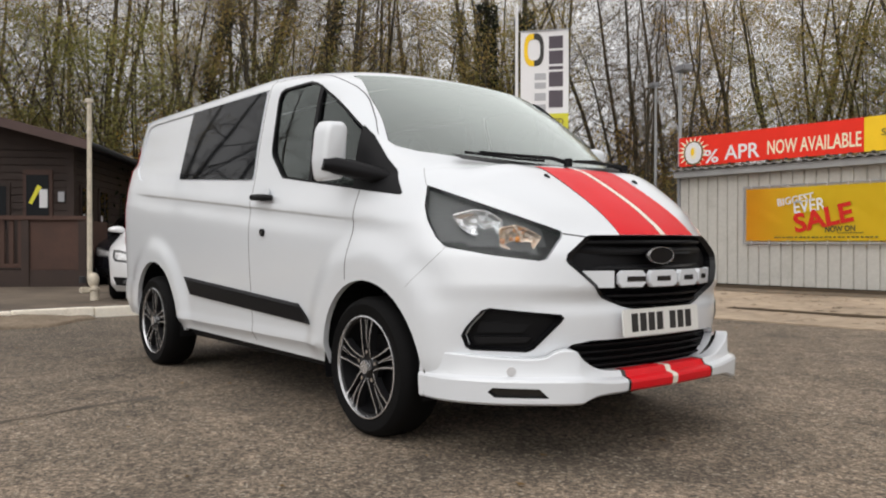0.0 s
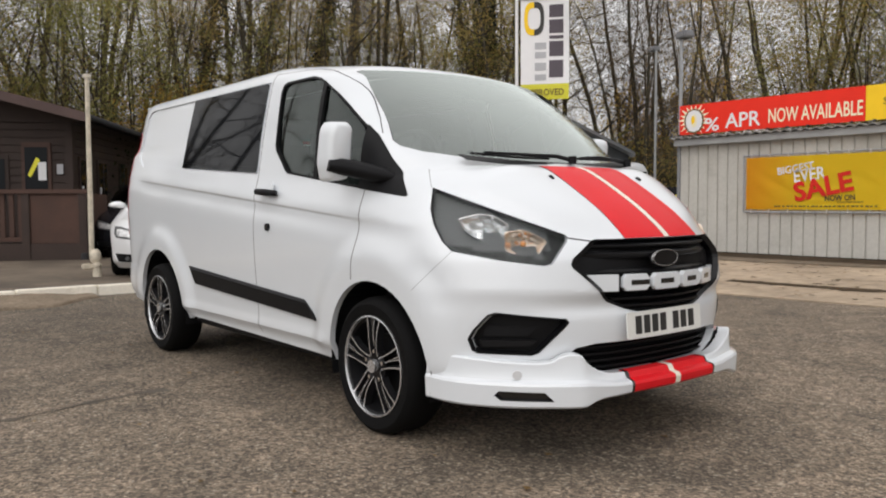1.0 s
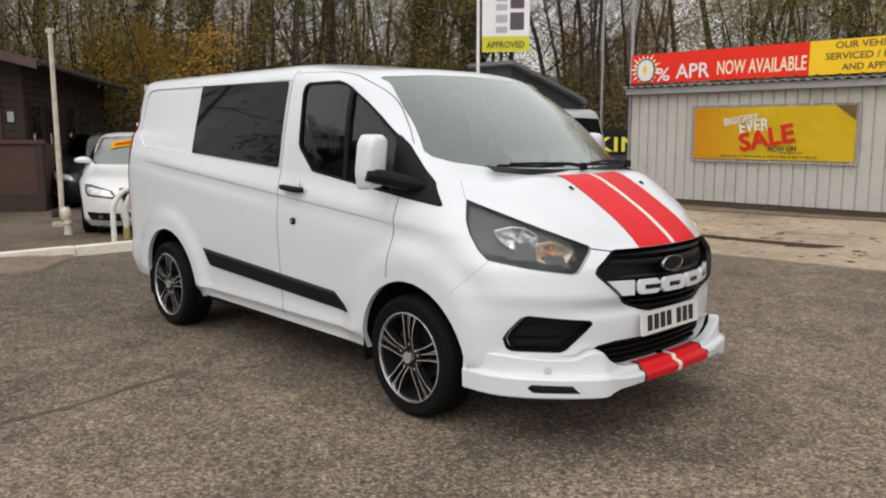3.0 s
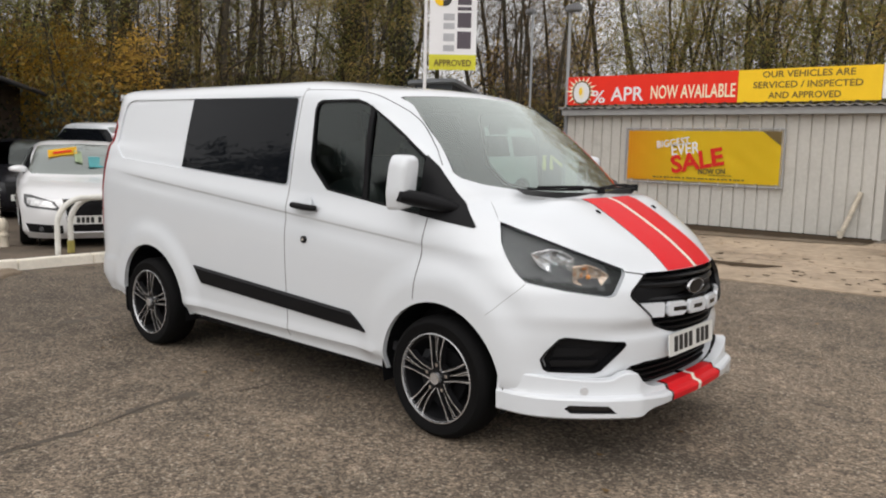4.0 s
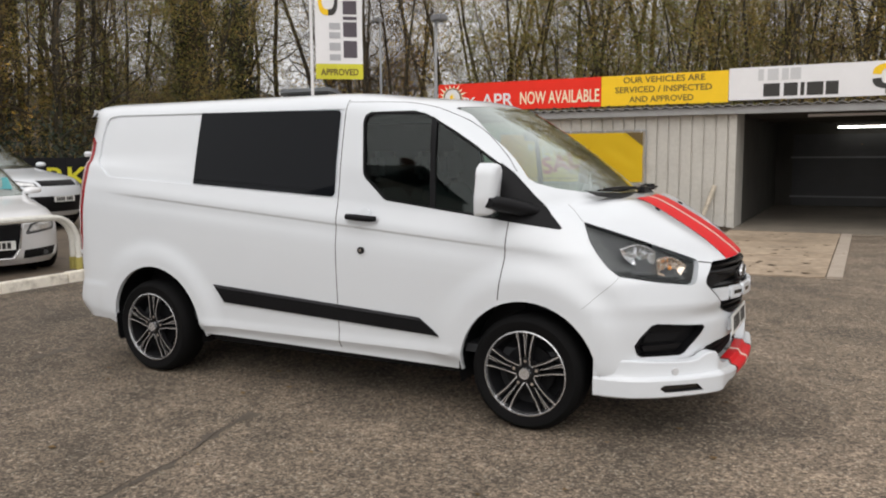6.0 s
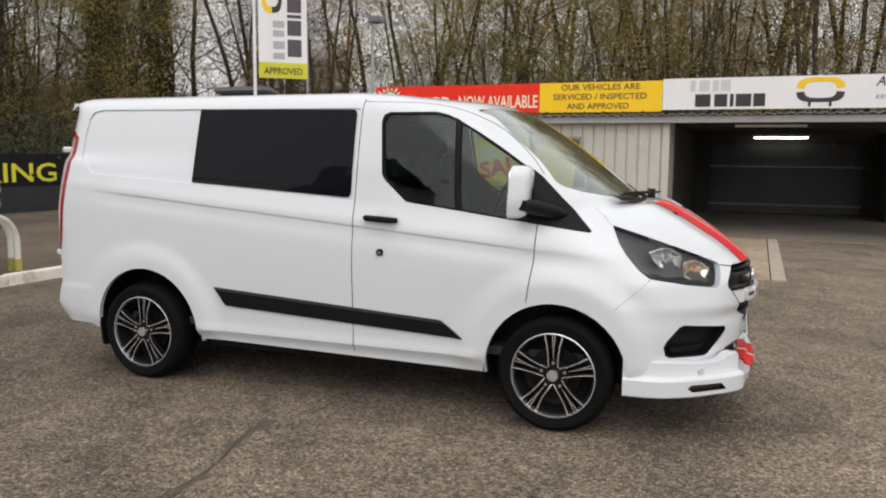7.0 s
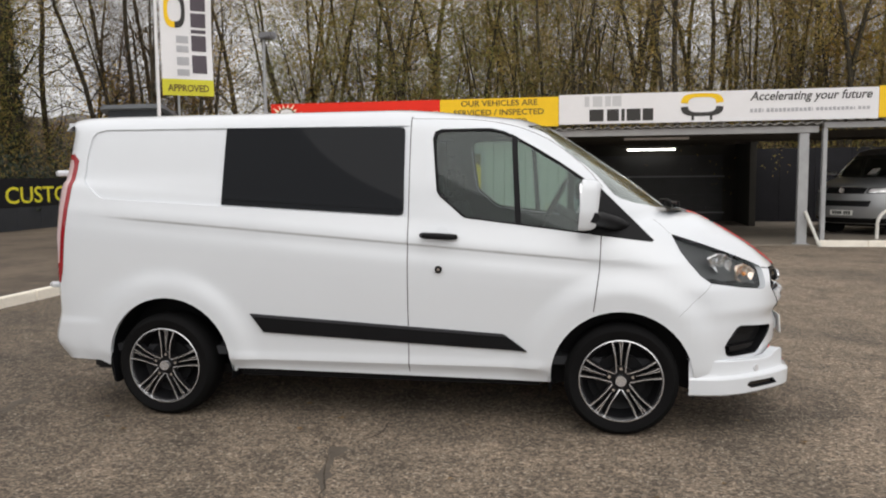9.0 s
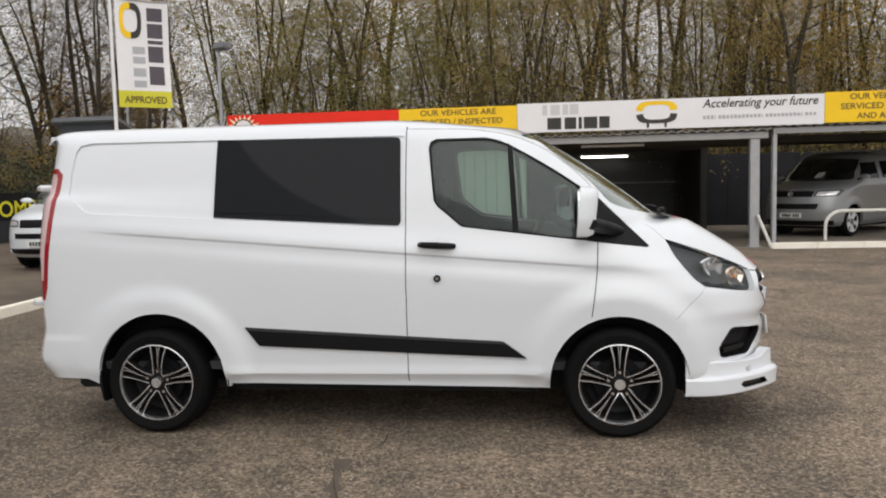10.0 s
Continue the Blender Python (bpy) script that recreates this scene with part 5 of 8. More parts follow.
def build_van():
    van = thing("panel_van", "white panel van with red bonnet stripes and black alloys on tarmac", "van", pose(0, 0.036, 0) @ Matrix.Diagonal((1, 1.026, 1, 1)))
    zs = np.unique(np.round(np.r_[np.linspace(0.30, 0.48, 9), np.linspace(0.48, 1.34, 50), [1.131, 1.137, 1.143, 1.149, 1.155], np.linspace(1.34, 1.86, 28), [1.875, 1.89, 1.905, 1.92, 1.935, 1.947, 1.958, 1.968, 1.976, 1.984, 1.991, 1.996, 2.0, 2.003, 2.004]], 4))
    bm = shell(VAN, zs, lift=van_lift, swell=van_swell)
    van_nose(bm)
    X, Y = (1, 0, 0), (0, 1, 0)
    D = Vector((1, 1, 0)).normalized()

    def side(c, n):
        return c.y < -0.5

    def front(c, n):
        return n.x > 0.15 and c.x > 0.6

    # wheel arches
    for cx, cz, r in ((1.4665, 0.335, 0.418), (-1.437, 0.36, 0.425)):
        fs = cut(bm, [(cx + r * math.cos(k * math.tau / 40), cz + r * math.sin(k * math.tau / 40)) for k in range(40)], X, keep=side)
        bmesh.ops.delete(bm, geom=fs, context="FACES")
    sill = cut(bm, [(-0.99, 0.28), (1.03, 0.28), (1.03, 0.300), (-0.99, 0.322)], X, keep=side)
    bmesh.ops.delete(bm, geom=sill, context="FACES")
    bits = {}

    def take(name, outline, e, keep, move=0.0, thick=0.0):
        bits[name] = lift_out(bm, cut(bm, outline, e, keep=keep), move, thick)

    take("rear_window", rounded([(-1.045, 1.880), (0.146, 1.864), (0.148, 1.316), (-1.052, 1.388)], 0.035)[5:] and
         [(-1.045, 1.880)] + rounded([(-1.045, 1.880), (0.146, 1.864), (0.148, 1.316), (-1.052, 1.388)], 0.035)[5:15] + [(-1.052, 1.388)], X, side, 0.0, 0.0)
    opening = [(0.322, 1.790), (0.336, 1.830), (0.372, 1.846), (0.678, 1.846), (0.76, 1.826), (0.83, 1.794), (0.97, 1.715), (1.10, 1.634), (1.345, 1.466),
               (1.652, 1.166), (1.640, 1.158), (1.218, 1.212), (0.60, 1.272), (0.55, 1.286), (0.51, 1.312), (0.372, 1.432), (0.352, 1.466)]
    take("mirror_sail", [(1.262, 1.530), (1.345, 1.470), (1.652, 1.166), (1.640, 1.158), (1.285, 1.203)], X, side, 0.003, 0.02)
    take("divider", [(0.808, 1.808), (0.842, 1.788), (0.873, 1.262), (0.836, 1.266)], X, side, 0.002, 0.015)
    inner = [(p[0] * 0.965 + 0.035 * 0.78, p[1] * 0.955 + 0.045 * 1.53) for p in opening]
    take("door_glass", inner, X, lambda c, n: c.y < -0.5 and c.x < 1.29, -0.012, 0.0)
    take("window_rubber", opening, X, lambda c, n: c.y < -0.5 and c.x < 1.29, 0.001, 0.02)
    recess = cut(bm, [(-1.975, 1.868), (-1.90, 1.884), (0.163, 1.872), (0.163, 1.306), (-1.884, 1.430), (-1.915, 1.442), (-2.020, 1.530), (-2.037, 1.556), (-2.030, 1.70), (-2.005, 1.83)], X, keep=side)
    ex = bmesh.ops.extrude_face_region(bm, geom=recess)
    for v in ex["geom"]:
        if isinstance(v, bmesh.types.BMVert):
            v.co.y += 0.012
    bmesh.ops.delete(bm, geom=[f for f in recess if f.is_valid], context="FACES_ONLY")
    take("tail_glass", [(-2.125, 1.665), (-2.14, 1.69), (-2.45, 1.69), (-2.45, 1.00), (-2.215, 1.00)], X, lambda c, n: c.y < -0.70 and c.x < -1.9, 0.003, 0.02)
    take("tail_lamp", [(-2.09, 1.685), (-2.13, 1.725), (-2.45, 1.725), (-2.45, 0.87), (-2.215, 0.87), (-2.187, 0.955)], X, lambda c, n: c.y < -0.70 and c.x < -1.9, 0.004, 0.02)
    # sky light on the strip's upper edge is put in as a lighter colour
    take("moulding_sky_edge", [(-0.863, 0.690), (0.766, 0.597), (0.788, 0.581), (-0.848, 0.673)], X, side, 0.010, 0.02)
    take("moulding", [(-0.863, 0.690), (0.766, 0.597), (0.909, 0.494), (-0.775, 0.572)], X, side, 0.014, 0.02)
    take("headlamp", [(0.681, 1.200), (0.679, 1.10), (0.698, 1.035), (0.742, 0.958), (0.789, 0.914), (1.0, 0.878), (1.195, 0.855), (1.225, 0.863), (1.285, 0.955), (1.289, 0.975), (1.280, 0.986)],
         D, lambda c, n: c.y < -0.2 and c.x > 1.4, 0.0, 0.0)
    take("fog_panel", [(0.862, 0.535), (0.885, 0.575), (0.950, 0.645), (0.985, 0.655), (1.285, 0.628), (1.297, 0.612), (1.285, 0.595), (1.170, 0.478), (1.140, 0.466), (0.905, 0.472), (0.880, 0.485)],
         D, lambda c, n: c.y < -0.2 and c.x > 1.6)
    take("grille_hole", [(-0.535, 0.862), (-0.525, 0.885), (-0.425, 0.958), (-0.40, 0.966), (0.2, 0.966), (0.2, 0.640), (-0.23, 0.640), (-0.27, 0.655), (-0.34, 0.672), (-0.40, 0.712), (-0.53, 0.845)], Y, front)
    take("lower_intake", [(-0.533, 0.474), (-0.505, 0.498), (-0.42, 0.513), (0.2, 0.512), (0.2, 0.372), (-0.36, 0.372), (-0.40, 0.385)], Y, front)
    screen = [(-0.655, 1.858), (-0.62, 1.866), (-0.3, 1.884), (0.3, 1.896), (0.3, 1.318), (-0.30, 1.330), (-0.55, 1.352), (-0.70, 1.380), (-0.765, 1.410), (-0.778, 1.440)]
    take("windscreen", screen, Y, lambda c, n: n.x > 0.25 and c.x > 0.75 and c.z > 1.25, -0.003, 0.0)
    # bonnet stripes
    for nm, a, b in (("red_stripe", -0.262, -0.020), ):
        take(nm, [(a, 0.967), (b, 0.967), (b, 1.305), (a, 1.305)], Y, lambda c, n: c.x > 1.85 and c.z > 0.95 and c.z < 1.31, 0.0025)
    take("cream_line", [(-0.017, 0.967), (0.1, 0.967), (0.1, 1.305), (-0.017, 1.305)], Y, lambda c, n: c.x > 1.85 and c.z > 0.95 and c.z < 1.31, 0.0025)
    # shut lines
    along = pchip([0.18, 0.55, 0.747, 0.90, 1.024, 1.20, 1.329, 1.355], [1.915, 1.905, 1.878, 1.832, 1.776, 1.645, 1.516, 1.478])
    xa = np.linspace(0.18, 1.355, 19)
    arc = [((p, along(p)), (q, along(q)), 0.003) for p, q in zip(xa, xa[1:])]
    for a, b, w in (((0.182, 1.93), (0.172, 0.34), 0.006), ((1.346, 1.200), (1.336, 0.99), 0.006), ((1.336, 0.99), (1.303, 0.750), 0.006),
                    *arc):
        d = (Vector(b) - Vector(a)).normalized()
        n2 = Vector((-d.y, d.x)) * w / 2
        a2, b2 = Vector(a), Vector(b)
        for f in cut(bm, [tuple(a2 + n2), tuple(b2 + n2), tuple(b2 - n2), tuple(a2 - n2)], X, keep=lambda c, n: c.y < -0.35):
            f.material_index = 1
    for a, b, w in (((0.789, 0.912), (0.600, 0.735), 0.0014), ((0.676, 1.20), (0.648, 1.29), 0.002), ((1.289, 0.972), (1.39, 0.958), 0.006)):
        d = (Vector(b) - Vector(a)).normalized()
        n2 = Vector((-d.y, d.x)) * w / 2
        a2, b2 = Vector(a), Vector(b)
        for f in cut(bm, [tuple(a2 + n2), tuple(b2 + n2), tuple(b2 - n2), tuple(a2 - n2)], D, keep=lambda c, n: c.y < -0.3 and c.x > 1.4):
            f.material_index = 1

    lining = lift_out(bm, [f for f in bm.faces if f.calc_center_median().z > 0.45 and f.calc_center_median().x < 1.75], -0.035, keep=True)
    bmesh.ops.reverse_faces(lining, faces=lining.faces[:])
    part("cab_lining", mirrored(lining), LINING, van, "dark grey inner lining", smooth=True)
    rim(bm, (0, 0.03, 0), lambda c: c.y < -0.6 and c.z < 0.82)
    rim(bm, (-0.03, 0.02, 0), lambda c: c.x > 1.95 and c.z < 1.0 and c.y < -0.02)
    part("body", mirrored(bm, True), [WHITE, GAP], van, "gloss white painted bodywork", smooth=True, sharp=28)
    def even(b, axis, shift=0.0):
        """Lays a pane on one smooth curved surface."""
        p = np.array([v.co[:] for v in b.verts])
        u, w = (p[:, 0], p[:, 2]) if axis == 1 else (p[:, 1] ** 2, p[:, 2])
        a = np.stack([np.ones(len(p)), u, w, u * w, w * w] + ([u * u] if axis == 1 else [u * u, u * w * w]), 1)
        fit, *_ = np.linalg.lstsq(a, p[:, axis], rcond=None)
        for v, val in zip(b.verts, a @ fit):
            v.co[axis] = val + shift

    even(bits["rear_window"], 1, -0.002)
    even(bits["door_glass"], 1)
    even(bits["windscreen"], 0)
    for nm in ("rear_window", "mirror_sail", "divider", "door_glass", "window_rubber", "moulding_sky_edge", "moulding"):
        b2 = other_side(bits[nm])
        m = {"rear_window": PRIVACY, "mirror_sail": BLACK, "divider": BLACK, "door_glass": CABGLASS, "window_rubber": BLACK, "moulding_sky_edge": LINING, "moulding": BLACK}[nm]
        lab = {"rear_window": "dark privacy side glass", "mirror_sail": "black mirror mounting panel", "moulding": "black side rubbing strip", "moulding_sky_edge": "upper edge coloured lighter for the sky it catches"}.get(nm, "")
        for b in (bits[nm], b2):
            ob = part(nm, b, m, van, lab, smooth=True)
            if nm == "door_glass":
                ob.visible_shadow = False
    ob = part("windscreen", mirrored(bits["windscreen"], True), SCREEN, van, "greenish reflecting windscreen", smooth=True)
    ob.visible_shadow = False
    for b in (bits["red_stripe"], other_side(bits["red_stripe"])):
        part("bonnet_stripe", b, RED, van, "red bonnet stripe", smooth=True)
    part("bonnet_line", mirrored(bits["cream_line"], True), CREAM, van, "thin cream centre line", smooth=True)
    # headlamps
    for flip in (False, True):
        src = other_side(bits["headlamp"]) if flip else bits["headlamp"].copy()
        inner = src.copy()
        inner.normal_update()
        for v in inner.verts:
            v.co -= v.normal * 0.038
        for f in inner.faces:
            c = f.calc_center_median()
            e2 = (c.x - abs(c.y)) / math.sqrt(2)
            f.material_index = 1 if c.z < 0.945 - 0.14 * (e2 - 0.74) or e2 > 1.20 else 0
        lampo = part("headlamp", inner, [LAMPGREY, SATIN], van, "clear headlamp with grey housing", smooth=True)
        ob = part("lens", src, CLEAR, lampo, "clear plastic lens", smooth=True)
        ob.visible_shadow = False
        s = 1 if flip else -1
        for nm, (ex, ez), edge, m in (
                ("main_reflector", (0.920, 1.000), [(-0.122, 0.050), (-0.03, 0.072), (0.035, 0.064), (0.100, 0.024), (0.092, -0.072), (0.03, -0.070), (-0.046, -0.036), (-0.097, 0.002)], REFLECTOR),
                ("indicator", (1.105, 0.953), [(-0.078, 0.050), (-0.008, 0.062), (0.040, 0.047), (0.105, 0.010), (0.066, -0.050), (-0.008, -0.055), (-0.078, -0.030)], AMBERBOWL)):
            edge = rounded(edge, 0.012, 3)
            bb = bmesh.new()
            # a shallow dish set into the housing
            ax = Vector((1, -1 if not flip else 1, 0)).normalized()
            lat = Vector((1, 1 if not flip else -1, 0)).normalized()
            hit = None
            best = 9
            for v in lampo.data.vertices:
                q = v.co.copy()
                e2 = (q.x + (q.y if not flip else -q.y)) / math.sqrt(2)
                dd = (e2 - ex) ** 2 + (q.z - ez) ** 2
                if dd < best:
                    best, hit = dd, q
            rings = []
            for rr, dep in ((1.02, 0.020), (1.0, 0.034), (0.975, 0.035), (0.88, 0.026), (0.70, 0.018), (0.48, 0.009), (0.26, 0.006), (0.12, 0.005)):
                rings.append([bb.verts.new(hit + lat * (rr * p) + Vector((0, 0, rr * q)) + ax * (dep + 0.006 * math.sin(150 * p * rr + 60 * q * rr) * (rr < 0.9))) for p, q in edge])
            n = len(edge)
            for p, q in zip(rings, rings[1:]):
                for k in range(n):
                    bb.faces.new((p[k], p[(k + 1) % n], q[(k + 1) % n], q[k]))
            bb.faces.new(rings[-1])
            bmesh.ops.recalc_face_normals(bb, faces=bb.faces[:])
            part(nm, bb, m, lampo, "mirror bowl of the lamp", smooth=True, sharp=14)
            bb = bmesh.new()
            bmesh.ops.create_uvsphere(bb, u_segments=12, v_segments=8, radius=0.012)
            for v in bb.verts:
                v.co += hit + ax * 0.030
            part("bulb", bb, AMBER if nm == "indicator" else CLEAR, lampo, "amber bulb" if nm == "indicator" else "", smooth=True)
    # fog lamp panels, recessed
    for flip in (False, True):
        src = other_side(bits["fog_panel"]) if flip else bits["fog_panel"]
        s = 1 if flip else -1
        c = src.copy()
        ctr = sum((v.co for v in c.verts), Vector()) / len(c.verts)
        back = Vector((-1, -s, 0)).normalized()
        for v in c.verts:
            v.co = ctr + (v.co - ctr) * 0.86 + back * 0.048
        wall = bmesh.new()
        for e in [e for e in src.edges if len(e.link_faces) == 1]:
            a, b = e.verts[0].co, e.verts[1].co
            prof = [(1.0, -0.002), (0.965, -0.006), (0.93, 0.004), (0.90, 0.030), (0.86, 0.048)]
            for (f0, d0), (f1, d1) in zip(prof, prof[1:]):
                wall.faces.new([wall.verts.new(q) for q in (ctr + (a - ctr) * f0 + back * d0, ctr + (b - ctr) * f0 + back * d0, ctr + (b - ctr) * f1 + back * d1, ctr + (a - ctr) * f1 + back * d1)])
        bmesh.ops.remove_doubles(wall, verts=wall.verts[:], dist=0.0004)
        fp = part("fog_panel", c, BLACK, van, "black textured fog lamp panel", smooth=True)
        part("fog_surround", wall, SATIN, fp, smooth=True)
        lat = Vector((1, -s, 0)).normalized()
        mm = Matrix.Translation(ctr + back * 0.046) @ Matrix((lat, (0, 0, 1), -back)).transposed().to_4x4()
        bb = bmesh.new()
        prism(bb, rounded([(-0.135, -0.062), (0.075, -0.056), (0.10, -0.030), (-0.15, -0.030)], 0.008, 3), mm, 0.022, 0.005)
        part("fog_ledge", bb, SATIN, fp)
        bb = bmesh.new()
        prism(bb, rounded([(-0.135, -0.015), (0.06, -0.015), (0.10, 0.03), (-0.12, 0.036)], 0.010, 3), mm, 0.012, 0.004)
        part("fog_blank", bb, BLACK, fp)
        src.free() if flip else None
    # grille: dark backing, bars, badge and white blocks
    bk = mirrored(bits["grille_hole"].copy(), True)
    for v in bk.verts:
        v.co.x -= 0.06
    grille = part("grille", bk, BLACK, van, "black grille with horizontal bars", smooth=True)

    def gx(y, z):
        return 2.503 - 0.215 * (abs(y) / 0.55) ** 2.2 - max(0, z - 0.93) * 0.5

    for z, h in ((0.935, 0.020), (0.895, 0.030), (0.815, 0.034), (0.745, 0.026), (0.700, 0.018), (0.668, 0.018)):
        bb = bmesh.new()
        half = 0.50 if z > 0.80 else 0.40 if z > 0.7 else 0.33
        half = min(half, 0.40 + (0.966 - z) * 1.1)
        ys = np.linspace(-half, half, 21)
        prev = None
        for y in ys:
            x = gx(y, z) - 0.030
            ring = [bb.verts.new((x + dx, y, z + dz)) for dx, dz in ((-0.03, -h / 2), (0.012, -h / 2), (0.02, -h / 6), (0.02, h / 6), (0.008, h / 2), (-0.03, h / 2))]
            if prev:
                for k in range(6):
                    bb.faces.new((prev[k], ring[k], ring[(k + 1) % 6], prev[(k + 1) % 6]))
            prev = ring
        bmesh.ops.recalc_face_normals(bb, faces=bb.faces[:])
        part("grille_bar", bb, SATIN, grille, smooth=True)
    frm = bmesh.new()
    for e in [e for e in bits["grille_hole"].edges if len(e.link_faces) == 1 and not (abs(e.verts[0].co.y) < 1e-4 and abs(e.verts[1].co.y) < 1e-4)]:
        a, b = e.verts[0].co, e.verts[1].co
        ctr = Vector((2.42, 0, 0.81))
        ia, ib = a + (ctr - a) * 0.07 + Vector((-0.01, 0, 0)), b + (ctr - b) * 0.07 + Vector((-0.01, 0, 0))
        f = Vector((0.004, 0, 0))
        frm.faces.new([frm.verts.new(q) for q in (a + f, b + f, ib + f, ia + f)])
        frm.faces.new([frm.verts.new(q) for q in (ia + f, ib + f, ib - f * 14, ia - f * 14)])
    part("grille_frame", mirrored(frm), SATIN, grille)
    bb = bmesh.new()
    n = 28
    m = Matrix.Translation((2.488, -0.065, 0.876)) @ Matrix(((0, 0, 1), (1, 0, 0), (0, 1, 0))).to_4x4()
    prism(bb, [(0.088 * math.cos(k * math.tau / n), 0.038 * math.sin(k * math.tau / n)) for k in range(n)], m, 0.022, 0.004)
    badge = part("badge", bb, SATIN, grille, "dark oval badge")
    bb = bmesh.new()
    prev = None
    for k in range(n + 1):
        a = k * math.tau / n
        ring = [bb.verts.new(m @ Vector((f * 0.088 * math.cos(a), f2 * 0.038 * math.sin(a), h))) for f, f2, h in ((1.01, 1.02, 0.012), (1.00, 1.01, 0.025), (0.975, 0.955, 0.025), (0.965, 0.94, 0.02))]
        if prev:
            for j in range(3):
                bb.faces.new((prev[j], ring[j], ring[j + 1], prev[j + 1]))
        prev = ring
    bmesh.ops.recalc_face_normals(bb, faces=bb.faces[:])
    part("badge_ring", bb, ALLOY, badge, smooth=True)
    # the row of white blocks across the grille
    z0, z1 = 0.738, 0.812
    for a, b, holes in ((-0.455, -0.315, ()), (-0.313, -0.175, ((0.30, 0.98),)), (-0.166, 0.010, ((0.26, 0.74),)), (0.018, 0.182, ((0.26, 0.74),)), (0.190, 0.345, ((0.26, 0.74),)), (0.348, 0.440, ())):
        bb = bmesh.new()
        x = gx((a + b) / 2, 0.77)
        slope = (gx(b, 0.77) - gx(a, 0.77)) / (b - a)
        mm = Matrix.Translation((x + 0.012, (a + b) / 2, (z0 + z1) / 2)) @ Matrix((Vector((slope, 1, 0)).normalized(), (0, 0, 1), Vector((1, -slope, 0)).normalized())).transposed().to_4x4()
        w, h = (b - a) / 2, (z1 - z0) / 2
        c = 0.018 if holes else 0.001
        prism(bb, [(-w + c, -h), (w - c, -h), (w, -h + c), (w, h - c), (w - c, h), (-w + c, h), (-w, h - c), (-w, -h + c)], mm, 0.022, 0.004)
        blk = part("white_block", bb, WHITE, grille, "plain white block on the grille")
        for f0, f1 in holes:
            bb = bmesh.new()
            prism(bb, [(-w + 2 * w * f0, -h * 0.30), (-w + 2 * w * f1, -h * 0.30), (-w + 2 * w * f1, h * 0.30), (-w + 2 * w * f0, h * 0.30)], mm @ pose(0, 0, 0.0215), 0.002)
            part("slot", bb, GLOSSBLACK, blk)
    # lower intake
    bk = mirrored(bits["lower_intake"].copy(), True)
    for v in bk.verts:
        v.co.x -= 0.09
    intake = part("lower_intake", bk, BLACK, van, "black lower air intake", smooth=True)
    for z in (0.395, 0.425, 0.455, 0.485):
        bb = bmesh.new()
        half = 0.40 + (z - 0.385) * 0.8
        prev = None
        for y in np.linspace(-half, half, 17):
            x = 2.455 - 0.09 * (abs(y) / 0.55) ** 2.5 - 0.05
            ring = [bb.verts.new((x + dx, y, z + dz)) for dx, dz in ((-0.02, -0.006), (0.012, -0.004), (0.012, 0.004), (-0.02, 0.006))]
            if prev:
                for k in range(4):
                    bb.faces.new((prev[k], ring[k], ring[(k + 1) % 4], prev[(k + 1) % 4]))
            prev = ring
        bmesh.ops.recalc_face_normals(bb, faces=bb.faces[:])
        part("intake_bar", bb, BLACK, intake, smooth=True)
    bars_plate(van, Matrix.Translation((2.486, -0.035, 0.582)) @ pose(0, 0, 0, 0, -4, 0) @ Matrix(((0, 0, 1), (1, 0, 0), (0, 1, 0))).to_4x4(), 0.535, 0.118)
    bb = bmesh.new()
    box(bb, 2.42, 2.480, -0.255, 0.185, 0.540, 0.615, 0.01)
    part("plate_holder", bb, WHITE, van)
    # underside: low unseen boxes added to block light under the van, and exhaust
    bb = bmesh.new()
    box(bb, -2.2, 1.0, -0.62, 0.62, 0.215, 0.33, 0.02)
    part("shade_floor_pan", bb, GAP, van, "dark underbody")
    bb = bmesh.new()
    box(bb, 1.0, 2.3, -0.55, 0.55, 0.235, 0.36, 0.03)
    part("shade_engine_tray", bb, BLACK, van)
    # extra boxes that only stop light beside the sills and bumper
    bb = bmesh.new()
    box(bb, -1.0, 1.0, -0.84, 0.84, 0.262, 0.34, 0.02)
    part("shade_sill_box", bb, BLACK, van)
    bb = bmesh.new()
    box(bb, 1.92, 2.36, -0.66, 0.66, 0.262, 0.34, 0.02)
    part("shade_bumper_box", bb, BLACK, van)
    bb = bmesh.new()
    tube(bb, [(0.9, 0.2, 0.20), (-0.2, 0.28, 0.19), (-1.0, 0.45, 0.21), (-1.9, 0.5, 0.23), (-2.3, 0.5, 0.24)], 0.032, 10)
    part("exhaust_pipe", bb, STEEL, van, "dull steel exhaust pipe", smooth=True)
    bb = bmesh.new()
    disc(bb, pose(-0.95, -0.40, 0.27, 0, 90), 0.07, 0.42, 16)
    part("silencer", bb, GAP, van, smooth=True)
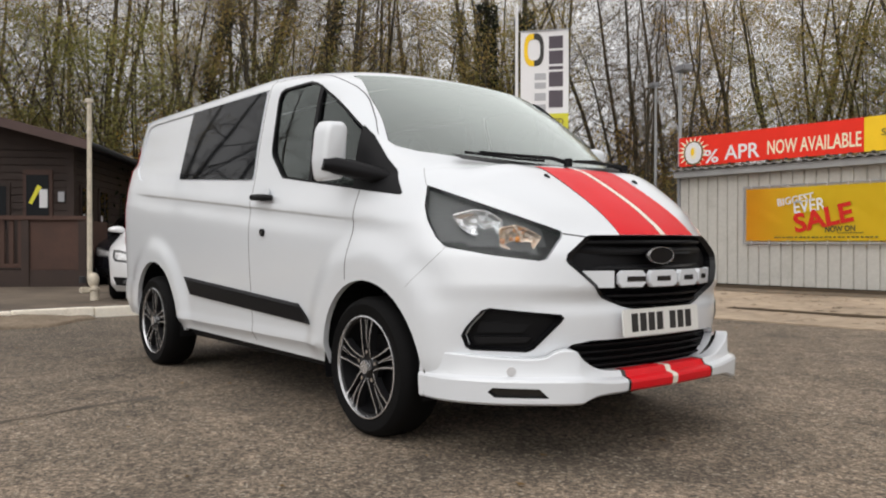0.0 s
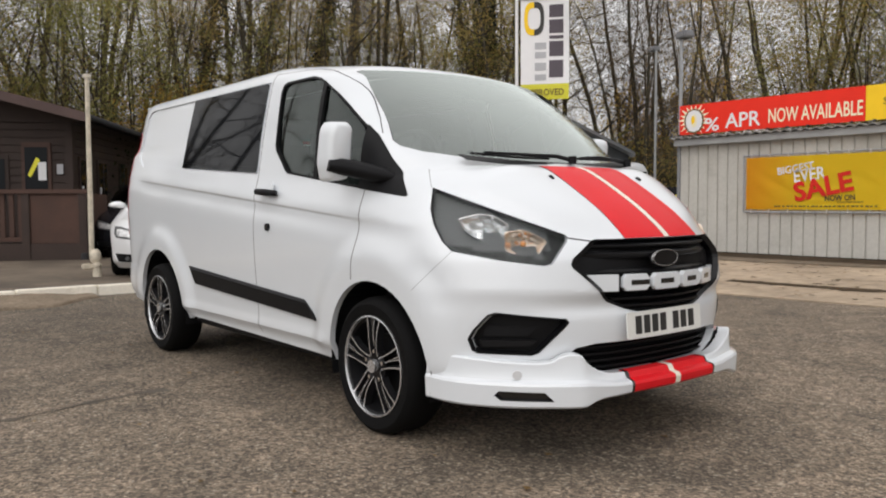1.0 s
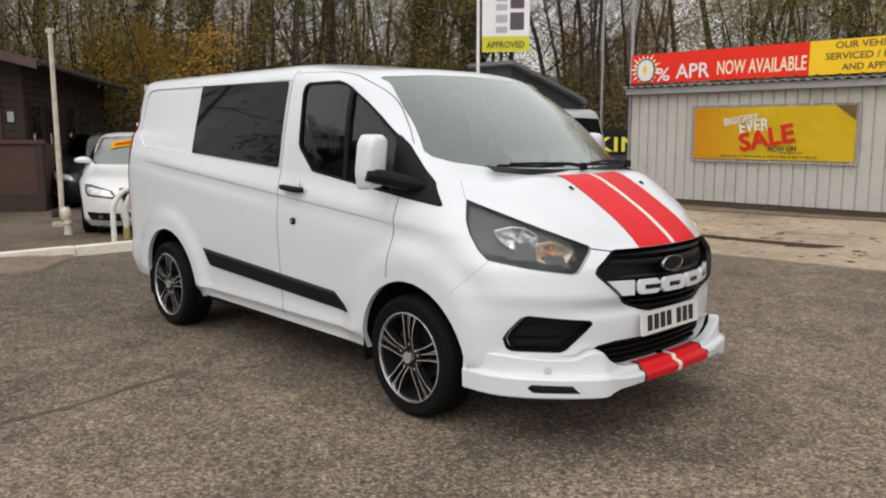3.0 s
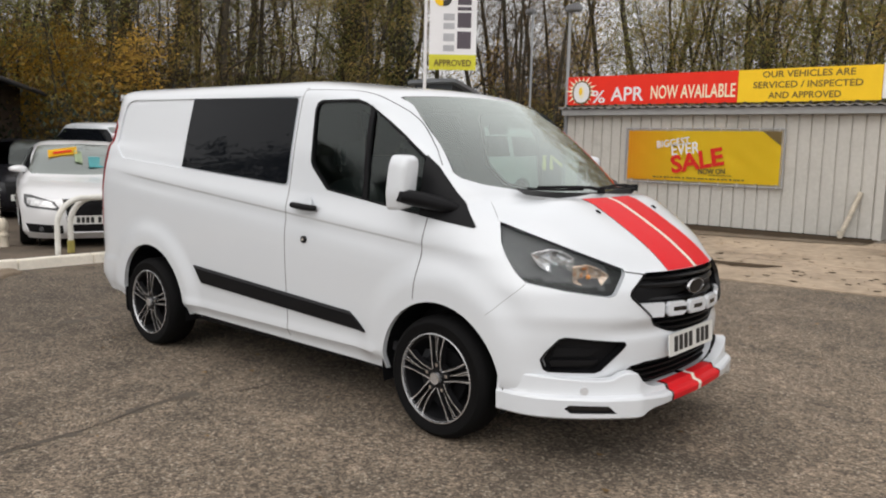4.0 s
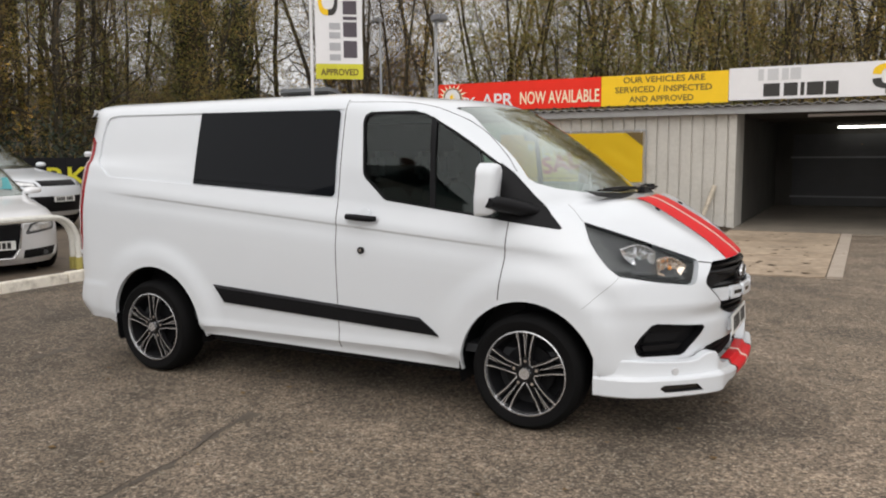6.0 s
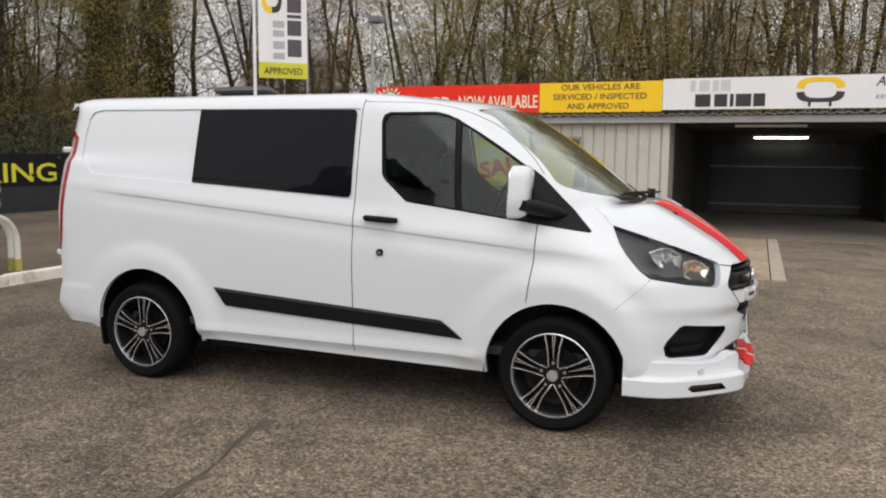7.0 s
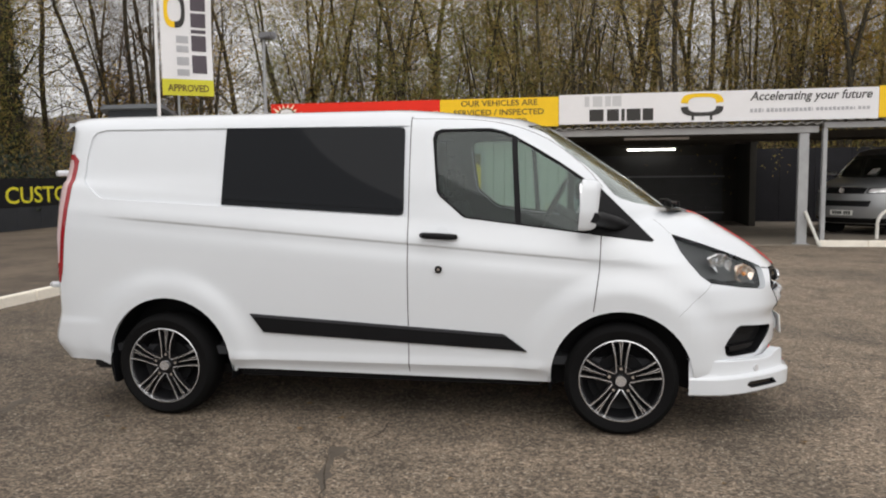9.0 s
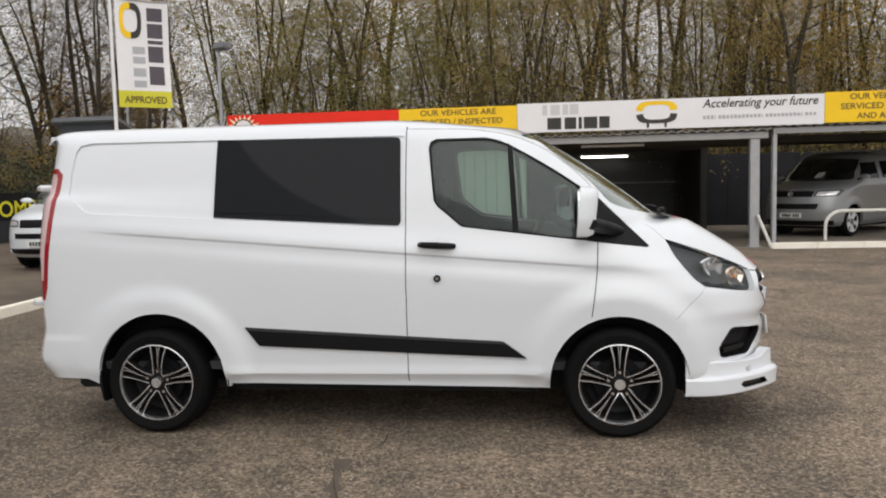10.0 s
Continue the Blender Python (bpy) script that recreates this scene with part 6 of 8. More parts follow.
    # front splitter: outer face, ledge and upper band swept round the corner to the middle
    # x, y, bottom, ledge and top heights, how far the upper band lies in
    RUN = [(1.857, -0.915, 0.250, 0.362, 0.462, 0.004), (1.95, -0.911, 0.250, 0.362, 0.460, 0.010), (2.05, -0.892, 0.250, 0.362, 0.458, 0.016), (2.15, -0.846, 0.250, 0.362, 0.452, 0.020),
           (2.25, -0.780, 0.251, 0.363, 0.446, 0.024), (2.33, -0.718, 0.254, 0.364, 0.444, 0.026), (2.385, -0.670, 0.256, 0.366, 0.450, 0.028), (2.420, -0.636, 0.257, 0.367, 0.474, 0.030), (2.452, -0.600, 0.258, 0.368, 0.484, 0.031),
           (2.478, -0.562, 0.259, 0.368, 0.480, 0.031), (2.487, -0.540, 0.261, 0.368, 0.464, 0.031), (2.494, -0.50, 0.276, 0.362, 0.430, 0.033), (2.504, -0.44, 0.287, 0.356, 0.398, 0.036), (2.514, -0.38, 0.289, 0.350, 0.384, 0.040), (2.520, -0.30, 0.290, 0.347, 0.378, 0.042)]

    def band(rows):
        b = bmesh.new()
        prev = None
        for i, (x, y, zb, zl, zt, dep) in enumerate(rows):
            x0, y0 = rows[max(i - 1, 0)][:2]
            x1, y1 = rows[min(i + 1, len(rows) - 1)][:2]
            t = Vector((x1 - x0, y1 - y0, 0)).normalized()
            n = Vector((t.y, -t.x, 0))
            if n.x < 0 and n.y > 0:
                n = -n
            p = Vector((x, y, 0))
            prof = [(-0.07, zb + 0.004), (-0.012, zb), (0.0, zb + 0.010), (0.004, zl - 0.014), (-0.002, zl - 0.003), (-0.006, zl), (-dep * 0.85, zl + 0.007), (-dep - 0.002, zl + 0.022), (-dep - 0.004, zt - 0.006), (-dep - 0.009, zt), (-dep - 0.06, zt + 0.001)]
            ring = [b.verts.new(p + n * o + Vector((0, 0, z))) for o, z in prof]
            if prev:
                for k in range(len(ring) - 1):
                    b.faces.new((prev[k], ring[k], ring[k + 1], prev[k + 1]))
            prev = ring
        bmesh.ops.recalc_face_normals(b, faces=b.faces[:])
        return b

    # finer rows along a smooth line
    d = np.r_[0, np.cumsum([math.dist(p[:2], q[:2]) for p, q in zip(RUN, RUN[1:])])]
    lines = [pchip(list(d), [r[k] for r in RUN]) for k in range(6)]
    wing = band([tuple(float(g(u)) for g in lines) for u in np.linspace(0, d[-1], 72)])
    slot = lift_out(wing, cut(wing, [(0.980, 0.306), (1.000, 0.325), (1.195, 0.326), (1.235, 0.288), (1.01, 0.284)], D, keep=lambda c, n: c.y < -0.3), 0.0)
    edge = [e for e in slot.edges if len(e.link_faces) == 1]
    sides = bmesh.new()
    for e in edge:
        p, q = e.verts[0].co, e.verts[1].co
        o = Vector((-0.016, 0.016, 0))
        sides.faces.new([sides.verts.new(c) for c in (p, q, q + o, p + o)])
    for v in slot.verts:
        v.co += Vector((-0.016, 0.016, 0))
    spl = part("splitter_wing", wing.copy(), WHITE, van, "white bumper splitter wing", smooth=True, sharp=24)
    part("splitter_wing", other_side(wing), WHITE, van, "white bumper splitter wing", smooth=True, sharp=24)
    red = band([(2.523, -0.290, 0.292, 0.344, 0.376, 0.040), (2.531, -0.15, 0.292, 0.345, 0.378, 0.040), (2.536, -0.018, 0.292, 0.345, 0.378, 0.040)])
    line = band([(2.537, -0.018, 0.292, 0.345, 0.378, 0.040), (2.537, 0.018, 0.292, 0.345, 0.378, 0.040)])
    tape = band([(2.522, -0.302, 0.2895, 0.346, 0.379, 0.040), (2.525, -0.290, 0.2915, 0.346, 0.379, 0.040)])
    for b in (red, other_side(red)):
        part("splitter_stripe", b, RED, spl, "red splitter stripe", smooth=True, sharp=24)
    part("splitter_line", line, CREAM, spl, "cream centre line", smooth=True, sharp=24)
    for b in (tape, other_side(tape)):
        part("splitter_edging", b, GLOSSBLACK, spl, "thin black edging", smooth=True, sharp=24)
    for b, w in ((slot, sides), (other_side(slot), other_side(sides))):
        part("slot_light", b, GLOSSBLACK, spl, "dark slot lamp", smooth=True)
        part("slot_edge", w, BLACK, spl)
    for s in (-1, 1):
        bb = bmesh.new()
        disc(bb, Matrix.Translation((2.262, s * 0.738, 0.392)) @ Vector((0.75, s * 0.66, 0.05)).to_track_quat("Z", "Y").to_matrix().to_4x4() @ pose(0, 0, -0.02), 0.020, 0.028, 18)
        part("parking_sensor", bb, INKPALE, spl)
    # mirrors
    for s in (-1, 1):
        bb = bmesh.new()
        prof = [(0.0, 1.0), (0.35, 1.0), (0.7, 0.95), (0.92, 0.82), (1.0, 0.62)]
        rows = []
        outl = rounded([(-0.075, -0.140), (0.060, -0.152), (0.085, -0.06), (0.072, 0.10), (0.045, 0.142), (-0.055, 0.146), (-0.080, 0.12)], 0.026, 4)
        for t, k in prof:
            rows.append([bb.verts.new((1.225 + 0.105 * t + 0.012 * (c / 0.14), s * (1.02 - 0.01 * t) + -s * a * k * -1 * 0.82, 1.386 + c * (k * 0.6 + 0.4))) for a, c in outl])
        for p, q in zip(rows, rows[1:]):
            for k in range(len(outl)):
                bb.faces.new((p[k], p[(k + 1) % len(outl)], q[(k + 1) % len(outl)], q[k]))
        bb.faces.new(rows[-1])
        bb.faces.new(rows[0])
        bmesh.ops.recalc_face_normals(bb, faces=bb.faces[:])
        mir = part("door_mirror", bb, WHITE, van, "white door mirror with black arm", smooth=True, sharp=50)
        bb = bmesh.new()
        prism(bb, [(a * 0.70, c * 0.88) for a, c in outl], Matrix.Translation((1.232, s * 1.02, 1.386)) @ Matrix(((0, 0, -1), (s, 0, 0), (0, 1, 0))).to_4x4(), 0.010)
        part("mirror_glass", bb, CHROME, mir, "mirror glass")
        bb = bmesh.new()
        tube(bb, [(1.50, s * 0.80, 1.235), (1.43, s * 0.88, 1.262), (1.355, s * 0.955, 1.294), (1.315, s * 1.02, 1.312), (1.300, s * 1.075, 1.318)], [0.030, 0.052, 0.055, 0.052, 0.036], 14)
        for v in bb.verts:
            v.co.z = 1.295 + (v.co.z - 1.295) * 0.78
        part("mirror_arm", bb, BLACK, mir, "black plastic mirror arm", smooth=True)
        if s > 0:
            # the far mirror is folded against the door
            mir.matrix_local = pose(1.34, 0.93, 0) @ pose(0, 0, 0, 0, 0, 62) @ pose(-1.34, -0.93, 0)
    # handles, locks
    for s in (-1, 1):
        bb = bmesh.new()
        tube(bb, [(0.268, s * 0.936, 1.198), (0.285, s * 0.962, 1.199), (0.37, s * 0.968, 1.195), (0.455, s * 0.962, 1.190), (0.482, s * 0.936, 1.188)], [0.016, 0.019, 0.020, 0.019, 0.016], 10)
        part("door_handle", bb, BLACK, van, "black door handle", smooth=True)
        bb = bmesh.new()
        disc(bb, Matrix.Translation((0.40, s * 0.932, 1.212)) @ Vector((0, s, 0.2)).to_track_quat("Z", "Y").to_matrix().to_4x4(), 0.04, 0.006, 20)
        part("handle_cup", bb, WHITE, van, smooth=True)
        bb = bmesh.new()
        disc(bb, Matrix.Translation((0.372, s * 0.930, 0.990)) @ Vector((0, s, 0)).to_track_quat("Z", "Y").to_matrix().to_4x4(), 0.022, 0.022, 20)
        lk = part("deadlock", bb, BLACK, van, "black round deadlock")
        bb = bmesh.new()
        disc(bb, Matrix.Translation((0.372, s * 0.951, 0.990)) @ Vector((0, s, 0)).to_track_quat("Z", "Y").to_matrix().to_4x4(), 0.010, 0.003, 14)
        part("lock_face", bb, CHROME, lk)
    # wipers and scuttle
    bb = bmesh.new()
    prev = None
    for y in np.linspace(-0.60, 0.60, 25):
        k = (abs(y) / 0.7) ** 2.4
        x, z = 1.862 - 0.20 * k, 1.318 + 0.050 * k
        ring = [bb.verts.new(q) for q in ((x - 0.035, y, z + 0.014), (x + 0.045, y, z - 0.020))]
        if prev:
            bb.faces.new((prev[0], prev[1], ring[1], ring[0]))
        prev = ring
    bmesh.ops.recalc_face_normals(bb, faces=bb.faces[:])
    for f in bb.faces:
        if f.normal.z < 0:
            f.normal_flip()
    part("scuttle", bb, BLACK, van, "black scuttle panel below the windscreen")
    for py, ty, tx in ((0.02, -0.60, 1.80), (0.52, 0.0, 1.86)):
        bb = bmesh.new()
        tube(bb, [(1.86 - 0.10 * (abs(py) / 0.7) ** 2, py, 1.345), (1.85 - 0.1 * (abs(py) / 0.7) ** 2, py - 0.1, 1.362), ((1.84 + tx) / 2 - 0.02, (py + ty) / 2, 1.368), (tx - 0.02, ty + 0.1, 1.360 + 0.02 * abs(ty))], [0.012, 0.010, 0.008, 0.006], 8)
        tube(bb, [(tx + 0.015, py - 0.12, 1.350), (tx - 0.02 + 0.02, (py + ty) / 2, 1.352), (tx - 0.05 * abs(ty), ty + 0.02, 1.354 + 0.020 * abs(ty))], 0.007, 6)
        w = part("wiper", bb, BLACK, van, "black wiper arm and blade")
        bb = bmesh.new()
        disc(bb, pose(1.865 - 0.1 * (abs(py) / 0.7) ** 2, py, 1.325), 0.022, 0.04, 14)
        part("pivot_cap", bb, BLACK, w)
    for s in (-1, 1):
        bb = bmesh.new()
        tube(bb, [(2.02, s * 0.318, 1.236), (2.045, s * 0.318, 1.247), (2.062, s * 0.318, 1.238)], [0.012, 0.013, 0.008], 8)
        part("washer_jet", bb, BLACK, van)
    # rear lamps on the corner
    for s in (-1, 1):
        bb = bits["tail_lamp"].copy() if s < 0 else other_side(bits["tail_lamp"])
        lens = bits["tail_glass"].copy() if s < 0 else other_side(bits["tail_glass"])
        tail = part("tail_lamp", bb, TAILRED, van, "tall red tail lamp with pale centre", smooth=True)
        part("lens", lens, TAILPINK, tail, "pale pink lens", smooth=True)
        bb = bmesh.new()
        tube(bb, [(-2.28, s * 0.76, 0.84), (-2.35, s * 0.81, 0.84), (-2.36, s * 0.795, 0.84)], 0.022, 6)
        part("door_hinge", bb, WHITE, van)
        bb = bmesh.new()
        tube(bb, [(-2.22, s * 0.72, 1.60), (-2.285, s * 0.78, 1.60), (-2.295, s * 0.765, 1.60)], 0.022, 6)
        part("door_hinge", bb, WHITE, van)
    # cab
    bb = bmesh.new()
    box(bb, 0.02, 0.05, -0.86, 0.86, 0.42, 1.50)
    part("bulkhead", bb, LINING, van, "dark bulkhead behind the seats")
    bb = bmesh.new()
    box(bb, -2.25, 1.7, -0.84, 0.84, 0.40, 0.45)
    part("cab_floor", bb, LINING, van)
    bb = bmesh.new()
    prev = None
    for y in np.linspace(-0.70, 0.70, 13):
        ring = [bb.verts.new(q) for q in ((1.70, y, 1.29 - 0.03 * (abs(y) / 0.8) ** 2), (1.45, y, 1.27), (1.30, y, 1.22), (1.27, y, 1.05), (1.36, y, 0.80), (1.40, y, 0.45))]
        if prev:
            for j in range(5):
                bb.faces.new((prev[j], prev[j + 1], ring[j + 1], ring[j]))
        prev = ring
    bmesh.ops.recalc_face_normals(bb, faces=bb.faces[:])
    part("dashboard", bb, LINING, van, "dark dashboard", smooth=True)
    bb = bmesh.new()
    c = Vector((1.04, -0.42, 1.355))
    tilt = pose(0, 0, 0, 0, -62, 0)
    tube(bb, [c + (tilt @ Vector((0.185 * math.cos(k * math.tau / 24), 0.185 * math.sin(k * math.tau / 24), 0))) for k in range(25)], 0.016, 8, cap=False)
    sw = part("steering_wheel", bb, SATIN, van, "black steering wheel", smooth=True)
    bb = bmesh.new()
    for a in (0, 2.2, 4.1):
        tube(bb, [c, c + (tilt @ Vector((0.18 * math.cos(a), 0.18 * math.sin(a), 0)))], 0.014, 6)
    tube(bb, [c, c + Vector((0.22, 0, -0.12))], 0.03, 8)
    part("steering_spokes", bb, LINING, sw)
    for sy in (-0.45, 0.12, 0.52):
        bb = bmesh.new()
        box(bb, 0.42, 0.95, sy - 0.24, sy + 0.24, 0.62, 0.80, 0.05)
        seat = part("front_seat", bb, SEATCLOTH, van, "dark grey cloth seat", smooth=True)
        bb = bmesh.new()
        prism(bb, rounded([(-0.23, 0), (0.23, 0), (0.21, 0.58), (0.12, 0.66), (-0.12, 0.66), (-0.21, 0.58)], 0.06), Matrix.Translation((0.46, sy, 0.72)) @ pose(0, 0, 0, 0, -14, 0) @ Matrix(((0, 0, -1), (1, 0, 0), (0, 1, 0))).to_4x4(), 0.13, 0.03)
        part("backrest", bb, SEATCLOTH, seat, smooth=True)
        bb = bmesh.new()
        box(bb, 0.19, 0.30, sy - 0.13, sy + 0.13, 1.40, 1.60, 0.04)
        part("headrest", bb, SEATCLOTH, seat, smooth=True)
    bb = bmesh.new()
    box(bb, 1.10, 1.13, -0.09, 0.09, 1.66, 1.73, 0.01)
    part("rear_view_mirror", bb, BLACK, van)
    # underside and wheel tubs
    bb = bmesh.new()
    box(bb, -2.15, 2.3, -0.62, 0.62, 0.28, 0.40)
    part("underbody", bb, BLACK, van, "dark underbody")
    for cx, cz, r in ((1.4665, 0.335, 0.418), (-1.437, 0.36, 0.425)):
        for s in (-1, 1):
            bb = bmesh.new()
            prev = None
            for k in range(25):
                a = math.pi * (-0.08 + 1.16 * k / 24)
                ring = [bb.verts.new((cx + rr * math.cos(a), s * y, cz + rr * math.sin(a))) for rr, y in ((r + 0.012, 0.915), (r + 0.012, 0.66), (0.05, 0.655))]
                if prev:
                    for j in range(2):
                        bb.faces.new((prev[j], prev[j + 1], ring[j + 1], ring[j]))
                prev = ring
            part("arch_liner", bb, BLACK, van, "black wheel-arch liner")
    for s in (-1, 1):
        bb = bmesh.new()
        prism(bb, rounded([(-0.11, 0.0), (0.10, 0.0), (0.10, 0.30), (-0.10, 0.30)], 0.04), Matrix.Translation((-1.83, s * 0.82, 0.20)) @ pose(0, 0, 0, 0, -8, 0) @ Matrix(((0, 0, -1), (1, 0, 0), (0, 1, 0))).to_4x4(), 0.012)
        part("mud_flap", bb, BLACK, van, "black rubber mud flap")
    for x, flip in ((1.4665, 0), (1.4665, 1), (-1.4665, 0), (-1.4665, 1)):
        wheel(van, pose(x, 0.945 if flip else -0.945, HUB, 0, 0 if x > 0 else 4, 180 if flip else 0))
    # rear roof lip and number plate lamp bar
    bb = bmesh.new()
    prev = None
    for y in np.linspace(-0.735, 0.735, 21):
        k = (abs(y) / 0.735) ** 4
        z = 1.965 - 0.02 * (abs(y) / 0.74) ** 2
        ring = [bb.verts.new(q) for q in ((-2.16, y, z + 0.018 - 0.03 * k), (-2.318 + 0.10 * k, y, z - 0.006), (-2.318 + 0.10 * k, y, z - 0.030), (-2.24, y, z - 0.060))]
        if prev:
            for j in range(3):
                bb.faces.new((prev[j], prev[j + 1], ring[j + 1], ring[j]))
        prev = ring
    bb.verts.ensure_lookup_table()
    bb.faces.new(bb.verts[:4])
    bb.faces.new(bb.verts[-4:])
    bmesh.ops.recalc_face_normals(bb, faces=bb.faces[:])
    part("roof_spoiler", bb, WHITE, van, "white rear roof lip", smooth=True)
    return van


build_van()


# ---- parked vehicles ----
def vehicle(name, label, m, table, paint, screen, sidewin, lamps, grille, intake, wheels, wr, plate, wheel_y, mirror=None, glassmat=None, side=70):
    """A parked car or van, nose towards its own +x, on the ground at z = 0. Outlines are half outlines: across the nose
    (y, z) for screen, lamps, grille and intake; along the side (x, z) for the windows."""
    v = thing(name, label, "van" if "van" in name or "camper" in name else "car", m, group="parked vehicles")
    zs = np.unique(np.round(np.r_[np.linspace(table[0][0], table[-1][0], 44), [r[0] for r in table]], 4))

    def flare(x, z):
        return sum(0.025 * (1 - step(wr + 0.10, wr + 0.26, math.hypot(x - wx, z - wr))) for wx in wheels)

    bm = shell(table, zs, nose=34, side=side, tail=20, swell=flare)
    X, Y = (1, 0, 0), (0, 1, 0)
    for wx in wheels:
        r = wr + 0.07
        bmesh.ops.delete(bm, geom=cut(bm, [(wx + r * math.cos(k * math.tau / 28), wr + r * math.sin(k * math.tau / 28)) for k in range(28)], X, keep=lambda c, n: c.y < -0.5), context="FACES")
    bits = []
    gm = glassmat or TINT
    bits.append(("windscreen", [mirrored(lift_out(bm, cut(bm, screen, Y, keep=lambda c, n: n.x > 0.2 and c.x > -0.6 and n.z > 0.2), -0.004), True)], gm, "tinted windscreen"))
    for o in sidewin:
        b = lift_out(bm, cut(bm, o, X, keep=lambda c, n: c.y < -0.35 and abs(n.y) > 0.4), -0.004)
        bits.append(("side_window", [b, other_side(b)], PRIVACY, "dark side glass"))
    # a pale reflector inside a dark surround
    mid = (sum(q[0] for q in lamps) / len(lamps), sum(q[1] for q in lamps) / len(lamps))
    inner = [(mid[0] + 0.80 * (y - mid[0]), mid[1] + 0.62 * (z - mid[1])) for y, z in lamps]
    b = lift_out(bm, cut(bm, inner, Y, keep=lambda c, n: n.x > 0.05 and c.x > 0.5), 0.003)
    bits.append(("headlamp", [b, other_side(b)], LAMPGLASS, "clear headlamp"))
    b = lift_out(bm, cut(bm, lamps, Y, keep=lambda c, n: n.x > 0.05 and c.x > 0.5), 0.001)
    bits.append(("lamp_surround", [b, other_side(b)], LAMPGREY, "dark headlamp surround"))
    if grille:
        bits.append(("grille", [mirrored(lift_out(bm, cut(bm, grille, Y, keep=lambda c, n: n.x > 0.2 and c.x > 0.5), 0.001), True)], BLACK, "black grille"))
    for o in intake:
        b = lift_out(bm, cut(bm, o, Y, keep=lambda c, n: n.x > 0.05 and c.x > 0.5), -0.01)
        if max(q[0] for q in o) > 0:
            bits.append(("lower_intake", [mirrored(b, True)], BLACK, "black lower intake"))
        else:
            bits.append(("lower_intake", [b, other_side(b)], BLACK, "black lower intake"))
    rim(bm, (0, 0.05, 0), lambda c: c.z < wr * 2.3 and c.y < -0.5)
    part("body", mirrored(bm, True), paint, v, smooth=True, sharp=30)
    for nm, list_, mm, lab in bits:
        for b in list_:
            part(nm, b, mm, v, lab, smooth=True)
    x0, x1 = wheels[-1], wheels[0]
    part("underbody", box(bmesh.new(), x0 - 0.3, x1 + 0.45, -wheel_y + 0.28, wheel_y - 0.28, 0.18, 0.55), BLACK, v, "dark underbody")
    for wx in wheels:
        for s in (-1, 1):
            wheel(v, pose(wx, s * wheel_y, wr, 0, wx * 20, 180 if s > 0 else 0), wr, wr * 0.72, 0.2, 1)
            part("arch_liner", disc(bmesh.new(), pose(wx, s * (wheel_y - 0.25) - 0.01, wr + 0.02, 90), wr + 0.10, 0.02), BLACK, v)
    bars_plate(v, Matrix.Translation(plate) @ Matrix(((0, 0, 1), (1, 0, 0), (0, 1, 0))).to_4x4())
    if mirror:
        for s in (-1, 1):
            b = bmesh.new()
            bmesh.ops.create_uvsphere(b, u_segments=16, v_segments=10, radius=1.0)
            for q in b.verts:
                # flat underneath and behind, tapering towards the outer end
                out = 0.5 + 0.5 * q.co.y
                q.co = Vector((mirror[0] + 0.085 * max(-0.5, q.co.x), s * (mirror[1] + 0.125 * q.co.y), mirror[2] + 0.070 * (1.0 - 0.25 * out) * max(-0.55, q.co.z) + 0.012 * out))
            mo = part("door_mirror", b, paint, v, smooth=True)
            part("mirror_arm", tube(bmesh.new(), [(mirror[0], s * (mirror[1] - 0.22), mirror[2] - 0.06), (mirror[0], s * (mirror[1] - 0.06), mirror[2] - 0.03)], 0.025, 6), BLACK, mo)
    return v


HATCH_LOWER = [
    (0.13, 0.80, 1.98, 5, 1.0, -2.05, 8), (0.24, 0.86, 2.09, 5, 1.0, -2.12, 10), (0.46, 0.875, 2.12, 4.6, 1.0, -2.15, 10), (0.58, 0.88, 2.11, 4.2, 1.0, -2.13, 10),
    (0.655, 0.88, 2.07, 3.8, 1.0, -2.11, 10), (0.71, 0.878, 1.98, 3.5, 0.95, -2.10, 10), (0.785, 0.87, 1.75, 3.4, 0.8, -2.08, 10), (0.85, 0.86, 1.42, 3.6, 0.4, -2.06, 10)]
HATCH_UPPER = [
    (0.90, 0.845, 1.05, 4.0, 0.1, -2.03, 10), (0.95, 0.83, 0.90, 4.4, 0.0, -2.00, 9), (1.09, 0.765, 0.66, 4.6, -0.2, -1.88, 8), (1.23, 0.695, 0.42, 4.8, -0.4, -1.74, 7),
    (1.325, 0.63, 0.20, 4.6, -0.6, -1.62, 6), (1.38, 0.54, 0.02, 4.2, -0.7, -1.50, 6), (1.405, 0.40, -0.15, 4, -0.8, -1.35, 5), (1.415, 0.02, -0.4, 3, -0.9, -1.2, 4)]
HATCH = HATCH_LOWER + HATCH_UPPER
HATCHARGS = ([(-0.60, 1.335), (0.1, 1.37), (0.1, 0.93), (-0.70, 0.94), (-0.74, 0.98)],
             [[(0.62, 0.98), (-0.10, 1.30), (-1.15, 1.31), (-1.60, 1.02)]],
             [(-0.81, 0.705), (-0.72, 0.700), (-0.46, 0.625), (-0.40, 0.53), (-0.41, 0.505), (-0.78, 0.545), (-0.81, 0.60)],
             [(-0.36, 0.66), (0.1, 0.665), (0.1, 0.235), (-0.23, 0.235), (-0.30, 0.34)],
             [[(-0.815, 0.335), (-0.37, 0.315), (-0.36, 0.205), (-0.77, 0.215)]],
             (1.32, -1.26), 0.315, (2.128, 0.0, 0.39), 0.87, (0.55, 0.865, 0.985))
hatch = vehicle("hatchback", "silver hatchback with sale stickers parked behind a hoop barrier", pose(-8.15, 1.76, 0.118, 0, 0, -22), HATCH, SILVER, *HATCHARGS, glassmat=SCREEN)
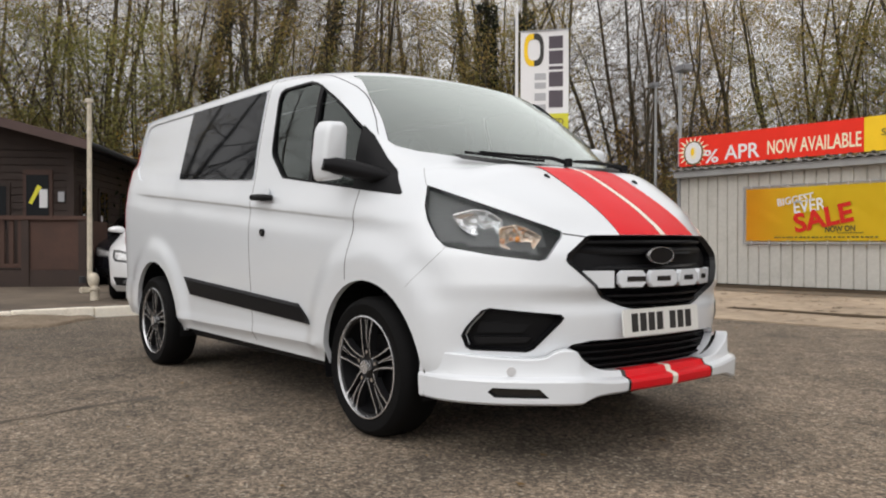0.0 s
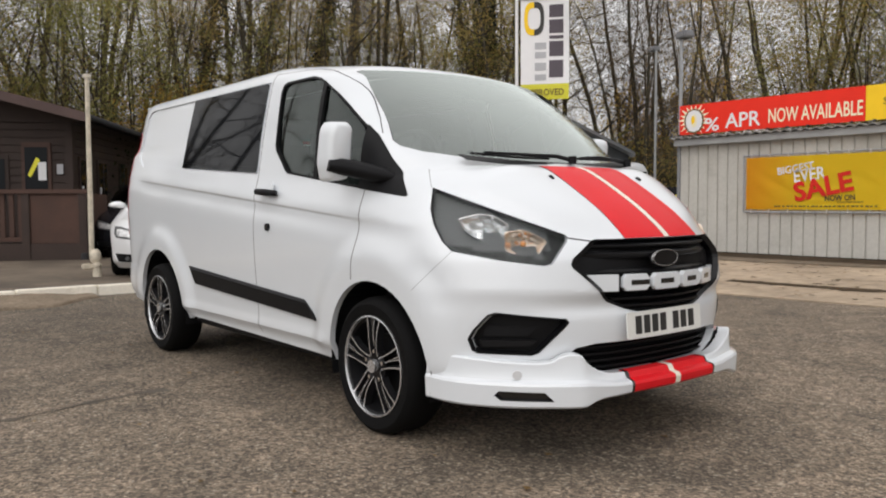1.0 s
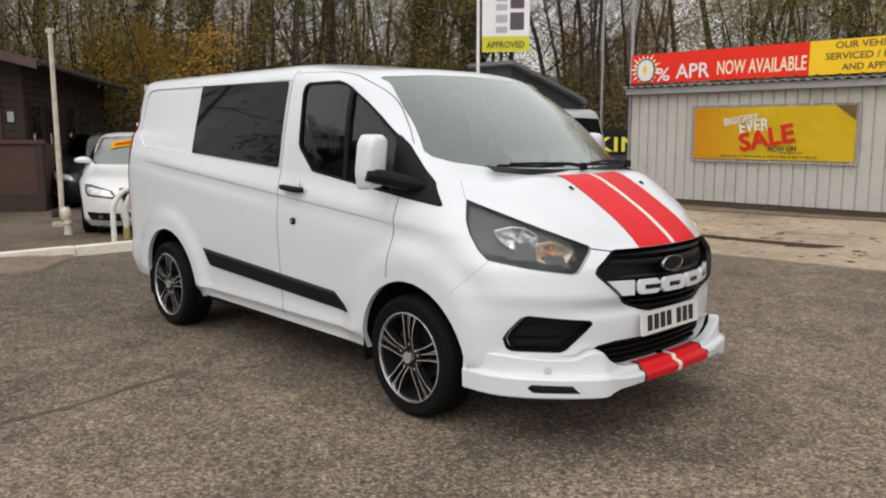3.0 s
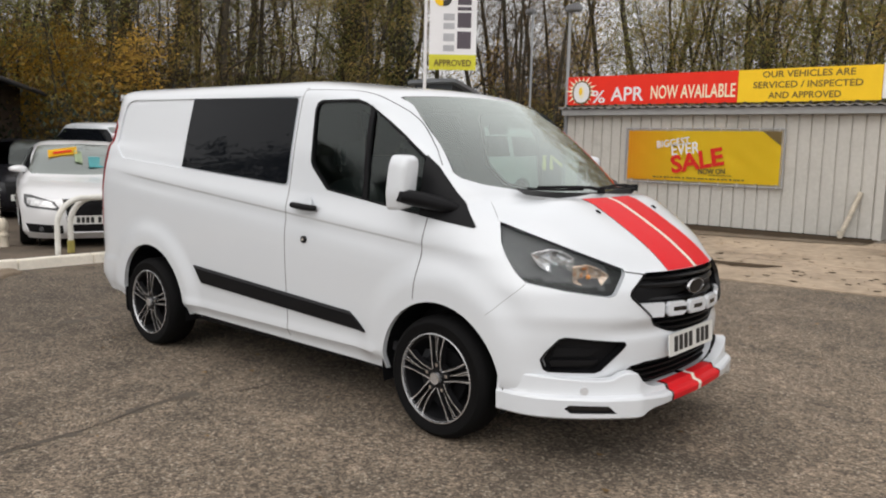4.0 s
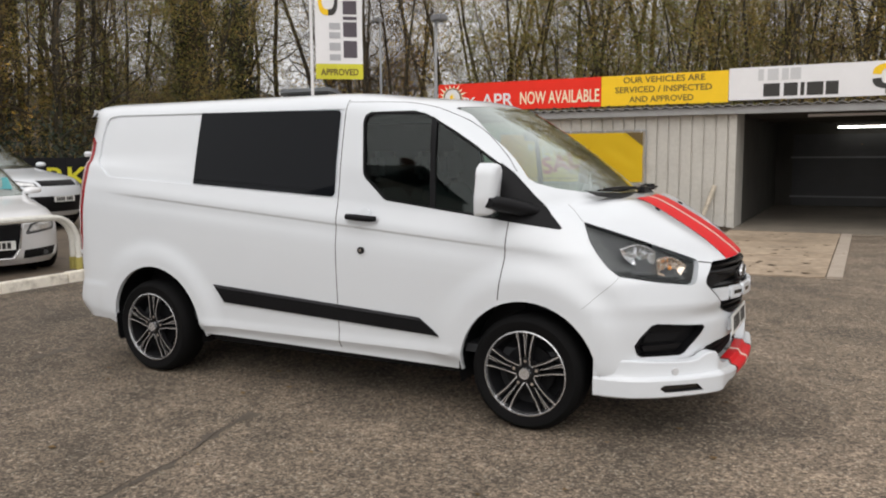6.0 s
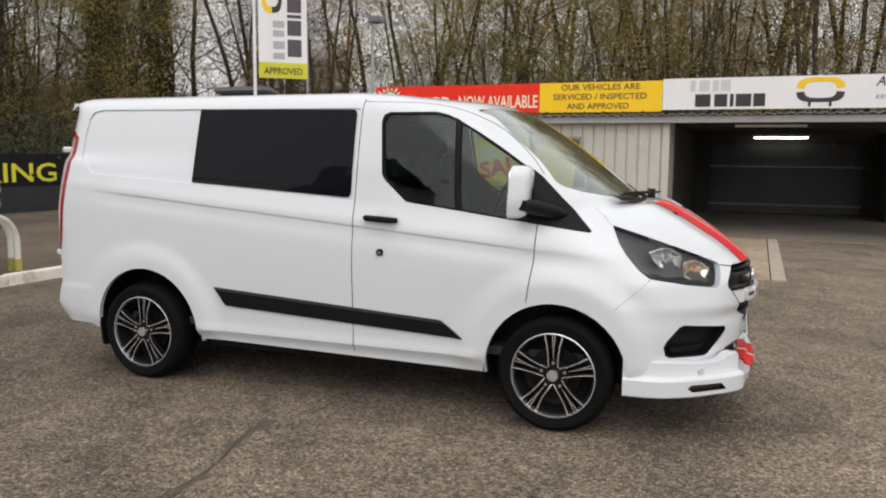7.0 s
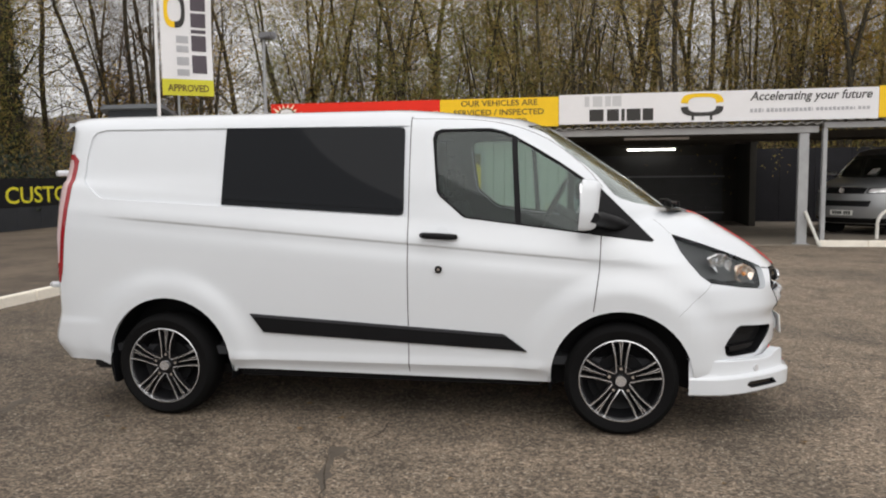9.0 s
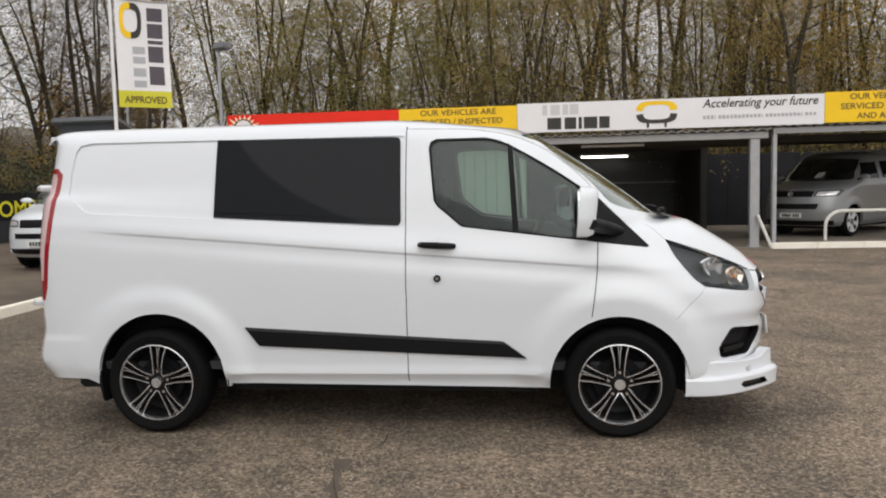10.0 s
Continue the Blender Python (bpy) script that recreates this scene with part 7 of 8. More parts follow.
part("grille_frame", tube(bmesh.new(), [(2.10, -0.36, 0.665), (2.115, -0.31, 0.34), (2.11, -0.235, 0.225), (2.118, 0.235, 0.225), (2.115, 0.31, 0.34), (2.10, 0.36, 0.665), (2.112, 0.0, 0.672), (2.10, -0.36, 0.665)], 0.010, 6), CHROME, hatch, "thin chrome grille frame", smooth=True)
for s in (-1, 1):
    part("fog_lamp", disc(bmesh.new(), Matrix.Translation((2.02, s * 0.62, 0.27)) @ pose(0, 0, 0, 0, 90, s * 18), 0.028, 0.02, 16), LAMPGREY, hatch, "round fog lamp")
for nm, a, mm in (("sale_sticker", (-0.47, -0.08, 1.185, 1.285), SIGNYEL), ("sticker_print", (-0.40, -0.15, 1.222, 1.250), SIGNRED), ("price_sticker", (0.06, 0.60, 1.02, 1.17), mat("turquoise price sticker", (0.16, 0.55, 0.58), 0.5)), ("paper", (-0.12, -0.02, 1.08, 1.24), mat("pale green paper", (0.5, 0.6, 0.4), 0.6))):
    y0, y1, z0, z1 = a
    bm = bmesh.new()
    q = []
    for y, z in ((y0, z0), (y1, z0), (y1, z1), (y0, z1)):
        f = [pchip([r[0] for r in HATCH], [r[k] for r in HATCH])(z) for k in (1, 2, 3, 4)]
        x = f[3] + (f[1] - f[3]) * max(0, 1 - (abs(y) / f[0]) ** 2) ** (1 / f[2])
        tilt = 0.16 * (y + 0.275) if y < -0.07 else 0.0
        q.append(bm.verts.new((x + (0.020 if nm == "sticker_print" else 0.014) - 1.65 * tilt, y, z + 0.01 + tilt)))
    bm.faces.new(q)
    bmesh.ops.solidify(bm, geom=bm.faces[:], thickness=0.002)
    part(nm, bm, mm, hatch, "bright windscreen sticker")

SUV = [
    (0.278, 0.84, 2.05, 5, 1.1, -2.15, 8),
    (0.422, 0.92, 2.18, 4.6, 1.1, -2.22, 9),
    (0.688, 0.94, 2.22, 4.2, 1.1, -2.24, 10),
    (0.888, 0.94, 2.18, 3.8, 1.1, -2.24, 10),
    (0.999, 0.938, 2.05, 3.6, 1.05, -2.23, 10),
    (1.088, 0.93, 1.75, 3.6, 0.8, -2.21, 10),
    (1.166, 0.915, 1.3, 3.8, 0.4, -2.18, 10),
    (1.232, 0.89, 0.98, 4.2, 0.1, -2.14, 9),
    (1.421, 0.81, 0.66, 4.6, -0.2, -2.02, 8),
    (1.61, 0.73, 0.36, 4.8, -0.5, -1.9, 7),
    (1.732, 0.67, 0.14, 4.6, -0.6, -1.85, 6),
    (1.787, 0.56, -0.05, 4.2, -0.8, -1.75, 6),
    (1.815, 0.35, -0.25, 4, -0.9, -1.6, 5),
    (1.82, 0.02, -0.4, 3, -1, -1.4, 4),
]
vehicle("estate_car", "white sports utility car with black lower bumper", pose(-13.3, 5.45, 0.118, 0, 0, 8), SUV, WHITE,
        [(-0.64, 1.698), (0.1, 1.748), (0.1, 1.221), (-0.74, 1.238), (-0.79, 1.276)],
        [[(0.62, 1.265), (-0.02, 1.654), (-1.55, 1.665), (-1.95, 1.332)]],
        [(-0.90, 1.032), (-0.52, 0.955), (-0.50, 0.877), (-0.88, 0.899)],
        [(-0.46, 0.999), (0.1, 0.999), (0.1, 0.888), (-0.44, 0.888)],
        [[(-0.84, 0.688), (0.1, 0.688), (0.1, 0.377), (-0.78, 0.377)]],
        (1.38, -1.35), 0.37, (2.235, 0.0, 0.63), 0.92, (0.62, 1.03, 1.29), glassmat=SCREEN)
vehicle("hatchback", "black hatchback parked beside the timber cabin", pose(-12.5, 2.8, 0.118, 0, 0, -24), HATCH, DARKPAINT, *HATCHARGS)

BUS_LOWER = [
    (0.25, 0.86, 2.30, 6, 1.2, -2.40, 10), (0.36, 0.93, 2.44, 5.5, 1.2, -2.46, 12), (0.62, 0.95, 2.47, 5, 1.2, -2.47, 14), (0.85, 0.952, 2.44, 4.6, 1.2, -2.46, 14),
    (1.00, 0.95, 2.34, 4.2, 1.2, -2.45, 14), (1.08, 0.945, 2.16, 4.0, 1.1, -2.45, 14), (1.16, 0.93, 1.80, 4.2, 0.9, -2.44, 14)]
BUS_UPPER = [
    (1.22, 0.915, 1.62, 4.6, 0.8, -2.43, 14), (1.40, 0.875, 1.42, 5, 0.7, -2.40, 14), (1.60, 0.83, 1.18, 5.2, 0.5, -2.36, 14), (1.76, 0.79, 0.98, 5.4, 0.3, -2.33, 14),
    (1.86, 0.74, 0.84, 5.2, 0.1, -2.30, 12), (1.92, 0.62, 0.66, 4.6, -0.1, -2.25, 9), (1.945, 0.40, 0.4, 4, -0.4, -2.1, 6), (1.95, 0.02, 0.0, 3, -0.6, -1.8, 4)]
BUS = BUS_LOWER + BUS_UPPER
BUSARGS = ([(-0.72, 1.75), (0.1, 1.80), (0.1, 1.20), (-0.80, 1.22), (-0.84, 1.26)],
           [[(1.20, 1.24), (0.92, 1.66), (0.30, 1.68), (0.26, 1.24)], [(0.10, 1.24), (0.10, 1.70), (-1.05, 1.72), (-1.05, 1.24)], [(-1.20, 1.24), (-1.20, 1.72), (-2.15, 1.70), (-2.22, 1.26)]],
           [(-0.88, 0.98), (-0.50, 0.93), (-0.48, 0.82), (-0.84, 0.82)],
           [(-0.47, 0.95), (0.1, 0.95), (0.1, 0.80), (-0.45, 0.80)],
           [[(-0.62, 0.70), (0.1, 0.70), (0.1, 0.60), (-0.60, 0.60)], [(-0.80, 0.42), (0.1, 0.42), (0.1, 0.32), (-0.76, 0.32)]],
           (1.52, -1.48), 0.335, (2.485, 0.0, 0.51), 0.935, (1.22, 1.05, 1.28), SCREEN)
camper = vehicle("camper_van", "white camper van with a raised grey pop-up roof", pose(-8.0, 10.45, 0.118, 0, 0, -90), BUS, WHITE, *BUSARGS)
bm = bmesh.new()
prism(bm, rounded([(-1.9, -0.74), (0.85, -0.74), (0.85, 0.74), (-1.9, 0.74)], 0.18), Matrix(((1, 0, 0, 0), (0, 1, 0, 0), (0.29, 0, 1, 2.60), (0, 0, 0, 1))), 0.09, 0.03)
part("pop_roof", bm, mat("grey roof shell", (0.16, 0.17, 0.18), 0.5, vary=0.15), camper, "raised grey roof shell")
bm = bmesh.new()
a = [(-1.8, -0.56), (0.72, -0.56), (0.72, 0.56), (-1.8, 0.56)]
lo = [bm.verts.new((x, y, 1.93)) for x, y in a]
hi = [bm.verts.new((x, y, 2.61 + 0.29 * x)) for x, y in a]
for k in range(4):
    bm.faces.new((lo[k], lo[(k + 1) % 4], hi[(k + 1) % 4], hi[k]))
part("roof_canvas", bm, mat("dark grey canvas", (0.05, 0.055, 0.06), 0.9, vary=0.2), camper, "dark grey folding canvas")
BIGBUS = [(z + 0.06 * step(0.62, 0.9, z) * (1 - step(1.30, 1.7, z)), *rest) for z, *rest in BUS]
grey_van = vehicle("delivery_van", "metallic grey van parked under the carport roof", pose(8.55, 15.22, 0.120, 0, 0, -137), BIGBUS, GREYPAINT,
                   [(-0.72, 1.75), (0.1, 1.80), (0.1, 1.26), (-0.80, 1.28), (-0.84, 1.32)], [[(1.16, 1.30), (0.90, 1.67), (0.30, 1.69), (0.26, 1.30)], [(0.10, 1.30), (0.10, 1.70), (-1.05, 1.72), (-1.05, 1.30)]],
                   [(-0.91, 1.055), (-0.86, 1.075), (-0.50, 1.050), (-0.46, 0.925), (-0.52, 0.915), (-0.87, 0.925)],
                   [(-0.46, 1.045), (0.1, 1.055), (0.1, 0.915), (-0.44, 0.915)],
                   [[(-0.60, 0.765), (0.1, 0.765), (0.1, 0.640), (-0.56, 0.640)], [(-0.84, 0.385), (0.1, 0.385), (0.1, 0.27), (-0.80, 0.27)]],
                   (1.52, -1.48), 0.335, (2.487, 0.0, 0.50), 0.935, (1.22, 1.05, 1.34), SCREEN)
part("badge", disc(bmesh.new(), pose(2.475, 0, 0.985, 0, 86, 0), 0.062, 0.03, 24), CHROME, grey_van, "round chrome badge")
part("grille_strip", tube(bmesh.new(), [(2.40, -0.45, 1.062), (2.455, -0.2, 1.066), (2.462, 0, 1.066), (2.455, 0.2, 1.066), (2.40, 0.45, 1.062)], 0.009, 6), CHROME, grey_van, "thin chrome strip", smooth=True)
bm = bmesh.new()
bm.faces.new([bm.verts.new(q) for q in ((1.56, 0.02, 1.33), (1.56, 0.22, 1.35), (1.42, 0.26, 1.47), (1.43, 0.08, 1.46))])
bmesh.ops.solidify(bm, geom=bm.faces[:], thickness=0.002)
part("paper", bm, PLATE, grey_van, "white sheet behind the windscreen")


# ---- woodland ----
def tree_mesh(seed, height=14.0, stems=1, thick=0.16, limbs=26, reach=(0.10, 0.22), rise=(0.15, 0.75), lean=0.05, twigs=(5, 4, 3)):
    """One tree: trunks with side limbs as tapered tubes, fine twigs, and the tips where leaves may hang."""
    rnd = random.Random(seed)
    verts, faces, tips = [], [], []
    tv, tf = [], []

    def seg(p0, p1, r0, r1, n, vv, ff):
        d = (p1 - p0).normalized()
        a = d.orthogonal().normalized()
        b = d.cross(a)
        i = len(vv)
        for p, r in ((p0, r0), (p1, r1)):
            for k in range(n):
                t = k * math.tau / n
                vv.append(p + r * (math.cos(t) * a + math.sin(t) * b))
        for k in range(n):
            ff.append((i + k, i + (k + 1) % n, i + n + (k + 1) % n, i + n + k))

    def limb(p, d, length, r, depth):
        n = 7 if depth == 0 else 4 if depth == 1 else 3
        k = (11, 5, 2, 1, 1)[depth]
        kids = (limbs, *twigs, 0)[depth]
        vv, ff = (verts, faces) if depth < 2 else (tv, tf)
        line = [(p.copy(), d)]
        wob = (0.05, 0.20, 0.26, 0.25, 0)[depth]
        for i in range(k):
            d = (d + Vector((rnd.gauss(0, wob), rnd.gauss(0, wob), rnd.gauss(0, wob * 0.8) + (0.09 if depth == 1 else 0.02)))).normalized()
            q = line[-1][0] + d * (length / k)
            if depth >= 3:
                a = d.orthogonal().normalized() * r
                b = d.cross(a)
                i0 = len(vv)
                vv.extend((p + a, p - a * 0.5 + b * 0.87, p - a * 0.5 - b * 0.87, q))
                ff.extend(((i0, i0 + 1, i0 + 3), (i0 + 1, i0 + 2, i0 + 3), (i0 + 2, i0, i0 + 3)))
            else:
                taper = 0.80 if depth == 0 else 0.88
                seg(line[-1][0], q, r * (1 - taper * i / k), r * (1 - taper * (i + 1) / k), n, vv, ff)
            line.append((q, d))
        for c in range(kids):
            t = (c + rnd.random()) / kids * 0.90 + 0.10 if depth == 0 else rnd.uniform(0.15, 1.0)
            i = min(int(t * k), k - 1)
            u = t * k - i
            q = line[i][0].lerp(line[i + 1][0], u)
            d0 = line[i + 1][1]
            o = Matrix.Rotation(rnd.uniform(0, math.tau), 3, d0) @ d0.orthogonal().normalized()
            if depth == 0:
                dd = (d0 * rnd.uniform(*rise) + o).normalized()
                f = rnd.uniform(*reach) * (1.2 - 0.55 * t)
                rr = r * (1 - 0.8 * t) * rnd.uniform(0.22, 0.42)
            else:
                dd = (d0 * rnd.uniform(0.5, 1.1) + o * rnd.uniform(0.5, 1.1) + Vector((0, 0, rnd.uniform(-0.15, 0.25)))).normalized()
                f = rnd.uniform(0.35, 0.65)
                rr = r * (1 - 0.85 * t) * rnd.uniform(0.42, 0.6)
            limb(q, dd, length * f, max(0.0046, rr), depth + 1)
        if depth >= 2:
            tips.append(line[-1][0])

    for s in range(stems):
        off = Vector((rnd.uniform(-0.4, 0.4), rnd.uniform(-0.4, 0.4), -0.3)) if stems > 1 else Vector((0, 0, -0.3))
        way = Vector((rnd.gauss(0, lean), rnd.gauss(0, lean), 1)).normalized()
        limb(off, way, height * rnd.uniform(0.85, 1.05), thick * rnd.uniform(0.8, 1.15), 0)
    return verts, faces, tv, tf, tips


def leaf_cards(rnd, points, count, size, spread):
    vv, ff = [], []
    for _ in range(count):
        p = rnd.choice(points) + Vector((rnd.gauss(0, spread), rnd.gauss(0, spread), rnd.gauss(0, spread)))
        a = Vector((rnd.gauss(0, 1), rnd.gauss(0, 1), rnd.gauss(0, 1))).normalized()
        b = a.orthogonal().normalized()
        s = size * rnd.uniform(0.6, 1.3)
        i = len(vv)
        vv += [p - a * s, p + b * s * 0.75, p + a * s]
        ff.append((i, i + 1, i + 2))
    return vv, ff


def raw(name, vv, ff, material, parent=None, smooth=False):
    me = bpy.data.meshes.new(name)
    me.from_pydata([tuple(v) for v in vv], [], ff)
    me.materials.append(material)
    if smooth:
        me.polygons.foreach_set("use_smooth", [True] * len(me.polygons))
    ob = new(name, me)
    if parent is not None:
        ob.parent = parent
    return ob


KINDS = []
SPEC = [  # height, stems, thick, limbs, reach, rise, lean, twigs, leaves, leaf size, leaf material, ivy (leaves, width), label
    (15, 1, 0.15, 38, (0.14, 0.30), (0.1, 0.6), 0.04, (6, 4, 2), 3800, 0.046, LEAFBROWN, None, "tall woodland tree with fine twigs and few brown leaves"),
    (14, 2, 0.13, 21, (0.14, 0.28), (0.1, 0.7), 0.09, (5, 3, 2), 11000, 0.046, LEAFMIX, None, "twin-stemmed tree with thin olive and brown leaves"),
    (16, 1, 0.19, 28, (0.13, 0.26), (0.1, 0.7), 0.06, (5, 4, 2), 3500, 0.046, LEAFGREEN, (7000, 0.22), "tall tree with an ivy-clad dark trunk"),
    (12, 3, 0.10, 14, (0.16, 0.32), (0.2, 0.9), 0.10, (5, 3, 2), 13000, 0.046, LEAFMIX, None, "multi-stemmed tree with speckled olive foliage"),
    (4.6, 3, 0.05, 14, (0.22, 0.40), (0.2, 0.8), 0.14, (4, 3, 2), 4500, 0.066, LEAFYEL, None, "small bushy tree with gold autumn leaves"),
    (15, 1, 0.13, 40, (0.13, 0.28), (0.0, 0.5), 0.06, (6, 4, 2), 2400, 0.044, LEAFBROWN, None, "bare dark tree with level side branches"),
    (9.0, 4, 0.055, 9, (0.14, 0.28), (0.3, 1.0), 0.08, (4, 3, 2), 6500, 0.042, LEAFMIX, None, "thin multi-stemmed sapling clump with sparse leaves"),
    (7.5, 5, 0.05, 8, (0.18, 0.30), (0.3, 0.9), 0.12, (4, 3, 2), 6500, 0.048, LEAFGREEN, None, "bushy sapling clump with olive leaves"),
    (16, 1, 0.28, 24, (0.12, 0.24), (0.1, 0.6), 0.04, (5, 4, 2), 2500, 0.046, LEAFGREEN, (15000, 0.30), "stout tree with its trunk thickly clad in dark ivy"),
    (12, 2, 0.09, 18, (0.14, 0.28), (0.2, 0.8), 0.08, (5, 3, 2), 6000, 0.064, LEAFYEL, None, "slender birch-like tree with yellow leaves"),
    (11, 1, 0.085, 26, (0.14, 0.28), (0.2, 0.8), 0.06, (5, 3, 2), 9000, 0.044, LEAFMIX, None, "slim straight tree with speckled yellow-green leaves"),
    (12, 2, 0.11, 20, (0.18, 0.36), (0.0, 0.7), 0.13, (5, 4, 3), 1800, 0.042, LEAFBROWN, None, "open bare tree with crooked spreading limbs"),
    (14.5, 3, 0.20, 16, (0.20, 0.36), (0.1, 0.8), 0.14, (6, 4, 3), 600, 0.050, LEAFBROWN, None, "broad crooked bare tree by the yard edge"),
]
for i, (h, st, th, lb, rc, ri, ln, tw, nl, ls, lm, ivy, lab) in enumerate(SPEC):
    rnd = random.Random(50 + i)
    a, b, c, d, tips = tree_mesh(11 + i, h, st, th, lb, rc, ri, ln, tw)
    t = thing("tree", lab, "tree", pose(0, 0, -60), group="woodland trees")
    raw("trunk", a, b, BARK, t, True)
    raw("crown", c, d, TWIG, t)
    vv, ff = leaf_cards(rnd, tips, nl, ls, 0.18)
    raw("foliage", vv, ff, lm, t)
    if ivy:
        # ivy follows the trunk's own line up to two thirds of its height
        count, wide = ivy
        line = [sum(a[14 * k:14 * k + 7], Vector()) / 7 for k in range(9)]
        pts = []
        for _ in range(900):
            u = rnd.random() ** 0.85 * 7.99
            k = int(u)
            turn = rnd.uniform(0, math.tau)
            bulge = wide * (1.25 - u / 14) * (1 + 0.45 * noise.noise((math.cos(turn), math.sin(turn) + i, u * 0.9))) * rnd.uniform(0.75, 1.15)
            pts.append(line[k].lerp(line[k + 1], u - k) + Vector((math.cos(turn), math.sin(turn), 0)) * (bulge + th * 0.6))
        vv, ff = leaf_cards(rnd, pts, count, 0.062, 0.07)
        raw("ivy", vv, ff, IVY, t)
    KINDS.append(t)

rnd = random.Random(7)
spots = []
first = set()


def plant(x, y, kind):
    z = ground_z(x, y)
    m = pose(x, y, z, rnd.uniform(-2, 2), rnd.uniform(-2, 2), rnd.uniform(0, 360))
    t = KINDS[kind]
    if kind not in first:
        first.add(kind)
        t.matrix_world = m
        return t
    return copy_thing(t, m)


def clear_of_spots(x, y, gap):
    return all((x - a) ** 2 + (y - b) ** 2 > gap for a, b in spots)


# stout ivy-clad trunks beyond the fence
for x, y, k in ((-21.7, 18.9, 8), (-20.6, 20.0, 2), (-19.4, 21.2, 8), (-25.2, 8.9, 2), (-24.2, 10.6, 2), (-23.5, 12.1, 2), (-22.9, 13.6, 0), (-24.5, 15.5, 0), (-26.0, 6.2, 0), (-27.0, 9.0, 5), (-28.5, 11.5, 0), (-27.5, 14.0, 5), (-25.5, 2.6, 5), (-28, 4.5, 0), (-30, 7.5, 0), (-24.0, -0.5, 0)):
    spots.append((x, y))
    plant(x, y, k)
tries = 0
while len(spots) < 84 and tries < 6000:
    tries += 1
    az = rnd.uniform(60, 184)
    r = rnd.triangular(22, 50, 26)
    x, y = 2.5 + r * math.cos(radians(az)), r * math.sin(radians(az)) - 4.5
    if y < 22 and x > -18.5 or x < -11 and y < 12 and r < 26:
        continue
    # the stand is thinner behind the carport and the yard corner
    if az < 104 and rnd.random() < 0.3 or 111 < az < 123 and rnd.random() < 0.5:
        continue
    if not clear_of_spots(x, y, 1.9):
        continue
    spots.append((x, y))
    if az > 140:
        k = rnd.choice((0, 0, 5, 5, 1, 0, 3))
    elif az > 129:
        k = rnd.choice((0, 1, 3, 3, 5, 1))
    elif az > 116:
        k = rnd.choice((11, 11, 11, 5, 0))
    else:
        k = rnd.choice((1, 3, 3, 10, 10, 0, 1))
    plant(x, y, k)
# slim stems along the wood's edge behind the workshop
while len(spots) < 110 and tries < 9000:
    tries += 1
    x = rnd.uniform(-10, 18)
    y = 22.6 + rnd.uniform(0, 4.0) - max(0, x - 10) * 0.1
    if not clear_of_spots(x, y, 0.9):
        continue
    spots.append((x, y))
    plant(x, y, rnd.choice((10, 10, 6, 3, 7)))
for k in range(26):
    plant(-20.2 - rnd.uniform(-0.5, 3.5), 22 - 26 * k / 25, rnd.choice((6, 6, 7, 7)))
for x, y in ((-20.6, 7.4), (-19.8, 8.6), (-22.5, 9.2), (-21.4, 6.0), (-24, 8.0), (-25, 9.5), (-23, 10.6), (-18.6, 26.5), (-17.0, 28.0)):
    plant(x, y, 4)
for x, y in ((11.8, 24.6), (13.6, 26.0), (9.6, 27.5), (-15.5, 29.5), (-7.5, 28.0)):
    plant(x, y, 9)
for x, y, k in ((-17.6, 23.8, 5), (-20.8, 25.0, 0), (-19.2, 26.6, 5)):
    plant(x, y, k)
# a crooked bare tree at the open side of the yard, mirrored in the side glass
plant(-23.5, -10.3, 12)


def thicket(name, label, path, count, height, width, leafmat, seed, leaf=0.05, leaves=9):
    """Undergrowth along a line: thin stems with small leaves."""
    rnd = random.Random(seed)
    vv, ff = [], []
    n = len(path) - 1
    pts = []
    for _ in range(count):
        t = rnd.random() * n
        i = min(int(t), n - 1)
        u = t - i
        x = path[i][0] * (1 - u) + path[i + 1][0] * u + rnd.gauss(0, width)
        y = path[i][1] * (1 - u) + path[i + 1][1] * u + rnd.gauss(0, width)
        p = Vector((x, y, ground_z(x, y) - 0.1))
        d = Vector((rnd.gauss(0, 0.25), rnd.gauss(0, 0.25), 1)).normalized()
        h = height * rnd.uniform(0.4, 1.1)
        r = rnd.uniform(0.008, 0.02)
        for k in range(3):
            q = p + d * h / 3
            a = d.orthogonal().normalized()
            b = d.cross(a)
            i0 = len(vv)
            for c, rr in ((p, r * (1 - k / 3.2)), (q, r * (1 - (k + 1) / 3.2))):
                for j in range(3):
                    vv.append(c + rr * (math.cos(j * 2.094) * a + math.sin(j * 2.094) * b))
            for j in range(3):
                ff.append((i0 + j, i0 + (j + 1) % 3, i0 + 3 + (j + 1) % 3, i0 + 3 + j))
            p = q
            pts.append(p)
            d = (d + Vector((rnd.gauss(0, 0.3), rnd.gauss(0, 0.3), 0.1))).normalized()
    ob = raw(name, vv, ff, TWIG)
    tagged(ob, label, "undergrowth", kind="stuff")
    lv, lf = leaf_cards(rnd, pts, count * leaves, leaf, 0.22)
    raw("foliage", lv, lf, leafmat, ob)


thicket("undergrowth", "olive and brown undergrowth at the wood's edge", [(16, 22.6), (0, 23.0), (-12, 23.5), (-17.5, 21), (-19.5, 12), (-20.5, 4), (-21, -4)], 1500, 3.4, 0.8, LEAFMIX, 3, leaves=24)
thicket("undergrowth", "dark bramble thicket under the trees", [(14, 26), (0, 27), (-14, 27), (-22, 20), (-24, 8), (-25, -4)], 1300, 4.6, 1.6, LEAFGREEN, 5, 0.06, 20)
thicket("undergrowth", "tall thin brown saplings between the trees", [(17, 25), (4, 26), (-6, 26.5)], 700, 7.5, 1.8, LEAFMIX, 15, 0.042, 24)
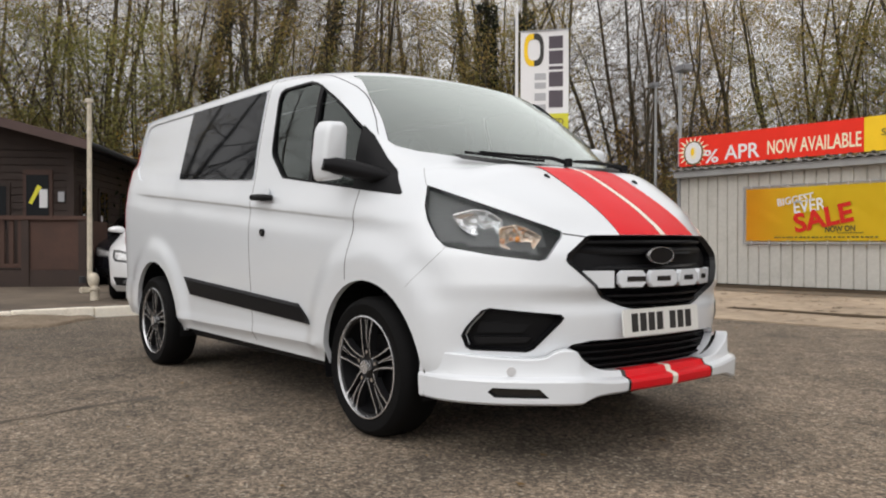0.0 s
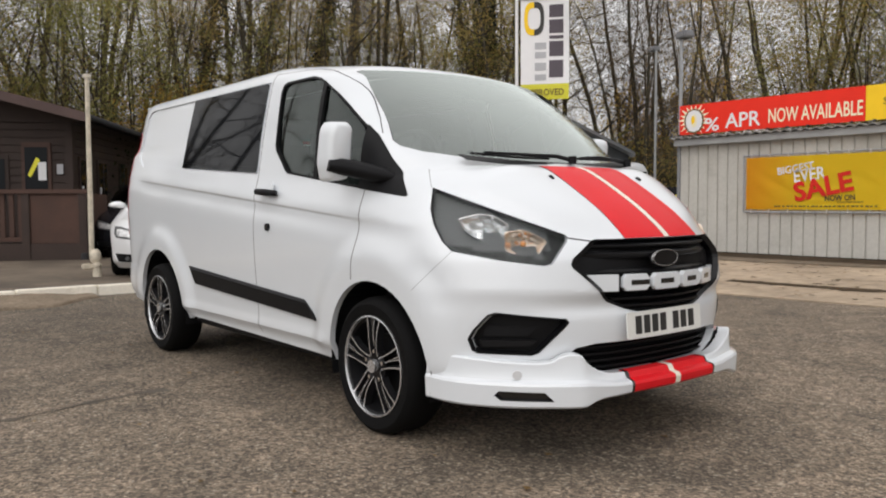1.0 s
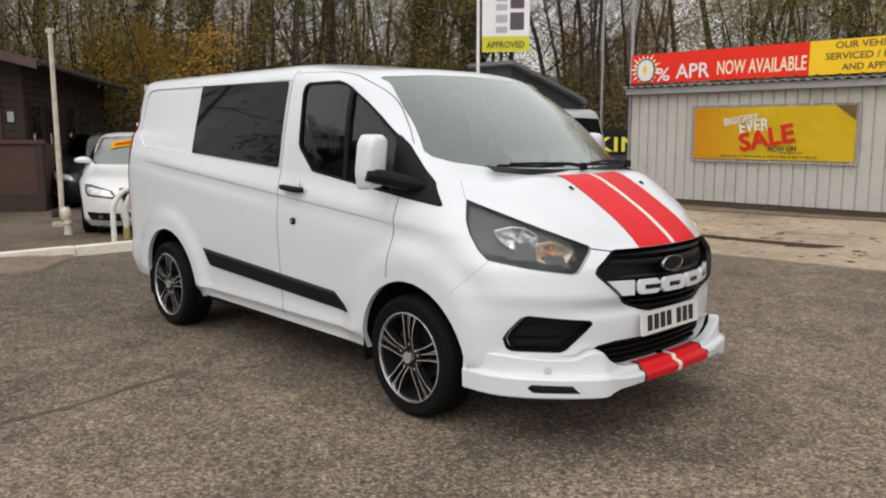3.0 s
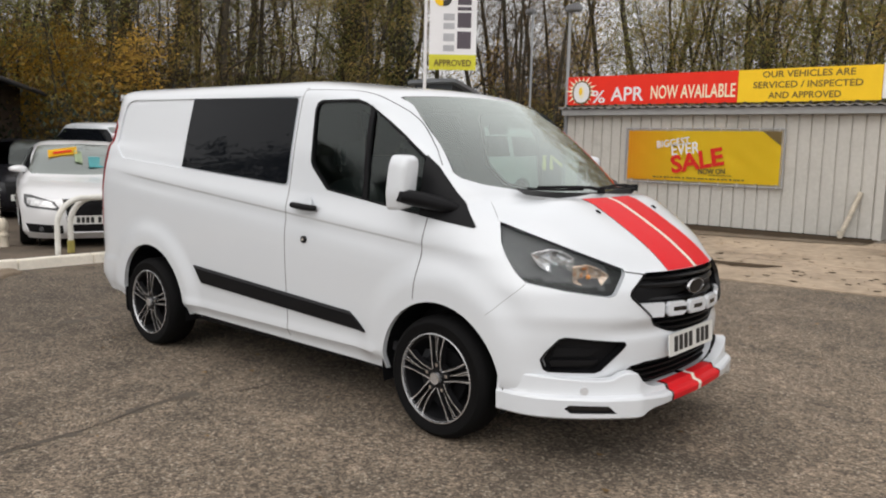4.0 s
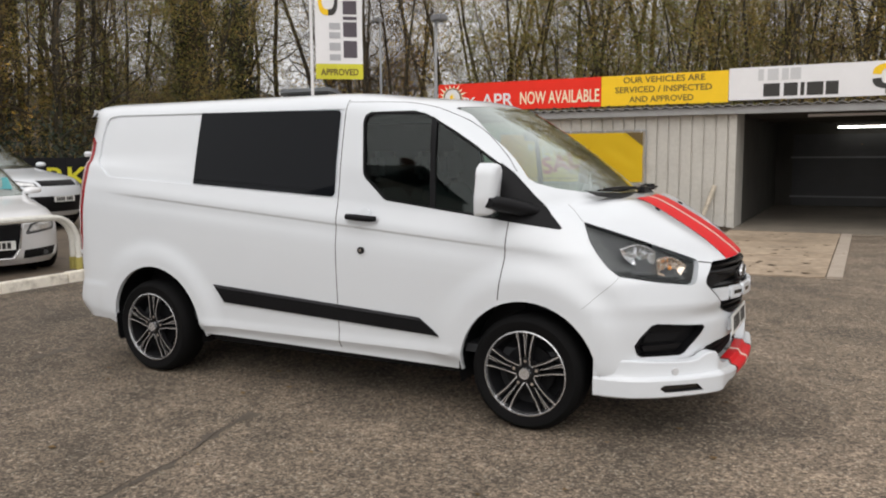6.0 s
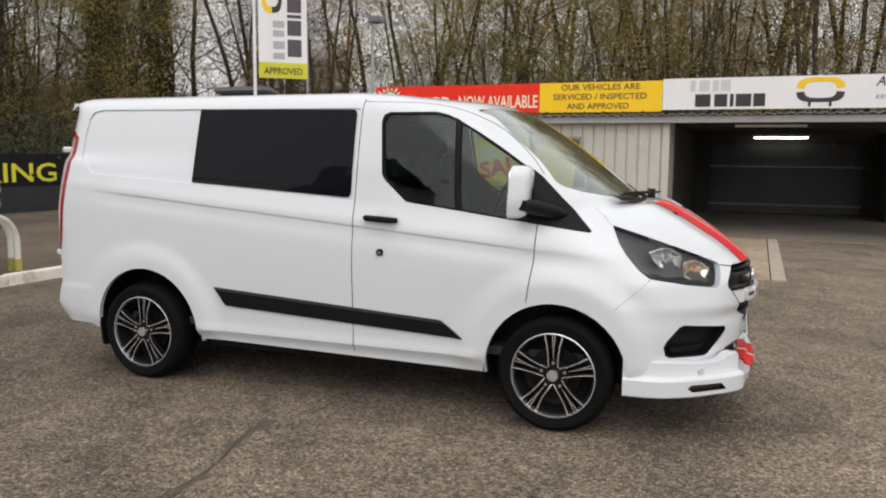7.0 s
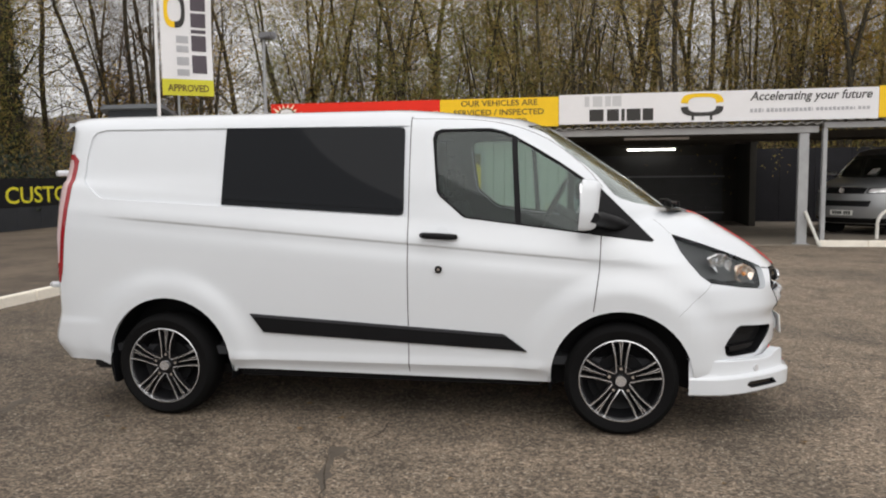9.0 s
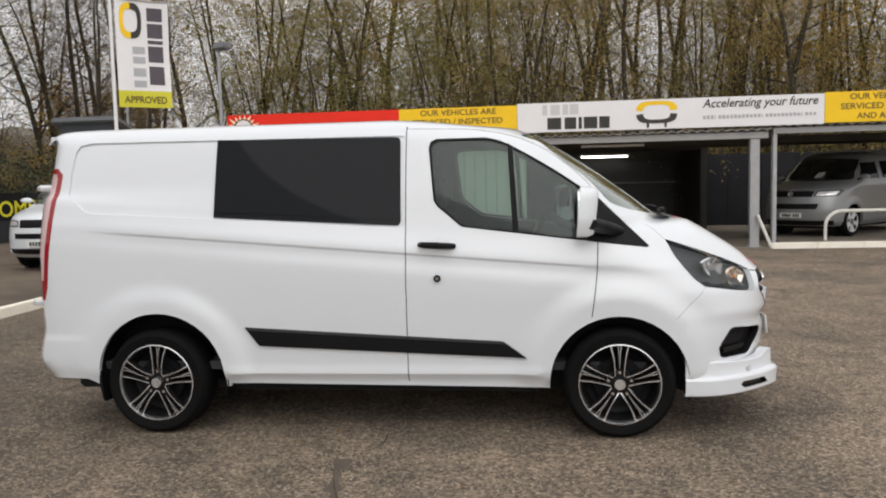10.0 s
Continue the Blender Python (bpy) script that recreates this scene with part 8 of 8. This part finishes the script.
thicket("undergrowth", "olive leafed saplings behind the carport", [(18, 24), (11, 24.5), (3, 25)], 600, 6.0, 1.2, LEAFGREEN, 16, 0.046, 24)
thicket("hedge", "dark ivy hedge behind the yard fence", [(-15.6, 2), (-15.8, 12), (-15.8, 20), (-14, 26)], 900, 2.6, 0.45, IVY, 8, 0.07, 22)
thicket("hedge", "dark evergreen hedge on the bank behind the workshop", [(-17, 25.5), (-6, 24.5), (6, 23.5), (15, 22.8)], 1500, 1.9, 0.5, IVY, 10, 0.07, 24)
thicket("hedge", "tall dark evergreens at the far side of the yard", [(-18.0, -14.4), (-17.0, -15.8)], 420, 6.0, 0.7, IVY, 12, 0.11, 90)
thicket("hedge", "dark hedge along the far side of the yard", [(-24, -6), (-23, -13), (-14, -21), (10, -22), (22, -14)], 900, 1.7, 0.6, IVY, 9, 0.09, 18)

# a house beyond the far hedge, mirrored in the side glass
house = thing("house", "plain rendered house with a slate roof beyond the hedge", "house", pose(-14.5, -23.5, 0, 0, 0, 28))
part("wall", box(bmesh.new(), -4.5, 4.5, -3.2, 3.2, 0, 5.4), mat("grey house render", (0.20, 0.18, 0.16), 0.9, vary=0.15), house)
for s in (-1, 1):
    bm = bmesh.new()
    prism(bm, [(-4.8, 0), (4.8, 0), (4.8, 1), (-4.8, 1)], Matrix(((1, 0, 0, 0), (0, -3.5 * s, 0, 3.5 * s), (0, 2.9, 1, 5.2), (0, 0, 0, 1))), 0.12)
    part("roof_slope", bm, mat("dark house slate", (0.045, 0.042, 0.042), 0.8, vary=0.25), house)
part("chimney", box(bmesh.new(), 2.6, 3.3, -0.4, 0.4, 7.4, 9.0, 0.02), mat("brown chimney brick", (0.14, 0.08, 0.055), 0.9, vary=0.3), house)
for x in (-3.0, 0.0, 3.0):
    for z in (1.0, 3.4):
        w = part("window", box(bmesh.new(), x - 0.6, x + 0.6, 3.19, 3.24, z, z + 1.2, 0.01), SIGNWHITE, house)
        part("pane", box(bmesh.new(), x - 0.5, x + 0.5, 3.235, 3.25, z + 0.1, z + 1.1), PRIVACY, w)

# far woods on rising ground
bm = bmesh.new()
prev = None
for k in range(121):
    a = radians(20 + k * 2.0)
    r = 72
    h = 8.0 + 2.0 * noise.noise((k * 0.09, 0, 0)) + 1.2 * noise.noise((k * 0.6, 2, 0))
    cur = [bm.verts.new((r * math.cos(a), r * math.sin(a), -1)), bm.verts.new(((r + 4) * math.cos(a), (r + 4) * math.sin(a), h * 0.7)), bm.verts.new(((r + 10) * math.cos(a), (r + 10) * math.sin(a), h))]
    if prev:
        for j in range(2):
            bm.faces.new((prev[j], prev[j + 1], cur[j + 1], cur[j]))
    prev = cur
tagged(part("backdrop", bm, FARWOOD, smooth=True), "hazy far woodland on a low rise", "backdrop", kind="structure")

# fallen leaves on the tarmac
rnd = random.Random(21)
vv, ff = [], []
for _ in range(420):
    x, y = (rnd.uniform(-5.5, 9), rnd.uniform(-4.5, 11.5)) if rnd.random() < 0.6 else (rnd.uniform(-5.6, 2.8), rnd.uniform(5, 12.2))
    a = rnd.uniform(0, math.tau)
    s = rnd.uniform(0.012, 0.028)
    z = 0.008 + (0.02 if (y > 10.7 or (y > 5.7 and x < 2.9)) else 0)
    i = len(vv)
    vv += [Vector((x + s * math.cos(a + t), y + s * 0.7 * math.sin(a + t), z + 0.004 * (j % 2))) for j, t in enumerate((0, 1.57, 3.14, 4.71))]
    ff.append((i, i + 1, i + 2, i + 3))
tagged(raw("fallen_leaves", vv, ff, LEAFBROWN), "scattered brown fallen leaves on the ground", "leaves", kind="stuff")


# long cracks and earthy joints in the tarmac
def crack(pts, width, seed, material=None, z=0.003, name="tarmac_crack", label="earth-filled crack in the worn tarmac"):
    rnd = random.Random(seed)
    vv, ff = [], []
    line = []
    for (x0, y0), (x1, y1) in zip(pts, pts[1:]):
        k = max(2, int(math.hypot(x1 - x0, y1 - y0) / 0.06))
        line += [(x0 + (x1 - x0) * i / k, y0 + (y1 - y0) * i / k) for i in range(k)]
    dx, dy = pts[-1][0] - pts[0][0], pts[-1][1] - pts[0][1]
    L = math.hypot(dx, dy)
    nx, ny = -dy / L, dx / L
    for i, (x, y) in enumerate(line):
        o = 0.05 * noise.noise((i * 0.07, seed, 0)) + 0.02 * noise.noise((i * 0.4, seed, 3)) + rnd.gauss(0, 0.005)
        w = max(0.0004, width * (0.35 + 1.5 * noise.noise((i * 0.15, seed, 9))) * rnd.uniform(0.4, 1.4))
        vv += [Vector((x + nx * (o - w), y + ny * (o - w), z)), Vector((x + nx * (o + w), y + ny * (o + w), z))]
        if i:
            j = len(vv)
            ff.append((j - 4, j - 3, j - 1, j - 2))
    ob = raw(name, vv, ff, material or EARTH)
    tagged(ob, label, "crack" if name == "tarmac_crack" else "stain", kind="stuff")


crack([(0.16, -4.6), (0.10, -3.6), (0.044, -2.83), (0.02, -2.45), (0.005, -2.18), (-0.083, -1.78), (-0.15, -1.47), (0.04, -1.1), (0.0, 0.5)], 0.008, 3)
crack([(-2.60, -3.4), (-2.70, -2.5), (-2.654, -1.625), (-2.635, -1.128), (-2.65, -0.4), (-2.75, 0.085), (-2.6, 1.6), (-2.8, 3.5)], 0.008, 5)
crack([(-5.45, -4.5), (-5.35, -2.0), (-5.42, 0.2), (-5.3, 2.6)], 0.012, 8)
crack([(0.07, -2.75), (0.03, -2.2), (-0.10, -1.75), (-0.14, -1.3)], 0.075, 21, DAMP, 0.0015, "damp_patch", "smooth damp patch beside a crack in the tarmac")
crack([(-2.66, -1.9), (-2.64, -1.0), (-2.72, 0.0)], 0.05, 24, DAMP, 0.0015, "damp_patch", "smooth damp patch beside a crack in the tarmac")


def strip(name, label, rows, material, z, seed, rough=0.02):
    """A flat smear with ragged sides: rows of (x, y of one side, y of the other)."""
    xs, lo, hi = zip(*rows)
    fa, fb = pchip(xs, lo), pchip(xs, hi)
    vv, ff = [], []
    count = int((xs[-1] - xs[0]) / 0.04)
    for i in range(count + 1):
        x = xs[0] + (xs[-1] - xs[0]) * i / count
        for f, k in ((fa, 0), (fb, 7)):
            vv.append(Vector((x, f(x) + rough * (noise.noise((x * 3, seed, k)) + 0.7 * noise.noise((x * 11, seed, k))), z)))
        if i:
            n = len(vv)
            ff.append((n - 4, n - 2, n - 1, n - 3))
    tagged(raw(name, vv, ff, material), label, "stain", kind="stuff")


strip("mud_streak", "dark muddy streak across the concrete apron", [(-1.6, 6.95, 7.25), (-0.5, 6.98, 7.30), (0.30, 7.00, 7.40), (0.58, 7.40, 7.46)], MUD, 0.020, 4, 0.05)
strip("soil_strip", "dark damp soil along the foot of the cladding", [(-6.0, 11.35, 12.34), (-3.0, 11.3, 12.34), (-1.5, 11.35, 12.34), (0.72, 11.6, 12.34)], MUD, 0.034, 6, 0.10)
strip("soil_strip", "thin trodden earth spread over the apron", [(-6.0, 10.3, 11.5), (-3.0, 10.5, 11.5), (-1.2, 10.75, 11.5), (0.72, 11.25, 11.7)], TRODDEN, 0.026, 9, 0.16)
rnd = random.Random(77)
vv, ff = [], []
for _ in range(170):
    x, y = rnd.uniform(-4.5, 2.7), 6.1 + 5.4 * rnd.random() ** 1.3
    a, r = rnd.uniform(0, math.tau), rnd.uniform(0.015, 0.06)
    i = len(vv)
    vv += [Vector((x + r * rnd.uniform(0.7, 1.5) * math.cos(a + t), y + r * rnd.uniform(0.5, 1.0) * math.sin(a + t), 0.0205 + 0.004 * (j % 2))) for j, t in enumerate((0, 1.1, 2.2, 3.3, 4.4, 5.4))]
    ff.append(tuple(range(i, i + 6)))
tagged(raw("leaf_spots", vv, ff, MUD), "rotting brown leaves trodden onto the concrete", "leaves", kind="stuff")

# broken concrete haunch along the foot of the kerb
def haunch_edge(y):
    return -5.46 + 0.58 * (1 - step(-0.92, -0.30, y)) + 0.05 * noise.noise((y * 4, 2, 0)) + 0.03 * noise.noise((y * 15, 5, 0))


vv, ff = [], []
ny, nx = 90, 9
for i in range(ny + 1):
    y = -4.2 + 3.95 * i / ny
    h = 1 - 0.75 * step(-0.95, -0.35, y)
    for j in range(nx + 2):
        u = min(1.0, j / nx)
        x = KX - 0.01 + (haunch_edge(y) - KX) * u
        z = 0.028 + h * 0.055 * (1 - u) ** 0.8 + 0.012 * noise.noise((x * 6, y * 6, 1)) + 0.006 * noise.noise((x * 22, y * 22, 4))
        vv.append(Vector((x + (0.012 if j > nx else 0), y, -0.02 if j > nx else z)))
for i in range(ny):
    for j in range(nx + 1):
        a = i * (nx + 2) + j
        ff.append((a, a + 1, a + nx + 3, a + nx + 2))
tagged(raw("kerb_haunch", vv, ff, mat("broken weathered concrete", (0.215, 0.170, 0.126), 0.95, vary=0.4, scale=3, fine=30, bump=0.6, spec=0.1), smooth=True), "low broken concrete haunch along the kerb foot", "kerb", kind="structure")
